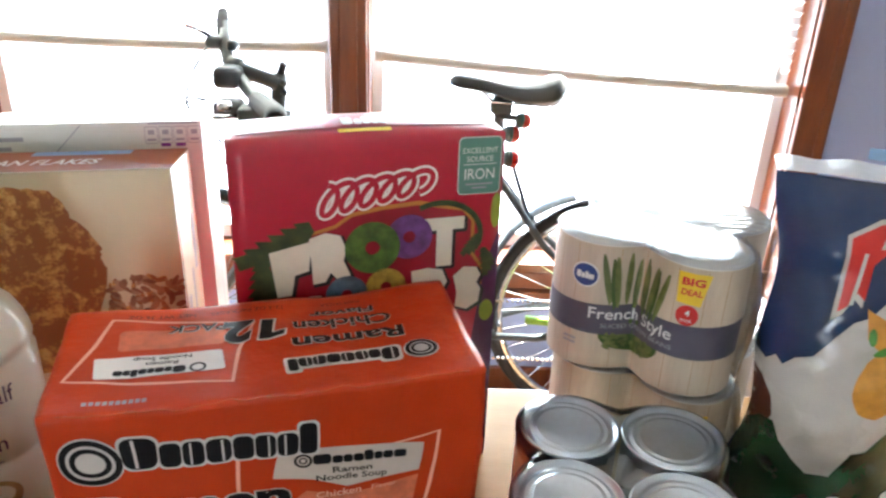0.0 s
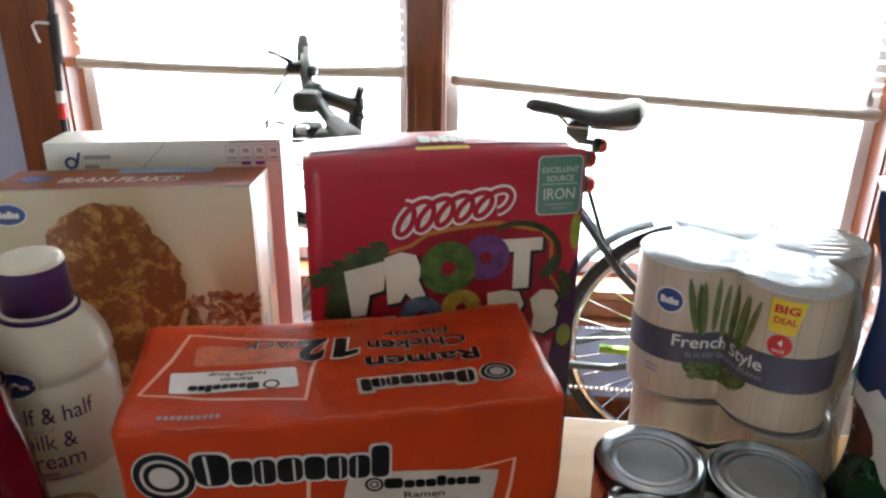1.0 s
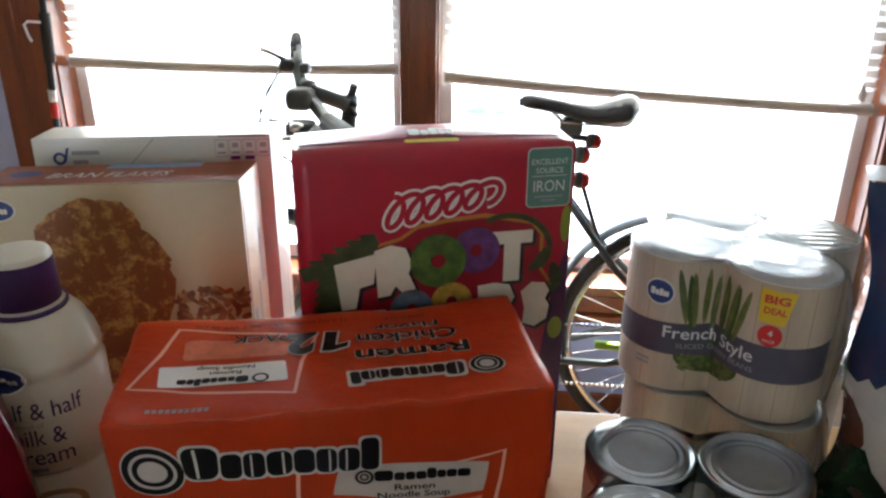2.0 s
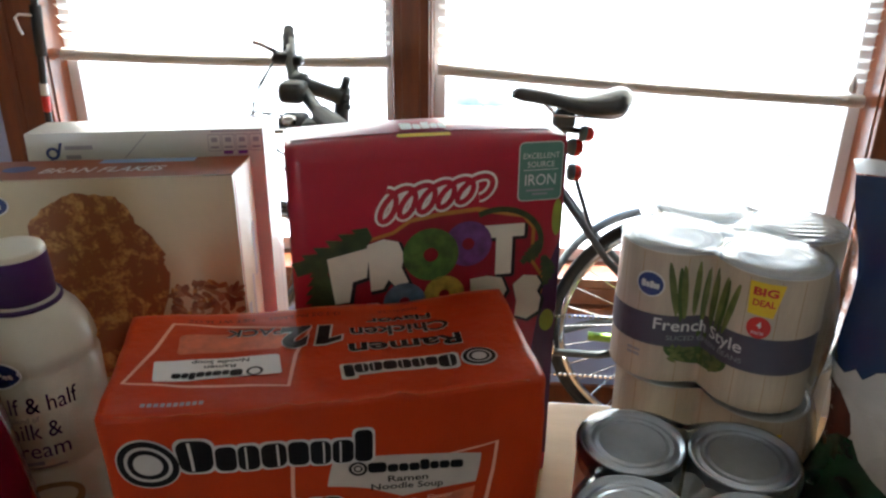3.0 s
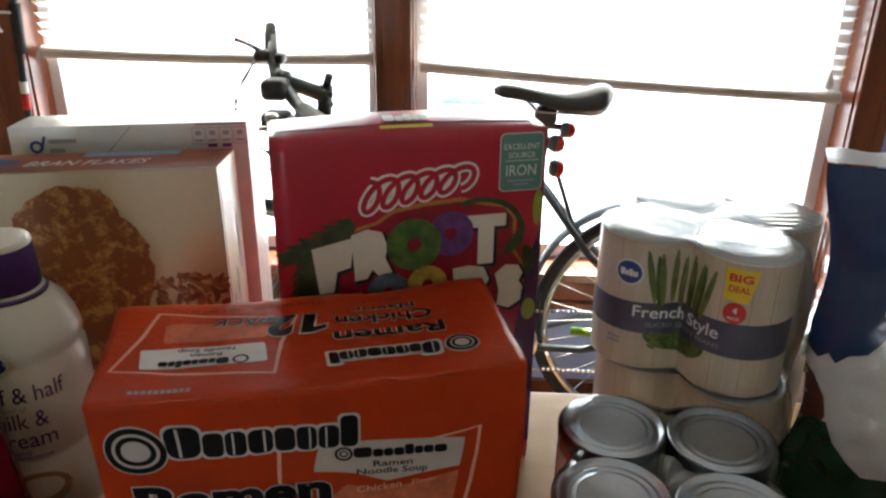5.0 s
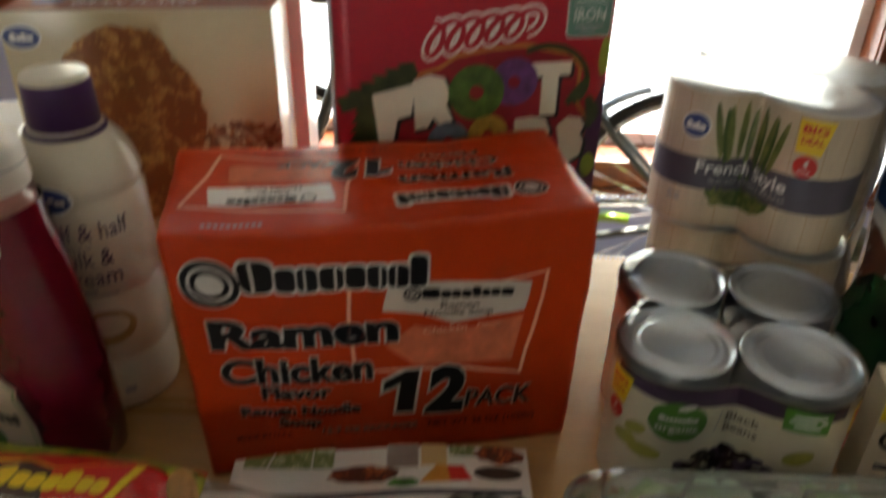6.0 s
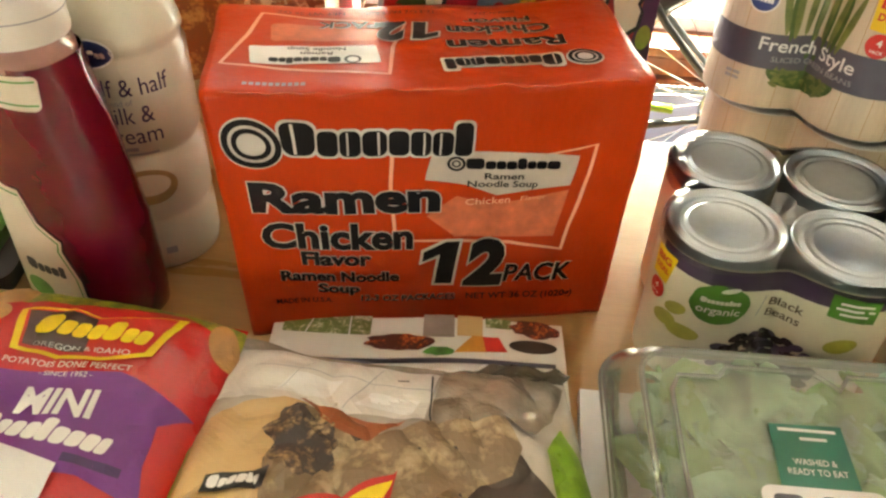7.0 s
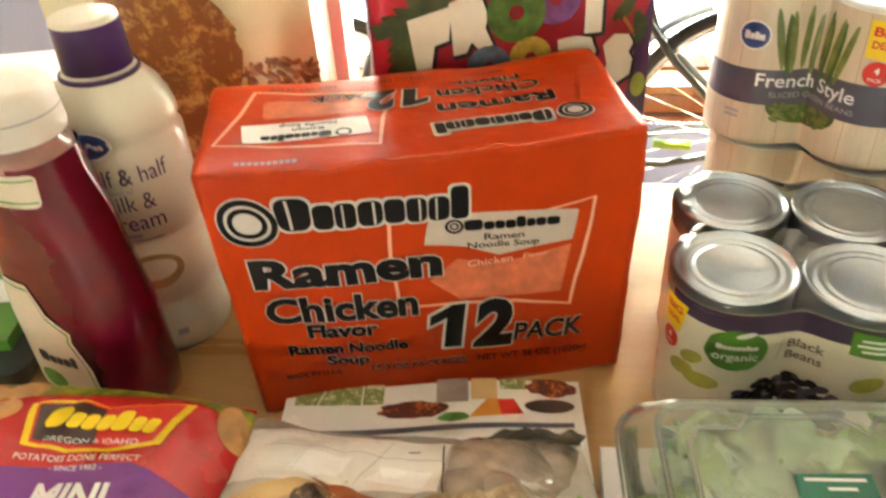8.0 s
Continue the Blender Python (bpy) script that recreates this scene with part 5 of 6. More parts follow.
def tots_bag():
    cor = bilinear((-0.19, -0.33), (-0.010, -0.31), (0.026, -0.045), (-0.178, -0.035), (0.0, 0.004, 0.0, 0.004))
    b, top = lying_bag("frozen_potato_bag", "red and purple plastic bag of frozen potatoes", "food bag", cor, 0.034, 3.0, BAGRED, 1.0, 0.050)
    pl = bag_place(top, cor)
    stamp("field_print", [[(-0.175, -0.045), (-0.10, -0.040), (-0.02, -0.0425), (0.034, -0.049), (0.028, -0.060), (0.006, -0.055), (-0.012, -0.0465), (-0.05, -0.050), (-0.12, -0.055), (-0.175, -0.07)]], pl, FIELD, b, 0.0003, 0.006)
    stamp("potato_print", [ell2(0.016, -0.062, 0.0085, 0.015, 24, 0.35), ell2(-0.121, -0.049, 0.014, 0.009, 24, 0.3), ell2(-0.126, -0.068, 0.012, 0.009, 24, 0.4), ell2(-0.15, -0.058, 0.02, 0.012, 24, 0.3), ell2(-0.145, -0.088, 0.018, 0.012, 24, -0.2)], pl, POTATO, b, 0.0006, 0.006)
    near = lambda u, v, lift: pl(-0.012 + (u + 0.012) * 0.94, v - 0.009, lift)
    badge = [(-0.111, -0.0535), (-0.08, -0.049), (-0.061, -0.054), (-0.045, -0.051), (-0.012, -0.0445), (-0.022, -0.0745), (-0.05, -0.0825), (-0.075, -0.083), (-0.103, -0.0815)]
    c0 = (-0.062, -0.065)
    grow = lambda k: [(c0[0] + (x - c0[0]) * k, c0[1] + (y - c0[1]) * k) for x, y in badge]
    stamp("badge_edge", [grow(1.09)], near, YELLOW, b, 0.0006, 0.006)
    stamp("badge", [grow(0.97)], near, RED, b, 0.0009, 0.006)
    stamp("badge_dark", [[(-0.107, -0.055), (-0.08, -0.051), (-0.061, -0.056), (-0.060, -0.080), (-0.10, -0.0795)]], near, BADGED, b, 0.0012, 0.006)
    stamp("brand_mark", wordmark(-0.060, -0.0635, 0.074, 0.0145, 7, 0.2, 0, 13), near, YELLOW, b, 0.0016, 0.006)
    lettered(b, near, "OREGON & IDAHO", -0.062, -0.0775, 0.0034, 0.062, WHITE, None, 0.0, 0.0016, 0, 0.03)
    lettered(b, near, "POTATOES DONE PERFECT", -0.066, -0.0885, 0.0038, 0.080, WHITE, None, 0.005, 0.0007, 0, 0.05)
    lettered(b, near, "- SINCE 1952 -", -0.064, -0.0945, 0.0028, 0.034, WHITE, None, 0.0, 0.0007, 0, 0.05)
    stamp("purple_banner", [[(-0.18, -0.112), (-0.10, -0.106), (-0.03, -0.0985), (-0.016, -0.1015), (0.014, -0.112), (-0.002, -0.122), (-0.002, -0.145), (0.002, -0.166), (-0.03, -0.160), (-0.10, -0.166), (-0.18, -0.172)]], pl, PURPLE, b, 0.0004, 0.006)
    lettered(b, pl, "MINI", -0.057, -0.1215, 0.0165, 0.043, WHITE, None, 0.035, 0.0009, 0.1, 0.10)
    stamp("brand_bar", wordmark(-0.057, -0.1395, 0.074, 0.0135, 9, 0.25, 0, 17), pl, WHITE, b, 0.0009, 0.006)
    stamp("text_bar", [rect2(-0.026, -0.152, 0.03, 0.005)], pl, PURP, b, 0.0006)
    return b, pl


tots, tots_place = tots_bag()
card = thing("paper_card", pose(0, 0, 0), "small blank white paper card lying on the potato bag", "card")
part("sheet", skin(lambda u, v: tots_place(-0.098 + 0.058 * u - 0.006 * v, -0.147 - 0.050 * v - 0.010 * u, 0.0016), 8, 8), WCARD, card)

KRAFT = mat("tan_film", (0.62, 0.41, 0.19), 0.3, 0.2, 10, 60, 0.3, 36, coat=0.5)
GREYFILM = mat("grey_film", (0.58, 0.53, 0.46), 0.25, 0.35, 22, 60, 0.5, 30, coat=0.5)
CRINKLE = mat("crinkled_clear_film", (0.36, 0.31, 0.25), 0.18, 0.5, 50, 120, 1.0, 42, coat=0.8, second=(0.20, 0.16, 0.12))
CABINET = mat("cabinet_print", (0.70, 0.67, 0.62), 0.35, 0.15, 12, coat=0.3)
TABBY = mottled("tabby_print", (0.52, 0.41, 0.26), (0.43, 0.32, 0.19), (0.25, 0.17, 0.10), 70)
DARKFUR = mottled("mottled_brown_print", (0.46, 0.33, 0.18), (0.22, 0.14, 0.08), (0.05, 0.035, 0.03), 120)
RUST = mat("rust_print", (0.33, 0.09, 0.03), 0.35, 0.2, coat=0.3)
LIMEF = mat("lime_film", (0.26, 0.45, 0.04), 0.3, 0.3, 60, coat=0.4)
BROWNB = mat("dark_brown_print", (0.06, 0.04, 0.03), 0.35, 0.2, coat=0.3)


def pet_bag():
    cor = bilinear((-0.012, -0.36), (0.262, -0.34), (0.225, -0.044), (0.020, -0.048), (0.0, 0.014, 0.0, -0.01))
    b, top = lying_bag("pet_food_bag", "tan and grey printed plastic bag of dry pet food", "food bag", cor, 0.040, 8.0, GREYFILM, 2.1, 0.038)
    pl = bag_place(top, cor)
    stamp("cabinet_print", [[(0.024, -0.053), (0.06, -0.056), (0.150, -0.066), (0.146, -0.104), (0.10, -0.104), (0.022, -0.095)]], pl, CABINET, b, 0.0003, 0.006)
    stamp("cabinet_line", [rect2(0.148, -0.088, 0.0011, 0.036, 0, -0.1), rect2(0.13, -0.076, 0.007, 0.0012)], pl, INK, b, 0.0006, 0.006)
    stamp("cabinet_line", [rect2(0.108, -0.083, 0.0006, 0.034, 0, 0.5), rect2(0.068, -0.077, 0.0005, 0.026, 0, 0.6), [(0.04, -0.072), (0.15, -0.083), (0.15, -0.0835), (0.04, -0.0726)]], pl, GREYP, b, 0.0006, 0.006)
    stamp("cabinet_panel", [[(0.066, -0.078), (0.096, -0.082), (0.088, -0.096), (0.056, -0.092)], [(0.113, -0.086), (0.142, -0.089), (0.138, -0.101), (0.105, -0.098)]], pl, WHITE, b, 0.0005, 0.006)
    stamp("tan_panel", [[(0.014, -0.112), (0.035, -0.104), (0.065, -0.0975), (0.080, -0.101), (0.095, -0.15), (0.11, -0.2), (0.018, -0.2), (0.012, -0.15)]], pl, KRAFT, b, 0.0004, 0.006)
    stamp("rust_panel", [[(0.074, -0.100), (0.10, -0.1045), (0.125, -0.112), (0.138, -0.108), (0.118, -0.124), (0.10, -0.118)]], pl, RUST, b, 0.0012, 0.006)
    stamp("dark_panel", [[(0.078, -0.103), (0.11, -0.118), (0.2, -0.118), (0.225, -0.14), (0.232, -0.2), (0.08, -0.2), (0.066, -0.14)]], pl, BROWNB, b, 0.0006, 0.006)
    stamp("tan_blob", [[(0.080, -0.105), (0.095, -0.108), (0.112, -0.124), (0.135, -0.114), (0.155, -0.104), (0.175, -0.103), (0.189, -0.098), (0.194, -0.105), (0.2, -0.113), (0.196, -0.13), (0.18, -0.14), (0.165, -0.16), (0.14, -0.19), (0.075, -0.19), (0.067, -0.14)]], pl, TABBY, b, 0.0009, 0.006)
    stamp("dark_blob", [ell2(0.084, -0.128, 0.017, 0.023, 40, 0.5, 0.45, 2)], pl, DARKFUR, b, 0.0012, 0.006)
    stamp("label_plate", [rect2(0.054, -0.1515, 0.037, 0.0105, 0, 0.1)], pl, INK, b, 0.0012, 0.006)
    stamp("brand_bar", wordmark(0.054, -0.151, 0.031, 0.0068, 6, 0.1, 0, 23), pl, WHITE, b, 0.0016, 0.006)
    stamp("banner_edge", [[(0.035, -0.172), (0.08, -0.165), (0.112, -0.156), (0.139, -0.141), (0.137, -0.175), (0.12, -0.21), (0.04, -0.21)]], pl, RED, b, 0.0012, 0.006)
    stamp("banner", [[(0.045, -0.174), (0.085, -0.167), (0.113, -0.159), (0.136, -0.146), (0.133, -0.175), (0.12, -0.205), (0.05, -0.205)]], pl, YELLOW, b, 0.0016, 0.006)
    stamp("lime_edge", [[(0.222, -0.086), (0.234, -0.100), (0.243, -0.125), (0.250, -0.16), (0.257, -0.2), (0.238, -0.2), (0.224, -0.15), (0.214, -0.108)]], pl, LIMEF, b, 0.0006, 0.006)
    stamp("lime_edge", [[(0.010, -0.118), (0.018, -0.124), (0.016, -0.16), (0.020, -0.2), (0.002, -0.2), (0.005, -0.16)]], pl, LIMEF, b, 0.0007, 0.006)
    stamp("crinkled_film", [[(0.152, -0.066), (0.178, -0.056), (0.205, -0.052), (0.222, -0.056), (0.216, -0.085), (0.205, -0.104), (0.19, -0.099), (0.175, -0.104), (0.152, -0.108), (0.150, -0.09)]], pl, CRINKLE, b, 0.0014, 0.004)
    # the far seam lies low, then stands up as a crinkled flap at one end
    def fin(u, v):
        x, y = cor(u, 1.0)
        up = min(1, max(0, (u - 0.55) / 0.2))
        fold = noise.noise(Vector((u * 14, v * 2.5, 4)))
        return Vector((x + 0.006 * up * fold * v, y + 0.002 * math.sin(u * 17) + v * (0.008 - 0.016 * up) + 0.007 * up * v * noise.noise(Vector((u * 20, v * 3, 9))), T + 0.040 + v * (0.001 + 0.022 * up) + 0.006 * up * v * fold + 0.0015 * math.sin(u * 23 + v)))
    part("seam", skin(fin, 60, 8), CRINKLE, b, "crinkled grey end seam", True)
    return b


pet_bag()

PAPER = mat("coated_paper", (0.80, 0.78, 0.73), 0.25, 0.06, 10, coat=0.4)
ROAST = mottled("roast_print", (0.60, 0.22, 0.06), (0.36, 0.07, 0.02), (0.10, 0.02, 0.012), 170)
SALADP = mottled("salad_print", (0.70, 0.68, 0.52), (0.44, 0.45, 0.24), (0.17, 0.22, 0.07), 190)
MAUVE = mat("mauve_print", (0.34, 0.27, 0.24), 0.4, 0.3, 30, coat=0.3)
PEACH = mat("peach_print", (0.75, 0.32, 0.05), 0.4, 0.3, 40, coat=0.3)


def flyer():
    b = thing("advertising_flyer", pose(0.020, 0.018, T, 0, 0, 5.6), "folded glossy grocery flyer under the pet food bag", "flyer")
    for k in range(3):
        z = 0.003 + 0.004 * k
        part("page", skin(lambda u, v: Vector((u * 0.205 + 0.001 * k, -0.084 * v - 0.002 * k, z + 0.004 * math.sin(u * 2.2) * (1 - v) + 0.0015 * math.sin(u * 9 + k))), 24, 10), PAPER, b, "printed glossy page")
    pl = lambda u, v, lift: Vector((u, v, 0.0112 + 0.004 * math.sin(u / 0.205 * 2.2) * (1 + v / 0.084) + 0.0015 * math.sin(u / 0.205 * 9 + 2) + lift))
    stamp("salad_photo", [rect2(0.040, -0.012, 0.062, 0.018)], pl, SALADP, b, 0.0006)
    stamp("photo_line", [rect2(0.028, -0.012, 0.001, 0.02, 0, 0.3), rect2(0.056, -0.012, 0.001, 0.02)], pl, WHITE, b, 0.0009)
    stamp("roast_photo", [ell2(0.092, -0.028, 0.024, 0.0075, 24, 0, 0.25, 2), ell2(0.187, -0.011, 0.018, 0.008, 24, -0.1, 0.25, 5)], pl, ROAST, b, 0.0009)
    stamp("herb_photo", [ell2(0.12, -0.036, 0.011, 0.004, 18, 0, 0.3, 4)], pl, LEAF, b, 0.0009)
    stamp("fruit_photo", [[(0.130, -0.037), (0.143, -0.021), (0.16, -0.022), (0.166, -0.034)]], pl, PEACH, b, 0.0009)
    stamp("fruit_photo", [[(0.150, -0.022), (0.161, -0.0215), (0.167, -0.034), (0.152, -0.035)]], pl, RED, b, 0.0012)
    stamp("pan_photo", [ell2(0.185, -0.027, 0.017, 0.006, 20)], pl, BROWNB, b, 0.0007)
    stamp("dark_stripe", [[(0.0, -0.044), (0.2, -0.041), (0.2, -0.045), (0.0, -0.049)]], pl, SLATE, b, 0.0009)
    stamp("grey_photo", [rect2(0.119, -0.0125, 0.022, 0.021)], pl, MAUVE, b, 0.0006)
    stamp("peach_photo", [rect2(0.141, -0.012, 0.018, 0.019)], pl, KRAFT, b, 0.0006)
    stamp("salad_photo", [rect2(0.161, -0.008, 0.018, 0.009)], pl, SALADP, b, 0.0006)
    return b


flyer()

# ---- salad clamshell ----
LETT = mat("salad_leaf", (0.20, 0.36, 0.10), 0.45, 0.5, 30, 90, 0.2, 60, second=(0.36, 0.52, 0.24))
LETT2 = mat("pale_salad_leaf", (0.42, 0.62, 0.38), 0.45, 0.4, 30, 90, 0.2, 60)
TEAL = mat("teal_label", (0.015, 0.17, 0.11), 0.35, 0.15, coat=0.3)


def rounded(hx, hy, r, n=6):
    pts = []
    for sx, sy, a0 in ((1, -1, -90), (1, 1, 0), (-1, 1, 90), (-1, -1, 180)):
        for k in range(n + 1):
            a = radians(a0 + 90 * k / n)
            pts.append((sx * (hx - r) + r * math.cos(a), sy * (hy - r) + r * math.sin(a)))
    return pts


def shell(levels, bm=None, cap=True):
    """A rounded-rectangular shell through (half x, half y, corner radius, height)."""
    bm = bm or bmesh.new()
    rows = [[bm.verts.new((x, y, z)) for x, y in rounded(hx, hy, r)] for hx, hy, r, z in levels]
    for p, q in zip(rows, rows[1:]):
        for k in range(len(p)):
            bm.faces.new((p[k], p[(k + 1) % len(p)], q[(k + 1) % len(p)], q[k]))
    if cap:
        bm.faces.new(rows[-1])
    return bm


def clamshell():
    b = thing("salad_clamshell", pose(0.368, -0.146, T + 0.0115, 0, 0, 3), "clear plastic clamshell of packed green salad leaves", "salad box")
    hx, hy = 0.118, 0.118
    part("tray", shell([(hx - 0.02, hy - 0.02, 0.02, 0.0), (hx - 0.010, hy - 0.010, 0.022, 0.005), (hx - 0.004, hy - 0.004, 0.024, 0.048), (hx, hy, 0.026, 0.050)], None, False), CLAM, b, "clear plastic tray", True)
    part("lid", shell([(hx, hy, 0.026, 0.0515), (hx + 0.001, hy + 0.001, 0.027, 0.055), (hx - 0.006, hy - 0.006, 0.024, 0.058), (hx - 0.010, hy - 0.010, 0.022, 0.070), (hx - 0.014, hy - 0.014, 0.02, 0.0735), (hx - 0.020, hy - 0.020, 0.018, 0.0735), (hx - 0.022, hy - 0.022, 0.016, 0.0705), (hx - 0.03, hy - 0.03, 0.012, 0.0700)]), CLAM, b, "clear plastic lid with raised rim", True)
    part("lid_rib", tube([(x, y, 0.0737) for x, y in rounded(hx - 0.017, hy - 0.017, 0.019)], 0.0018, 8, None, True), CLAM, b, "moulded clear rim", True)
    part("lid_rib", tube([(x, y, 0.0525) for x, y in rounded(hx + 0.001, hy + 0.001, 0.026)], 0.0022, 8, None, True), CLAM, b, "moulded clear rim", True)
    rng = random.Random(12)
    for name, mt, count in (("salad_leaf", LETT, 260), ("salad_leaf", LETT2, 300)):
        bm = bmesh.new()
        for k in range(count):
            c = Vector((rng.uniform(-hx + 0.026, hx - 0.026), rng.uniform(-hy + 0.026, hy - 0.026), rng.uniform(0.035, 0.062)))
            m = Matrix.Translation(c) @ Euler((rng.uniform(-0.5, 0.5), rng.uniform(-0.5, 0.5), rng.uniform(0, 6.3))).to_matrix().to_4x4()
            L, wd, cu = rng.uniform(0.028, 0.060), rng.uniform(0.018, 0.034), rng.uniform(-0.010, 0.012)
            def leaf(u, v):
                y = (v - 0.5) * wd * math.sin(math.pi * (0.06 + 0.9 * u)) ** 0.6
                z = cu * math.sin(math.pi * u) + 0.25 * abs(y) + 0.002 * math.sin(u * 15 + k) + 0.002 * math.sin(v * 11 + 2 * k) + 0.002 * noise.noise(Vector((u * 4, v * 4, k)))
                p = m @ Vector(((u - 0.5) * L, y, z))
                p.z = min(p.z, 0.0665)
                return p
            skin(leaf, 8, 6, bm)
        ob = part(name, bm, mt, b, "loose salad leaves", True)
        ob["kind"] = "stuff"
    pl = flat((-0.022, 0, 0.0708), (1, 0, 0), (0, 1, 0), (0, 0, 1))
    stamp("label", [[(-0.0152, 0.056), (0.023, 0.057), (0.0215, 0.0), (-0.0185, 0.0)]], pl, TEAL, b, 0.0004)
    stamp("text_bar", [rect2(0.004, 0.0525, 0.030, 0.002), rect2(0.006, 0.047, 0.014, 0.002)], pl, WHITE, b, 0.0008)
    lettered(b, pl, "WASHED &", 0.003, 0.0325, 0.0036, 0.022, WHITE, None, 0.01, 0.0008)
    lettered(b, pl, "READY TO EAT", 0.003, 0.0265, 0.0036, 0.030, WHITE, None, 0.01, 0.0008)
    ridge = [(-0.085, -0.05), (-0.086, 0.03), (-0.085, 0.074), (-0.080, 0.0845), (-0.0576, 0.0851), (-0.052, 0.0935), (-0.0038, 0.0935), (0.0017, 0.089), (0.0083, 0.0817), (0.016, 0.0925), (0.060, 0.093)]
    part("lid_ridge", tube([(x, y, 0.0718) for x, y in ridge], 0.0016, 8), CLAM, b, "moulded stiffening ridge", True)
    stamp("brand_plate", [rect2(0.002, 0.008, 0.062, 0.018, 0.006)], pl, WHITE, b, 0.0012)
    stamp("brand_mark", wordmark(0.002, 0.007, 0.052, 0.010, 5, 0, 0, 31), pl, SLATE, b, 0.0016)
    return b


carton_flat = thing("flat_box", pose(0.243, -0.258, T, 0, 0, 1), "thin white cardboard box under the salad clamshell", "box")
part("carton", carton(0.215, 0.238, 0.011, None, 0.03, 0.0012), WCARD, carton_flat)
clamshell()

# ---- crisp bag, standing ----
CBLUE = mat("blue_foil", (0.013, 0.037, 0.108), 0.24, 0.2, 8, 60, 0.35, 30, coat=0.5)
CWHITE = mat("white_foil", (0.62, 0.60, 0.57), 0.28, 0.1, 8, 60, 0.3, 30, coat=0.4)
CGREEN = mat("green_foil", (0.009, 0.05, 0.02), 0.24, 0.2, 8, 60, 0.35, 30, coat=0.5)
CBROWN = mat("brown_foil", (0.12, 0.035, 0.02), 0.28, 0.2, coat=0.4)
CHED = mat("cheddar_print", (0.68, 0.32, 0.05), 0.35, 0.3, 30, coat=0.3)


def crisp_bag():
    b = thing("crisp_bag", pose(0.529, 0.140, T, 0, 0, -18), "standing blue, white and green foil bag of crisps", "food bag")
    w, h, d = 0.118, 0.301, 0.07

    def wid(c):
        return w / 2 * (1.16 - 0.16 * c - 0.18 * math.sin(math.pi * c) ** 2 + 0.12 * c ** 3)

    def front(a, c, side=-1):
        x = (2 * a - 1) * wid(c)
        ea = max(0, 1 - abs(2 * a - 1) ** 2.4) ** 0.7
        ec = max(0, 1 - c ** 5) ** 0.8
        y = side * d / 2 * ea * ec * (1 - 0.25 * c)
        y += side * ea * (0.006 * noise.noise(Vector((x * 18, c * 7, 3 * side))) + 0.003 * noise.noise(Vector((x * 50, c * 16, side))))
        return Vector((x + 0.004 * math.sin(c * 14) * (2 * a - 1), y + 0.012 * c * c, c * h))
    bm = skin(lambda a, c: front(a, c, -1), 44, 60)
    skin(lambda a, c: front(a, c, 1), 44, 60, bm)
    part("bag_body", bm, CBLUE, b, "blue foil", True)

    def pl(u, v, lift):
        c = min(1, max(0, v / h))
        a = min(1, max(0, 0.5 + u / (2 * wid(c))))
        p = front(a, c, -1)
        return p + Vector((0, -1.6 * lift, 0))
    plx = lambda u, v, lift: pl(u * 0.68, v * 0.86 + 0.034 * min(1, v / 0.03), lift)
    up = lambda u, v, e: plx(0.002 + u * 0.82, 0.245 + (v - 0.235) * 0.85 + 0.018, e)
    across = lambda u, v, e: plx(u - 0.012, v + 0.030, e)
    stamp("white_panel", [[(-0.088, 0.0), (0.088, 0.0), (0.088, 0.225), (0.05, 0.214), (0.03, 0.224), (0.012, 0.208), (-0.002, 0.202), (-0.016, 0.186), (-0.03, 0.166), (-0.045, 0.160), (-0.055, 0.150), (-0.062, 0.156), (-0.07, 0.148), (-0.088, 0.155)]], plx, CWHITE, b, 0.0008, 0.008)
    stamp("brown_panel", [[(-0.09, 0.14), (-0.072, 0.131), (-0.062, 0.115), (-0.060, 0.098), (-0.072, 0.075), (-0.09, 0.06)]], plx, CBROWN, b, 0.0012, 0.008)
    stamp("green_panel", [[(-0.09, 0.0), (0.09, 0.0), (0.09, 0.09), (0.06, 0.085), (0.045, 0.072), (0.03, 0.07), (0.012, 0.045), (-0.012, 0.042), (-0.03, 0.052), (-0.048, 0.065), (-0.058, 0.082), (-0.072, 0.080), (-0.09, 0.06)]], lambda u, v, e: plx(u, v + 0.012 * min(1, v / 0.03), e), CGREEN, b, 0.0014, 0.008)
    mark = [(-0.034, 0.245), (0.0, 0.262), (0.04, 0.268), (0.075, 0.285), (0.082, 0.25), (0.04, 0.238), (0.02, 0.236), (0.002, 0.218), (0.0, 0.178), (-0.012, 0.186), (-0.022, 0.170), (-0.034, 0.162)]
    stamp("brand_edge", [mark], up, CWHITE, b, 0.0012, 0.008)
    stamp("brand_mark", [[(0.01 + (x - 0.01) * 0.88, 0.232 + (y - 0.232) * 0.86) for x, y in mark]], up, RED, b, 0.0018, 0.008)
    stamp("brand_cut", [rect2(-0.012, 0.206, 0.005, 0.05, 0, 0.12), rect2(0.03, 0.252, 0.03, 0.005, 0, 0.0), rect2(0.012, 0.246, 0.005, 0.02, 0, 0.3)], up, CWHITE, b, 0.0024, 0.008)
    stamp("cheddar_print", [ell2(0.052, 0.118, 0.028, 0.032, 26, 0, 0.15, 3), [(0.02, 0.185), (0.05, 0.175), (0.062, 0.155), (0.04, 0.15), (0.026, 0.16)]], across, CHED, b, 0.0014, 0.008)
    stamp("herb_print", [ell2(0.045, 0.152, 0.012, 0.004, 16, 0.4), ell2(0.03, 0.163, 0.004, 0.008, 12, 0.2)], across, LEAF, b, 0.002, 0.008)
    stamp("text_bar", wordmark(0.045, 0.030, 0.07, 0.022, 6, 0.25, 0, 41), plx, CWHITE, b, 0.002, 0.008)
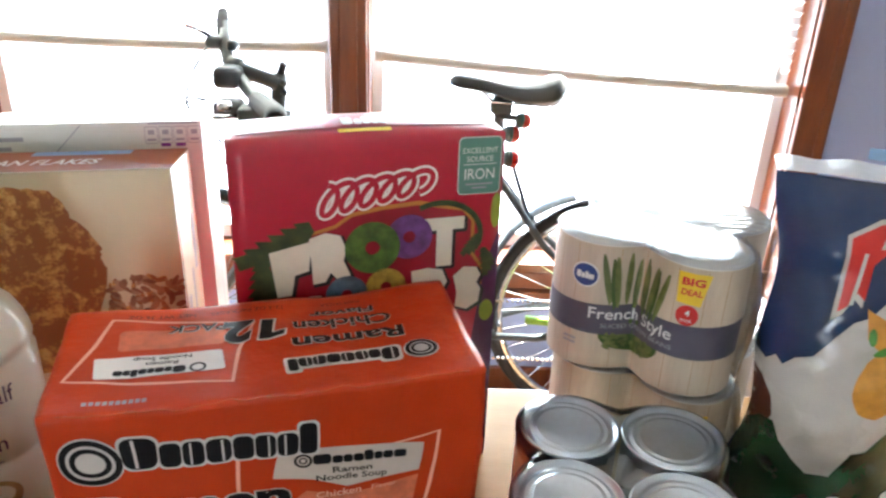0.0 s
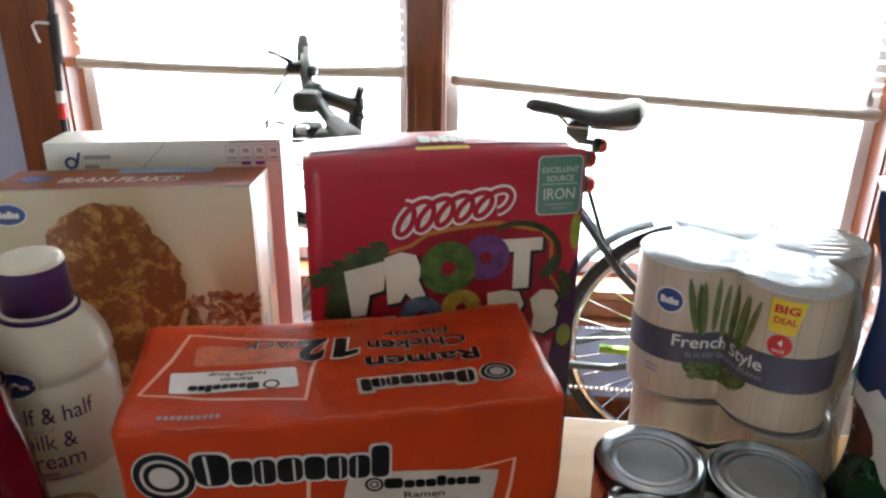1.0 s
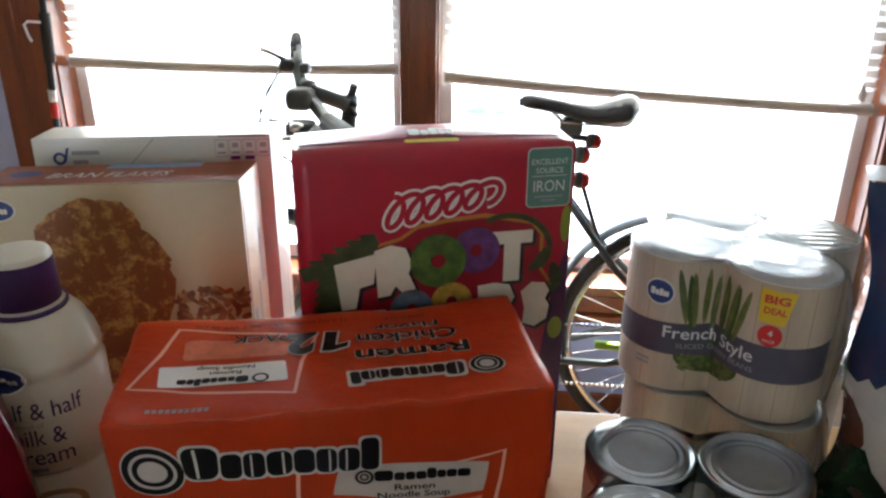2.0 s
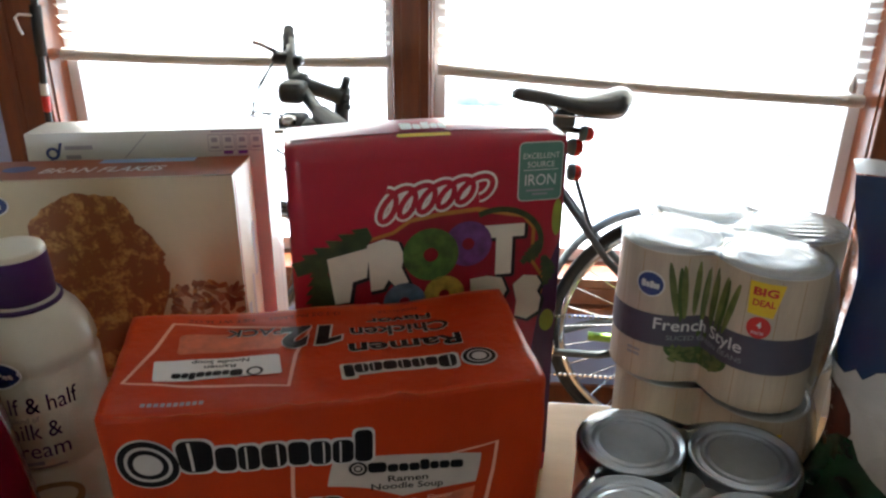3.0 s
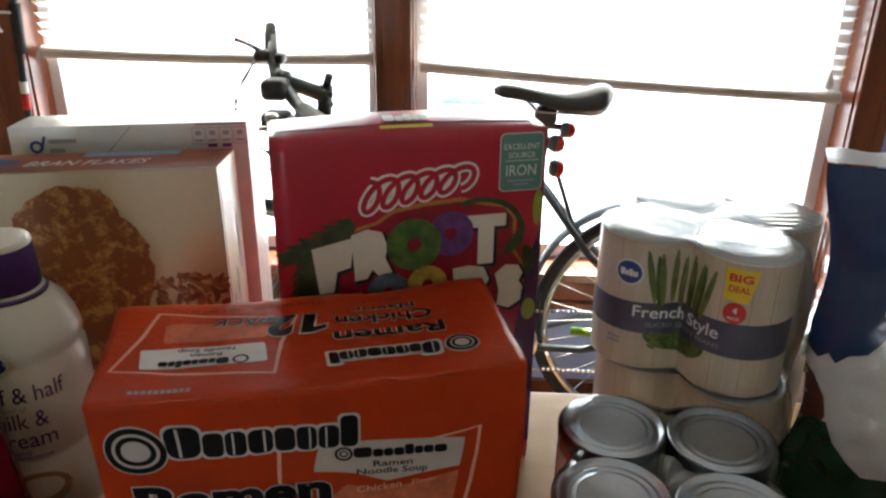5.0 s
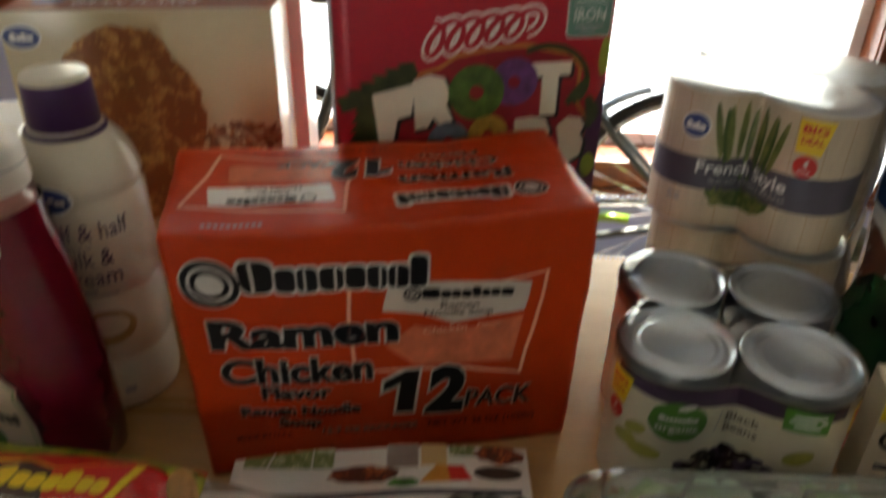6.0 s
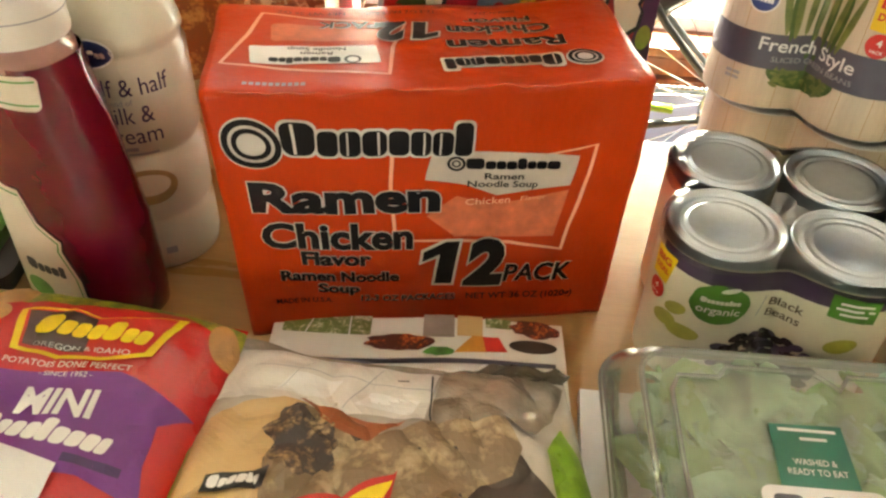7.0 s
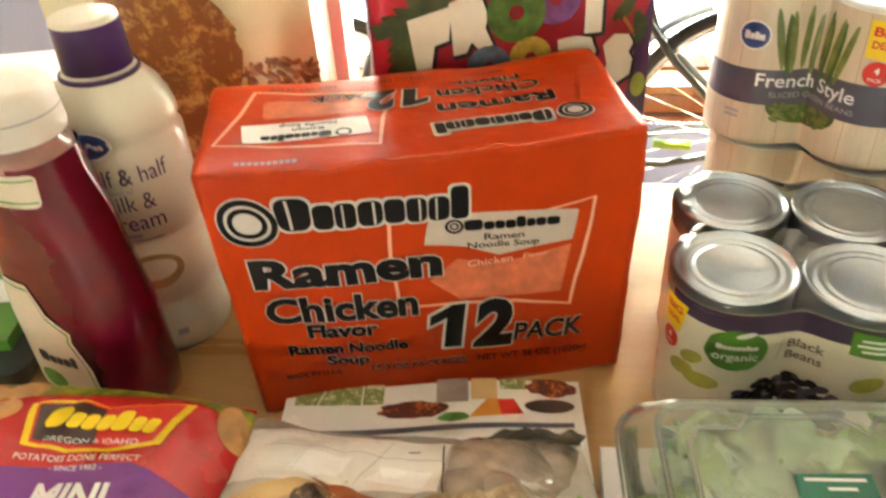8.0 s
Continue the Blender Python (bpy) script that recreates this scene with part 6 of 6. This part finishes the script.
    # torn and folded top seam
    def fold(u, v):
        p = front(u, 1.0, -1)
        return p + Vector((0, 0.034 * v, 0.001 + 0.013 * v * (1 - 0.5 * v) * u + 0.0012 * math.sin(u * 21) * v))
    part("top_fold", skin(fold, 30, 6), SILVERF, b, "silver inside of the folded bag top", True)
    part("top_seam", skin(lambda u, v: front(0.45 + 0.55 * u, 1.0, -1) + Vector((0, 0.0345 + 0.002 * v, 0.006 + 0.008 * v)), 20, 2), BLUETAB, b, "pale blue seam edge", True)
    return b


SILVERF = mat("silver_foil", (0.66, 0.68, 0.70), 0.3, 0.15, 20, 80, 0.4, 40, metal=0.3)
crisp_bag()


def food_packet():
    b = thing("food_packet", pose(0.449, 0.020, T, 0, 0, -8), "small yellow and cream food packet standing beside the bean cans", "food packet")
    part("carton", carton(0.062, 0.032, 0.098, None, 0.012, 0.0015), CREAM, b)
    f = flat((0, 0, 0), (1, 0, 0), (0, 0, 1), (0, -1, 0))
    stamp("yellow_band", [rect2(0.031, 0.086, 0.0605, 0.022)], f, YELLOW, b, 0.0004)
    stamp("brand_ring", [ring2(0.014, 0.060, 0.006, 0.009), ring2(0.034, 0.056, 0.006, 0.009)], f, INK, b, 0.0006)
    stamp("text_bar", [rect2(0.03, 0.036, 0.044, 0.005), rect2(0.026, 0.026, 0.036, 0.004)], f, INK, b, 0.0006)
    return b


food_packet()

# ---- things left of the bottles ----
TRAYB = mat("black_tray", (0.02, 0.02, 0.022), 0.3, 0.2, coat=0.2)
tray = thing("food_tray", pose(-0.245, 0.06, T, 0, 0, 8), "black plastic food tray with green printed sleeve", "food tray")
part("tray", shell([(0.055, 0.055, 0.01, 0.0), (0.062, 0.065, 0.012, 0.025), (0.066, 0.069, 0.013, 0.027)]), TRAYB, tray, "black plastic tray")
part("sleeve", carton(0.10, 0.09, 0.012, None, 0.03, 0.002), LOGOG, tray, "green printed card sleeve").location = (-0.05, -0.045, 0.028)
part("sleeve_band", carton(0.1004, 0.03, 0.0124, None, 0.03, 0.001), WCARD, tray, "white printed band").location = (-0.0502, 0.0, 0.0282)

BROWNBOX = mat("brown_board", (0.16, 0.09, 0.06), 0.5, 0.2, 12)
box2 = thing("small_carton", pose(-0.40, 0.215, T, 0, 0, 12), "small dark brown carton with white edges", "carton")
part("carton", carton(0.17, 0.075, 0.135, None, 0.03, 0.0015), BROWNBOX, box2)
part("lid_edge", solid(-0.001, 0.171, -0.001, 0.076, 0.1355, 0.143, 0.001), WCARD, box2, "white carton top")
tub = thing("plastic_tub", pose(-0.245, 0.165, T), "pale blue plastic tub with a white lid", "tub")
part("tub_body", lathe([(0, 0), (0.045, 0), (0.052, 0.085), (0.053, 0.09)], 40), mat("pale_blue_plastic", (0.45, 0.58, 0.70), 0.3, 0.08, coat=0.2), tub, "", True)
part("lid", lathe([(0.054, 0.088), (0.055, 0.096), (0.050, 0.099), (0.046, 0.0965), (0, 0.0965)], 40), MILKW, tub, "white snap lid", True)


# ---- bicycle by the windows ----
def bicycle():
    b = thing("bicycle", pose(0, 0, 0), "black bicycle with red reflectors leaning by the windows", "bicycle")
    y = 1.5
    ax, az, R = 0.712, 0.352, 0.345
    fx = -0.36
    bb = (0.30, y, 0.29)
    part("frame", tube([(0.372, y, 0.86), bb], 0.016, 12, tube([(-0.145, y - 0.06, 0.86), (0.365, y, 0.74)], 0.017, 12, tube([(-0.155, y - 0.06, 0.80), bb], 0.019, 12, tube([(-0.138, y - 0.06, 0.90), (-0.165, y - 0.06, 0.76)], 0.021, 12)))), BIKEM, b, "black painted frame", True)
    for s in (-1, 1):
        part("seat_stay", tube([(0.372, y + 0.02 * s, 0.74), (0.50, y + 0.05 * s, 0.57), (ax, y + 0.065 * s, az)], 0.0095, 8), BIKEM, b, "", True)
        part("chain_stay", tube([(0.31, y + 0.03 * s, 0.29), (0.5, y + 0.055 * s, 0.30 + 0.035 * (s > 0)), (ax, y + 0.065 * s, az)], 0.0105, 8), BIKEM, b, "", True)
        part("fork_blade", tube([(-0.168, y - 0.06 + 0.05 * s, 0.75), (-0.25, y - 0.05 + 0.055 * s, 0.52), (fx, y - 0.04 + 0.055 * s, az)], 0.011, 8), BIKEM, b, "", True)
    for cx, cy, nm in ((ax, y, "rear_wheel"), (fx, y - 0.04, "front_wheel")):
        w = part(nm, lathe([(0.012, -0.04), (0.022, -0.03), (0.014, -0.025), (0.014, 0.025), (0.022, 0.03), (0.012, 0.04)], 24, None, pose(cx, cy, az, 90, 0, 0)), STEEL, b, "wheel hub", True)
        circ = lambda r, n=72: [(cx + r * math.cos(2 * math.pi * k / n), cy, az + r * math.sin(2 * math.pi * k / n)) for k in range(n)]
        part("tyre", tube(circ(R - 0.014), 0.014, 10, None, True), RUBBER, w, "black rubber tyre", True)
        part("rim", tube(circ(R - 0.036), 0.011, 8, None, True), STEEL, w, "bright metal rim", True)
        for k in range(32):
            a = 2 * math.pi * k / 32
            e = a + (0.35 if k % 2 else -0.35)
            part("spoke", tube([(cx + 0.02 * math.cos(e), cy + (0.028 if k % 4 < 2 else -0.028), az + 0.02 * math.sin(e)), (cx + (R - 0.045) * math.cos(a), cy, az + (R - 0.045) * math.sin(a))], 0.0014, 5), STEEL, w)
    # mudguard over the rear wheel
    def guard(u, v):
        a = radians(172 - 60 * u)
        r = R + 0.012 + 0.024 * math.sin(math.pi * u * 0.85)
        t = (v - 0.5) * 2
        return Vector((ax + (r - 0.010 * t * t) * math.cos(a), y + 0.028 * t, az + (r - 0.010 * t * t) * math.sin(a)))
    bm = skin(guard, 30, 8)
    part("mudguard", bm, BIKEM, b, "black plastic mudguard", True)
    part("guard_strut", tube([(0.46, y - 0.02, 0.63), (0.40, y - 0.02, 0.80)], 0.006, 8), BIKEM, b, "", True)
    part("chainring", lathe([(0.0, -0.002), (0.085, -0.002), (0.088, 0.0), (0.085, 0.002), (0, 0.002)], 40, None, pose(bb[0], y - 0.05, bb[2] + 0.02, 90, 0, 0)), STEEL, b, "chainring", True)
    for z0, z1 in ((0.408, 0.412), (0.235, 0.228)):
        bm = bmesh.new()
        for k in range(34):
            f = k / 33
            block(bm, 0.30 + 0.44 * f - 0.0045, 0.30 + 0.44 * f + 0.0045, y - 0.055, y - 0.049, z0 + (z1 - z0) * f - 0.004, z0 + (z1 - z0) * f + 0.004, 0.0015, 1)
        part("chain", bm, STEEL, b, "bright chain links")
    part("cassette", lathe([(0, -0.01), (0.085, -0.01), (0.08, -0.004), (0.06, 0.004), (0.04, 0.012), (0, 0.012)], 32, None, pose(ax, y - 0.045, az, 90, 0, 0)), STEEL, b, "rear sprockets", True)
    part("derailleur", tube([(ax, y - 0.06, az - 0.03), (ax - 0.02, y - 0.06, az - 0.08), (ax + 0.01, y - 0.06, az - 0.15)], 0.010, 8), BIKEM, b, "", True)
    part("crank", tube([bb, (0.30, y - 0.08, 0.29), (0.17, y - 0.09, 0.25)], 0.011, 8), BIKEM, b, "", True)
    part("pedal", solid(0.13, 0.20, y - 0.16, y - 0.095, 0.24, 0.265, 0.006), BIKEM, b, "black pedal")
    part("frame_tape", tube([(0.47, y - 0.058, 0.358), (0.56, y - 0.064, 0.356)], 0.012, 8), LIMEF, b, "lime green sticker band", True)
    # saddle: a long nose that widens and rises at the tail
    def saddle(u, v):
        xx = 0.248 + 0.282 * u
        half = 0.024 + 0.060 * max(0, (u - 0.35) / 0.65) ** 1.3 * (1 - 0.75 * max(0, (u - 0.88) / 0.12) ** 2)
        end = math.sqrt(max(0.02, 1 - max(0, (u - 0.80) / 0.2) ** 2)) * math.sqrt(max(0.05, 1 - max(0, (0.10 - u) / 0.1) ** 2))
        half *= end
        a = 2 * math.pi * v
        ztop = 0.976 + 0.010 * math.cos(u * 5.2) + 0.024 * max(0, u - 0.6) / 0.4
        drop = 0.034 + 0.056 * max(0, (u - 0.42) / 0.58) ** 1.2 
        mid = ztop - drop * 0.42
        ztop, drop = mid + drop * 0.42 * end, drop * end
        c, s = math.cos(a), math.sin(a)
        return Vector((xx, y + half * math.copysign(abs(c) ** 0.8, c), ztop - drop * (0.5 - 0.5 * s) - (0.010 * c * c if s > 0 else 0)))
    bm = skin(saddle, 30, 24)
    bmesh.ops.remove_doubles(bm, verts=bm.verts, dist=1e-5)
    bmesh.ops.holes_fill(bm, edges=[e for e in bm.edges if e.is_boundary])
    part("saddle", bm, SADDLE, b, "black vinyl saddle", True)
    for s in (-1, 1):
        part("saddle_rail", tube([(0.31, y + 0.012 * s, 0.962), (0.35, y + 0.02 * s, 0.925), (0.42, y + 0.022 * s, 0.922), (0.48, y + 0.03 * s, 0.945)], 0.0035, 6), STEEL, b, "", True)
    part("seat_post", tube([(0.372, y, 0.84), (0.366, y, 0.935)], 0.0135, 12), BIKEM, b, "", True)
    part("seat_clamp", solid(0.345, 0.40, y - 0.022, y + 0.022, 0.895, 0.93, 0.008), BIKEM, b)
    part("light_bracket", tube([(0.37, y - 0.01, 0.89), (0.415, y - 0.02, 0.888)], 0.008, 8), BIKEM, b, "", True)
    for x, z, r, tl in ((0.424, 0.884, 0.019, 12), (0.400, 0.850, 0.022, 8), (0.403, 0.788, 0.022, 6)):
        l = part("rear_light", lathe([(0, -0.016), (r * 0.8, -0.014), (r, -0.006), (r, -0.001)], 24, None, pose(x, y - 0.025, z, 0, 90 + tl, 10)), BIKEM, b, "black rear light body", True)
        part("lens", lathe([(r, -0.001), (r * 0.98, 0.010), (r * 0.7, 0.018), (0, 0.020)], 24, None, pose(x, y - 0.025, z, 0, 90 + tl, 10)), REDLENS, l, "red reflector lens", True)
    # handlebar across, its far end high
    bar = [(-0.290, 1.56, 1.100), (-0.286, 1.53, 1.075), (-0.275, 1.49, 1.040), (-0.255, 1.44, 1.002), (-0.225, 1.40, 0.980), (-0.180, 1.34, 0.955), (-0.145, 1.28, 0.950), (-0.105, 1.20, 0.955), (-0.09, 1.12, 0.962)]
    part("handlebar", tube(bar[1:], 0.0155, 12), BIKEM, b, "dark metal handlebar", True)
    part("grip", tube([(-0.293, 1.56, 1.098), (-0.288, 1.535, 1.080), (-0.283, 1.515, 1.062), (-0.280, 1.505, 1.050)], [0.013, 0.0155, 0.0155, 0.017], 12), RUBBER, b, "rubber grip", True)
    part("grip", tube([(-0.165, 1.31, 0.952), (-0.105, 1.20, 0.955), (-0.09, 1.12, 0.962)], 0.023, 12), RUBBER, b, "rubber grip", True)
    part("stem", tube([(-0.250, 1.42, 1.004), (-0.145, 1.43, 0.964)], 0.018, 12), BIKEM, b, "black stem", True)
    part("steerer", tube([(-0.142, 1.44, 0.985), (-0.155, 1.44, 0.85)], 0.018, 12), BIKEM, b, "", True)
    part("stem_cap", tube([(-0.140, 1.44, 0.984), (-0.130, 1.43, 1.010)], 0.010, 10), BIKEM, b, "", True)
    part("front_lamp", solid(-0.278, -0.216, 1.36, 1.42, 0.960, 1.010, 0.017, 4), BIKEM, b, "black front lamp", True)
    part("shifter", solid(-0.265, -0.200, 1.30, 1.36, 0.905, 0.950, 0.014, 3), BIKEM, b, "gear shifter", True)
    part("lamp_clamp", tube([(-0.236, 1.40, 1.003), (-0.232, 1.395, 0.965)], 0.020, 12), BIKEM, b, "", True)
    part("stem_clamp", tube([(-0.252, 1.425, 1.003), (-0.226, 1.42, 0.996)], 0.024, 14), BIKEM, b, "", True)
    for z in (0.968, 0.946):
        part("clamp_bolt", tube([(-0.136, 1.425, z), (-0.124, 1.42, z - 0.001)], 0.007, 10), BIKEM, b, "", True)
    part("brake_body", solid(-0.205, -0.150, 1.27, 1.33, 0.912, 0.946, 0.012, 3), BIKEM, b, "", True)
    part("brake_lever", tube([(-0.20, 1.29, 0.925), (-0.255, 1.25, 0.93), (-0.285, 1.22, 0.922), (-0.30, 1.20, 0.908)], 0.006, 8), STEEL, b, "", True)
    part("cable", tube([(-0.20, 1.30, 0.935), (-0.26, 1.31, 0.952), (-0.32, 1.34, 0.950), (-0.36, 1.36, 0.925), (-0.36, 1.38, 0.86)], 0.0025, 6), BIKEM, b, "", True)
    part("brake_body", solid(-0.262, -0.240, 1.45, 1.49, 1.028, 1.052, 0.007, 2), BIKEM, b, "", True)
    part("bell", lathe([(0, 0.02), (0.014, 0.016), (0.018, 0.006), (0.016, 0)], 20, None, pose(-0.235, 1.30, 0.935)), STEEL, b, "", True)
    part("brake_body", solid(-0.318, -0.276, 1.47, 1.51, 1.026, 1.056, 0.012, 3), BIKEM, b, "", True)
    part("brake_lever", tube([(-0.30, 1.49, 1.05), (-0.33, 1.46, 1.075), (-0.345, 1.44, 1.085)], 0.006, 8), STEEL, b, "", True)
    for k, pts in enumerate(([(-0.31, 1.47, 1.035), (-0.335, 1.42, 0.98), (-0.345, 1.38, 0.93), (-0.30, 1.38, 0.85), (-0.17, 1.43, 0.78)], [(-0.315, 1.47, 1.03), (-0.345, 1.40, 0.97), (-0.34, 1.38, 0.90), (-0.2, 1.42, 0.74)], [(-0.23, 1.32, 0.93), (-0.30, 1.34, 0.945), (-0.345, 1.38, 0.925), (-0.25, 1.42, 0.72)])):
        cu = []
        for a0, a1 in zip(pts, pts[1:]):
            cu += [tuple(np.array(a0) + (np.array(a1) - np.array(a0)) * f) for f in (0, 0.5)]
        part("cable", tube(cu + [pts[-1]], 0.0025, 6), BIKEM, b, "", True)
    part("kickstand", tube([(0.33, y - 0.03, 0.27), (0.36, y - 0.12, 0.0)], 0.007, 8), BIKEM, b, "", True)
    return b


# black paint lifted to grey-blue to imitate veiling glare from the windows
BIKEM = mat("glare_greyed_black_paint", (0.055, 0.065, 0.07), 0.38, 0.25)
SADDLE = mat("saddle_vinyl", (0.03, 0.034, 0.04), 0.32, 0.25, 14, 120, 0.15, 140, coat=0.15)
bicycle()

# ---- pole with a clip beside the window ----
pole = thing("clamp_pole", pose(-0.93, 1.56, 0), "black pole with white clip and red band", "pole")
part("rod", tube([(-0.03, 0.0, 0.0), (-0.008, 0.0, 0.9), (0.014, 0.0, 1.16), (0.03, 0, 1.75)], [0.009, 0.009, 0.009, 0.008], 12), BLACK, pole, "black rod", True)
part("sleeve", tube([(0.005, 0, 1.02), (0.013, 0, 1.14)], 0.014, 12), RUBBER, pole, "black rubber sleeve", True)
part("band", tube([(-0.0085, 0, 0.878), (-0.0065, 0, 0.918)], 0.0105, 12), RED, pole, "red band", True)
part("band", tube([(-0.0063, 0, 0.920), (-0.005, 0, 0.950)], 0.0103, 12), WHITE, pole, "white band", True)
part("clip", tube([(0.01, -0.01, 1.118), (-0.025, -0.015, 1.120), (-0.036, -0.015, 1.112), (-0.030, -0.015, 1.085), (-0.024, -0.015, 1.072)], 0.0035, 8), VINYL, pole, "white hook clip", True)
part("foot", lathe([(0, 0), (0.03, 0), (0.028, 0.012), (0.014, 0.03), (0, 0.032)], 24, None, Matrix.Translation((-0.03, 0, 0))), RUBBER, pole, "rubber foot", True)

# ---- cord wand of the blind ----
wand = thing("blind_tassel", pose(1.085, WY + 0.02, 0.955), "clear plastic tassel on the blind's pull cord", "tassel")
part("tassel", lathe([(0, 0.0), (0.010, 0.002), (0.012, 0.014), (0.008, 0.030), (0.003, 0.044), (0, 0.045)], 20), VINYL, wand, "", True)
part("cord", tube([(0, 0, 0.044), (0.002, 0.01, 0.5), (0.002, 0.02, 1.06)], 0.0016, 6), VINYL, wand)

# ---- bin added on the floor for a bright patch by the wall ----
BINW = mat("white_bin_plastic", (0.76, 0.76, 0.76), 0.4, 0.06)
BING = mat("dark_green_plastic", (0.02, 0.06, 0.045), 0.35, 0.15)
bin_ = thing("bright_patch_bin", pose(1.13, 1.50, 0), "white plastic bin with dark green lid, added on the floor for a bright patch", "bin")
part("bin_body", shell([(0.075, 0.06, 0.02, 0.0), (0.092, 0.075, 0.022, 0.27), (0.096, 0.079, 0.022, 0.275)]), BINW, bin_, "white plastic body", True)
part("lid", shell([(0.098, 0.081, 0.022, 0.276), (0.100, 0.083, 0.022, 0.290), (0.094, 0.077, 0.02, 0.300), (0.02, 0.02, 0.01, 0.306)]), BING, bin_, "dark green lid", True)
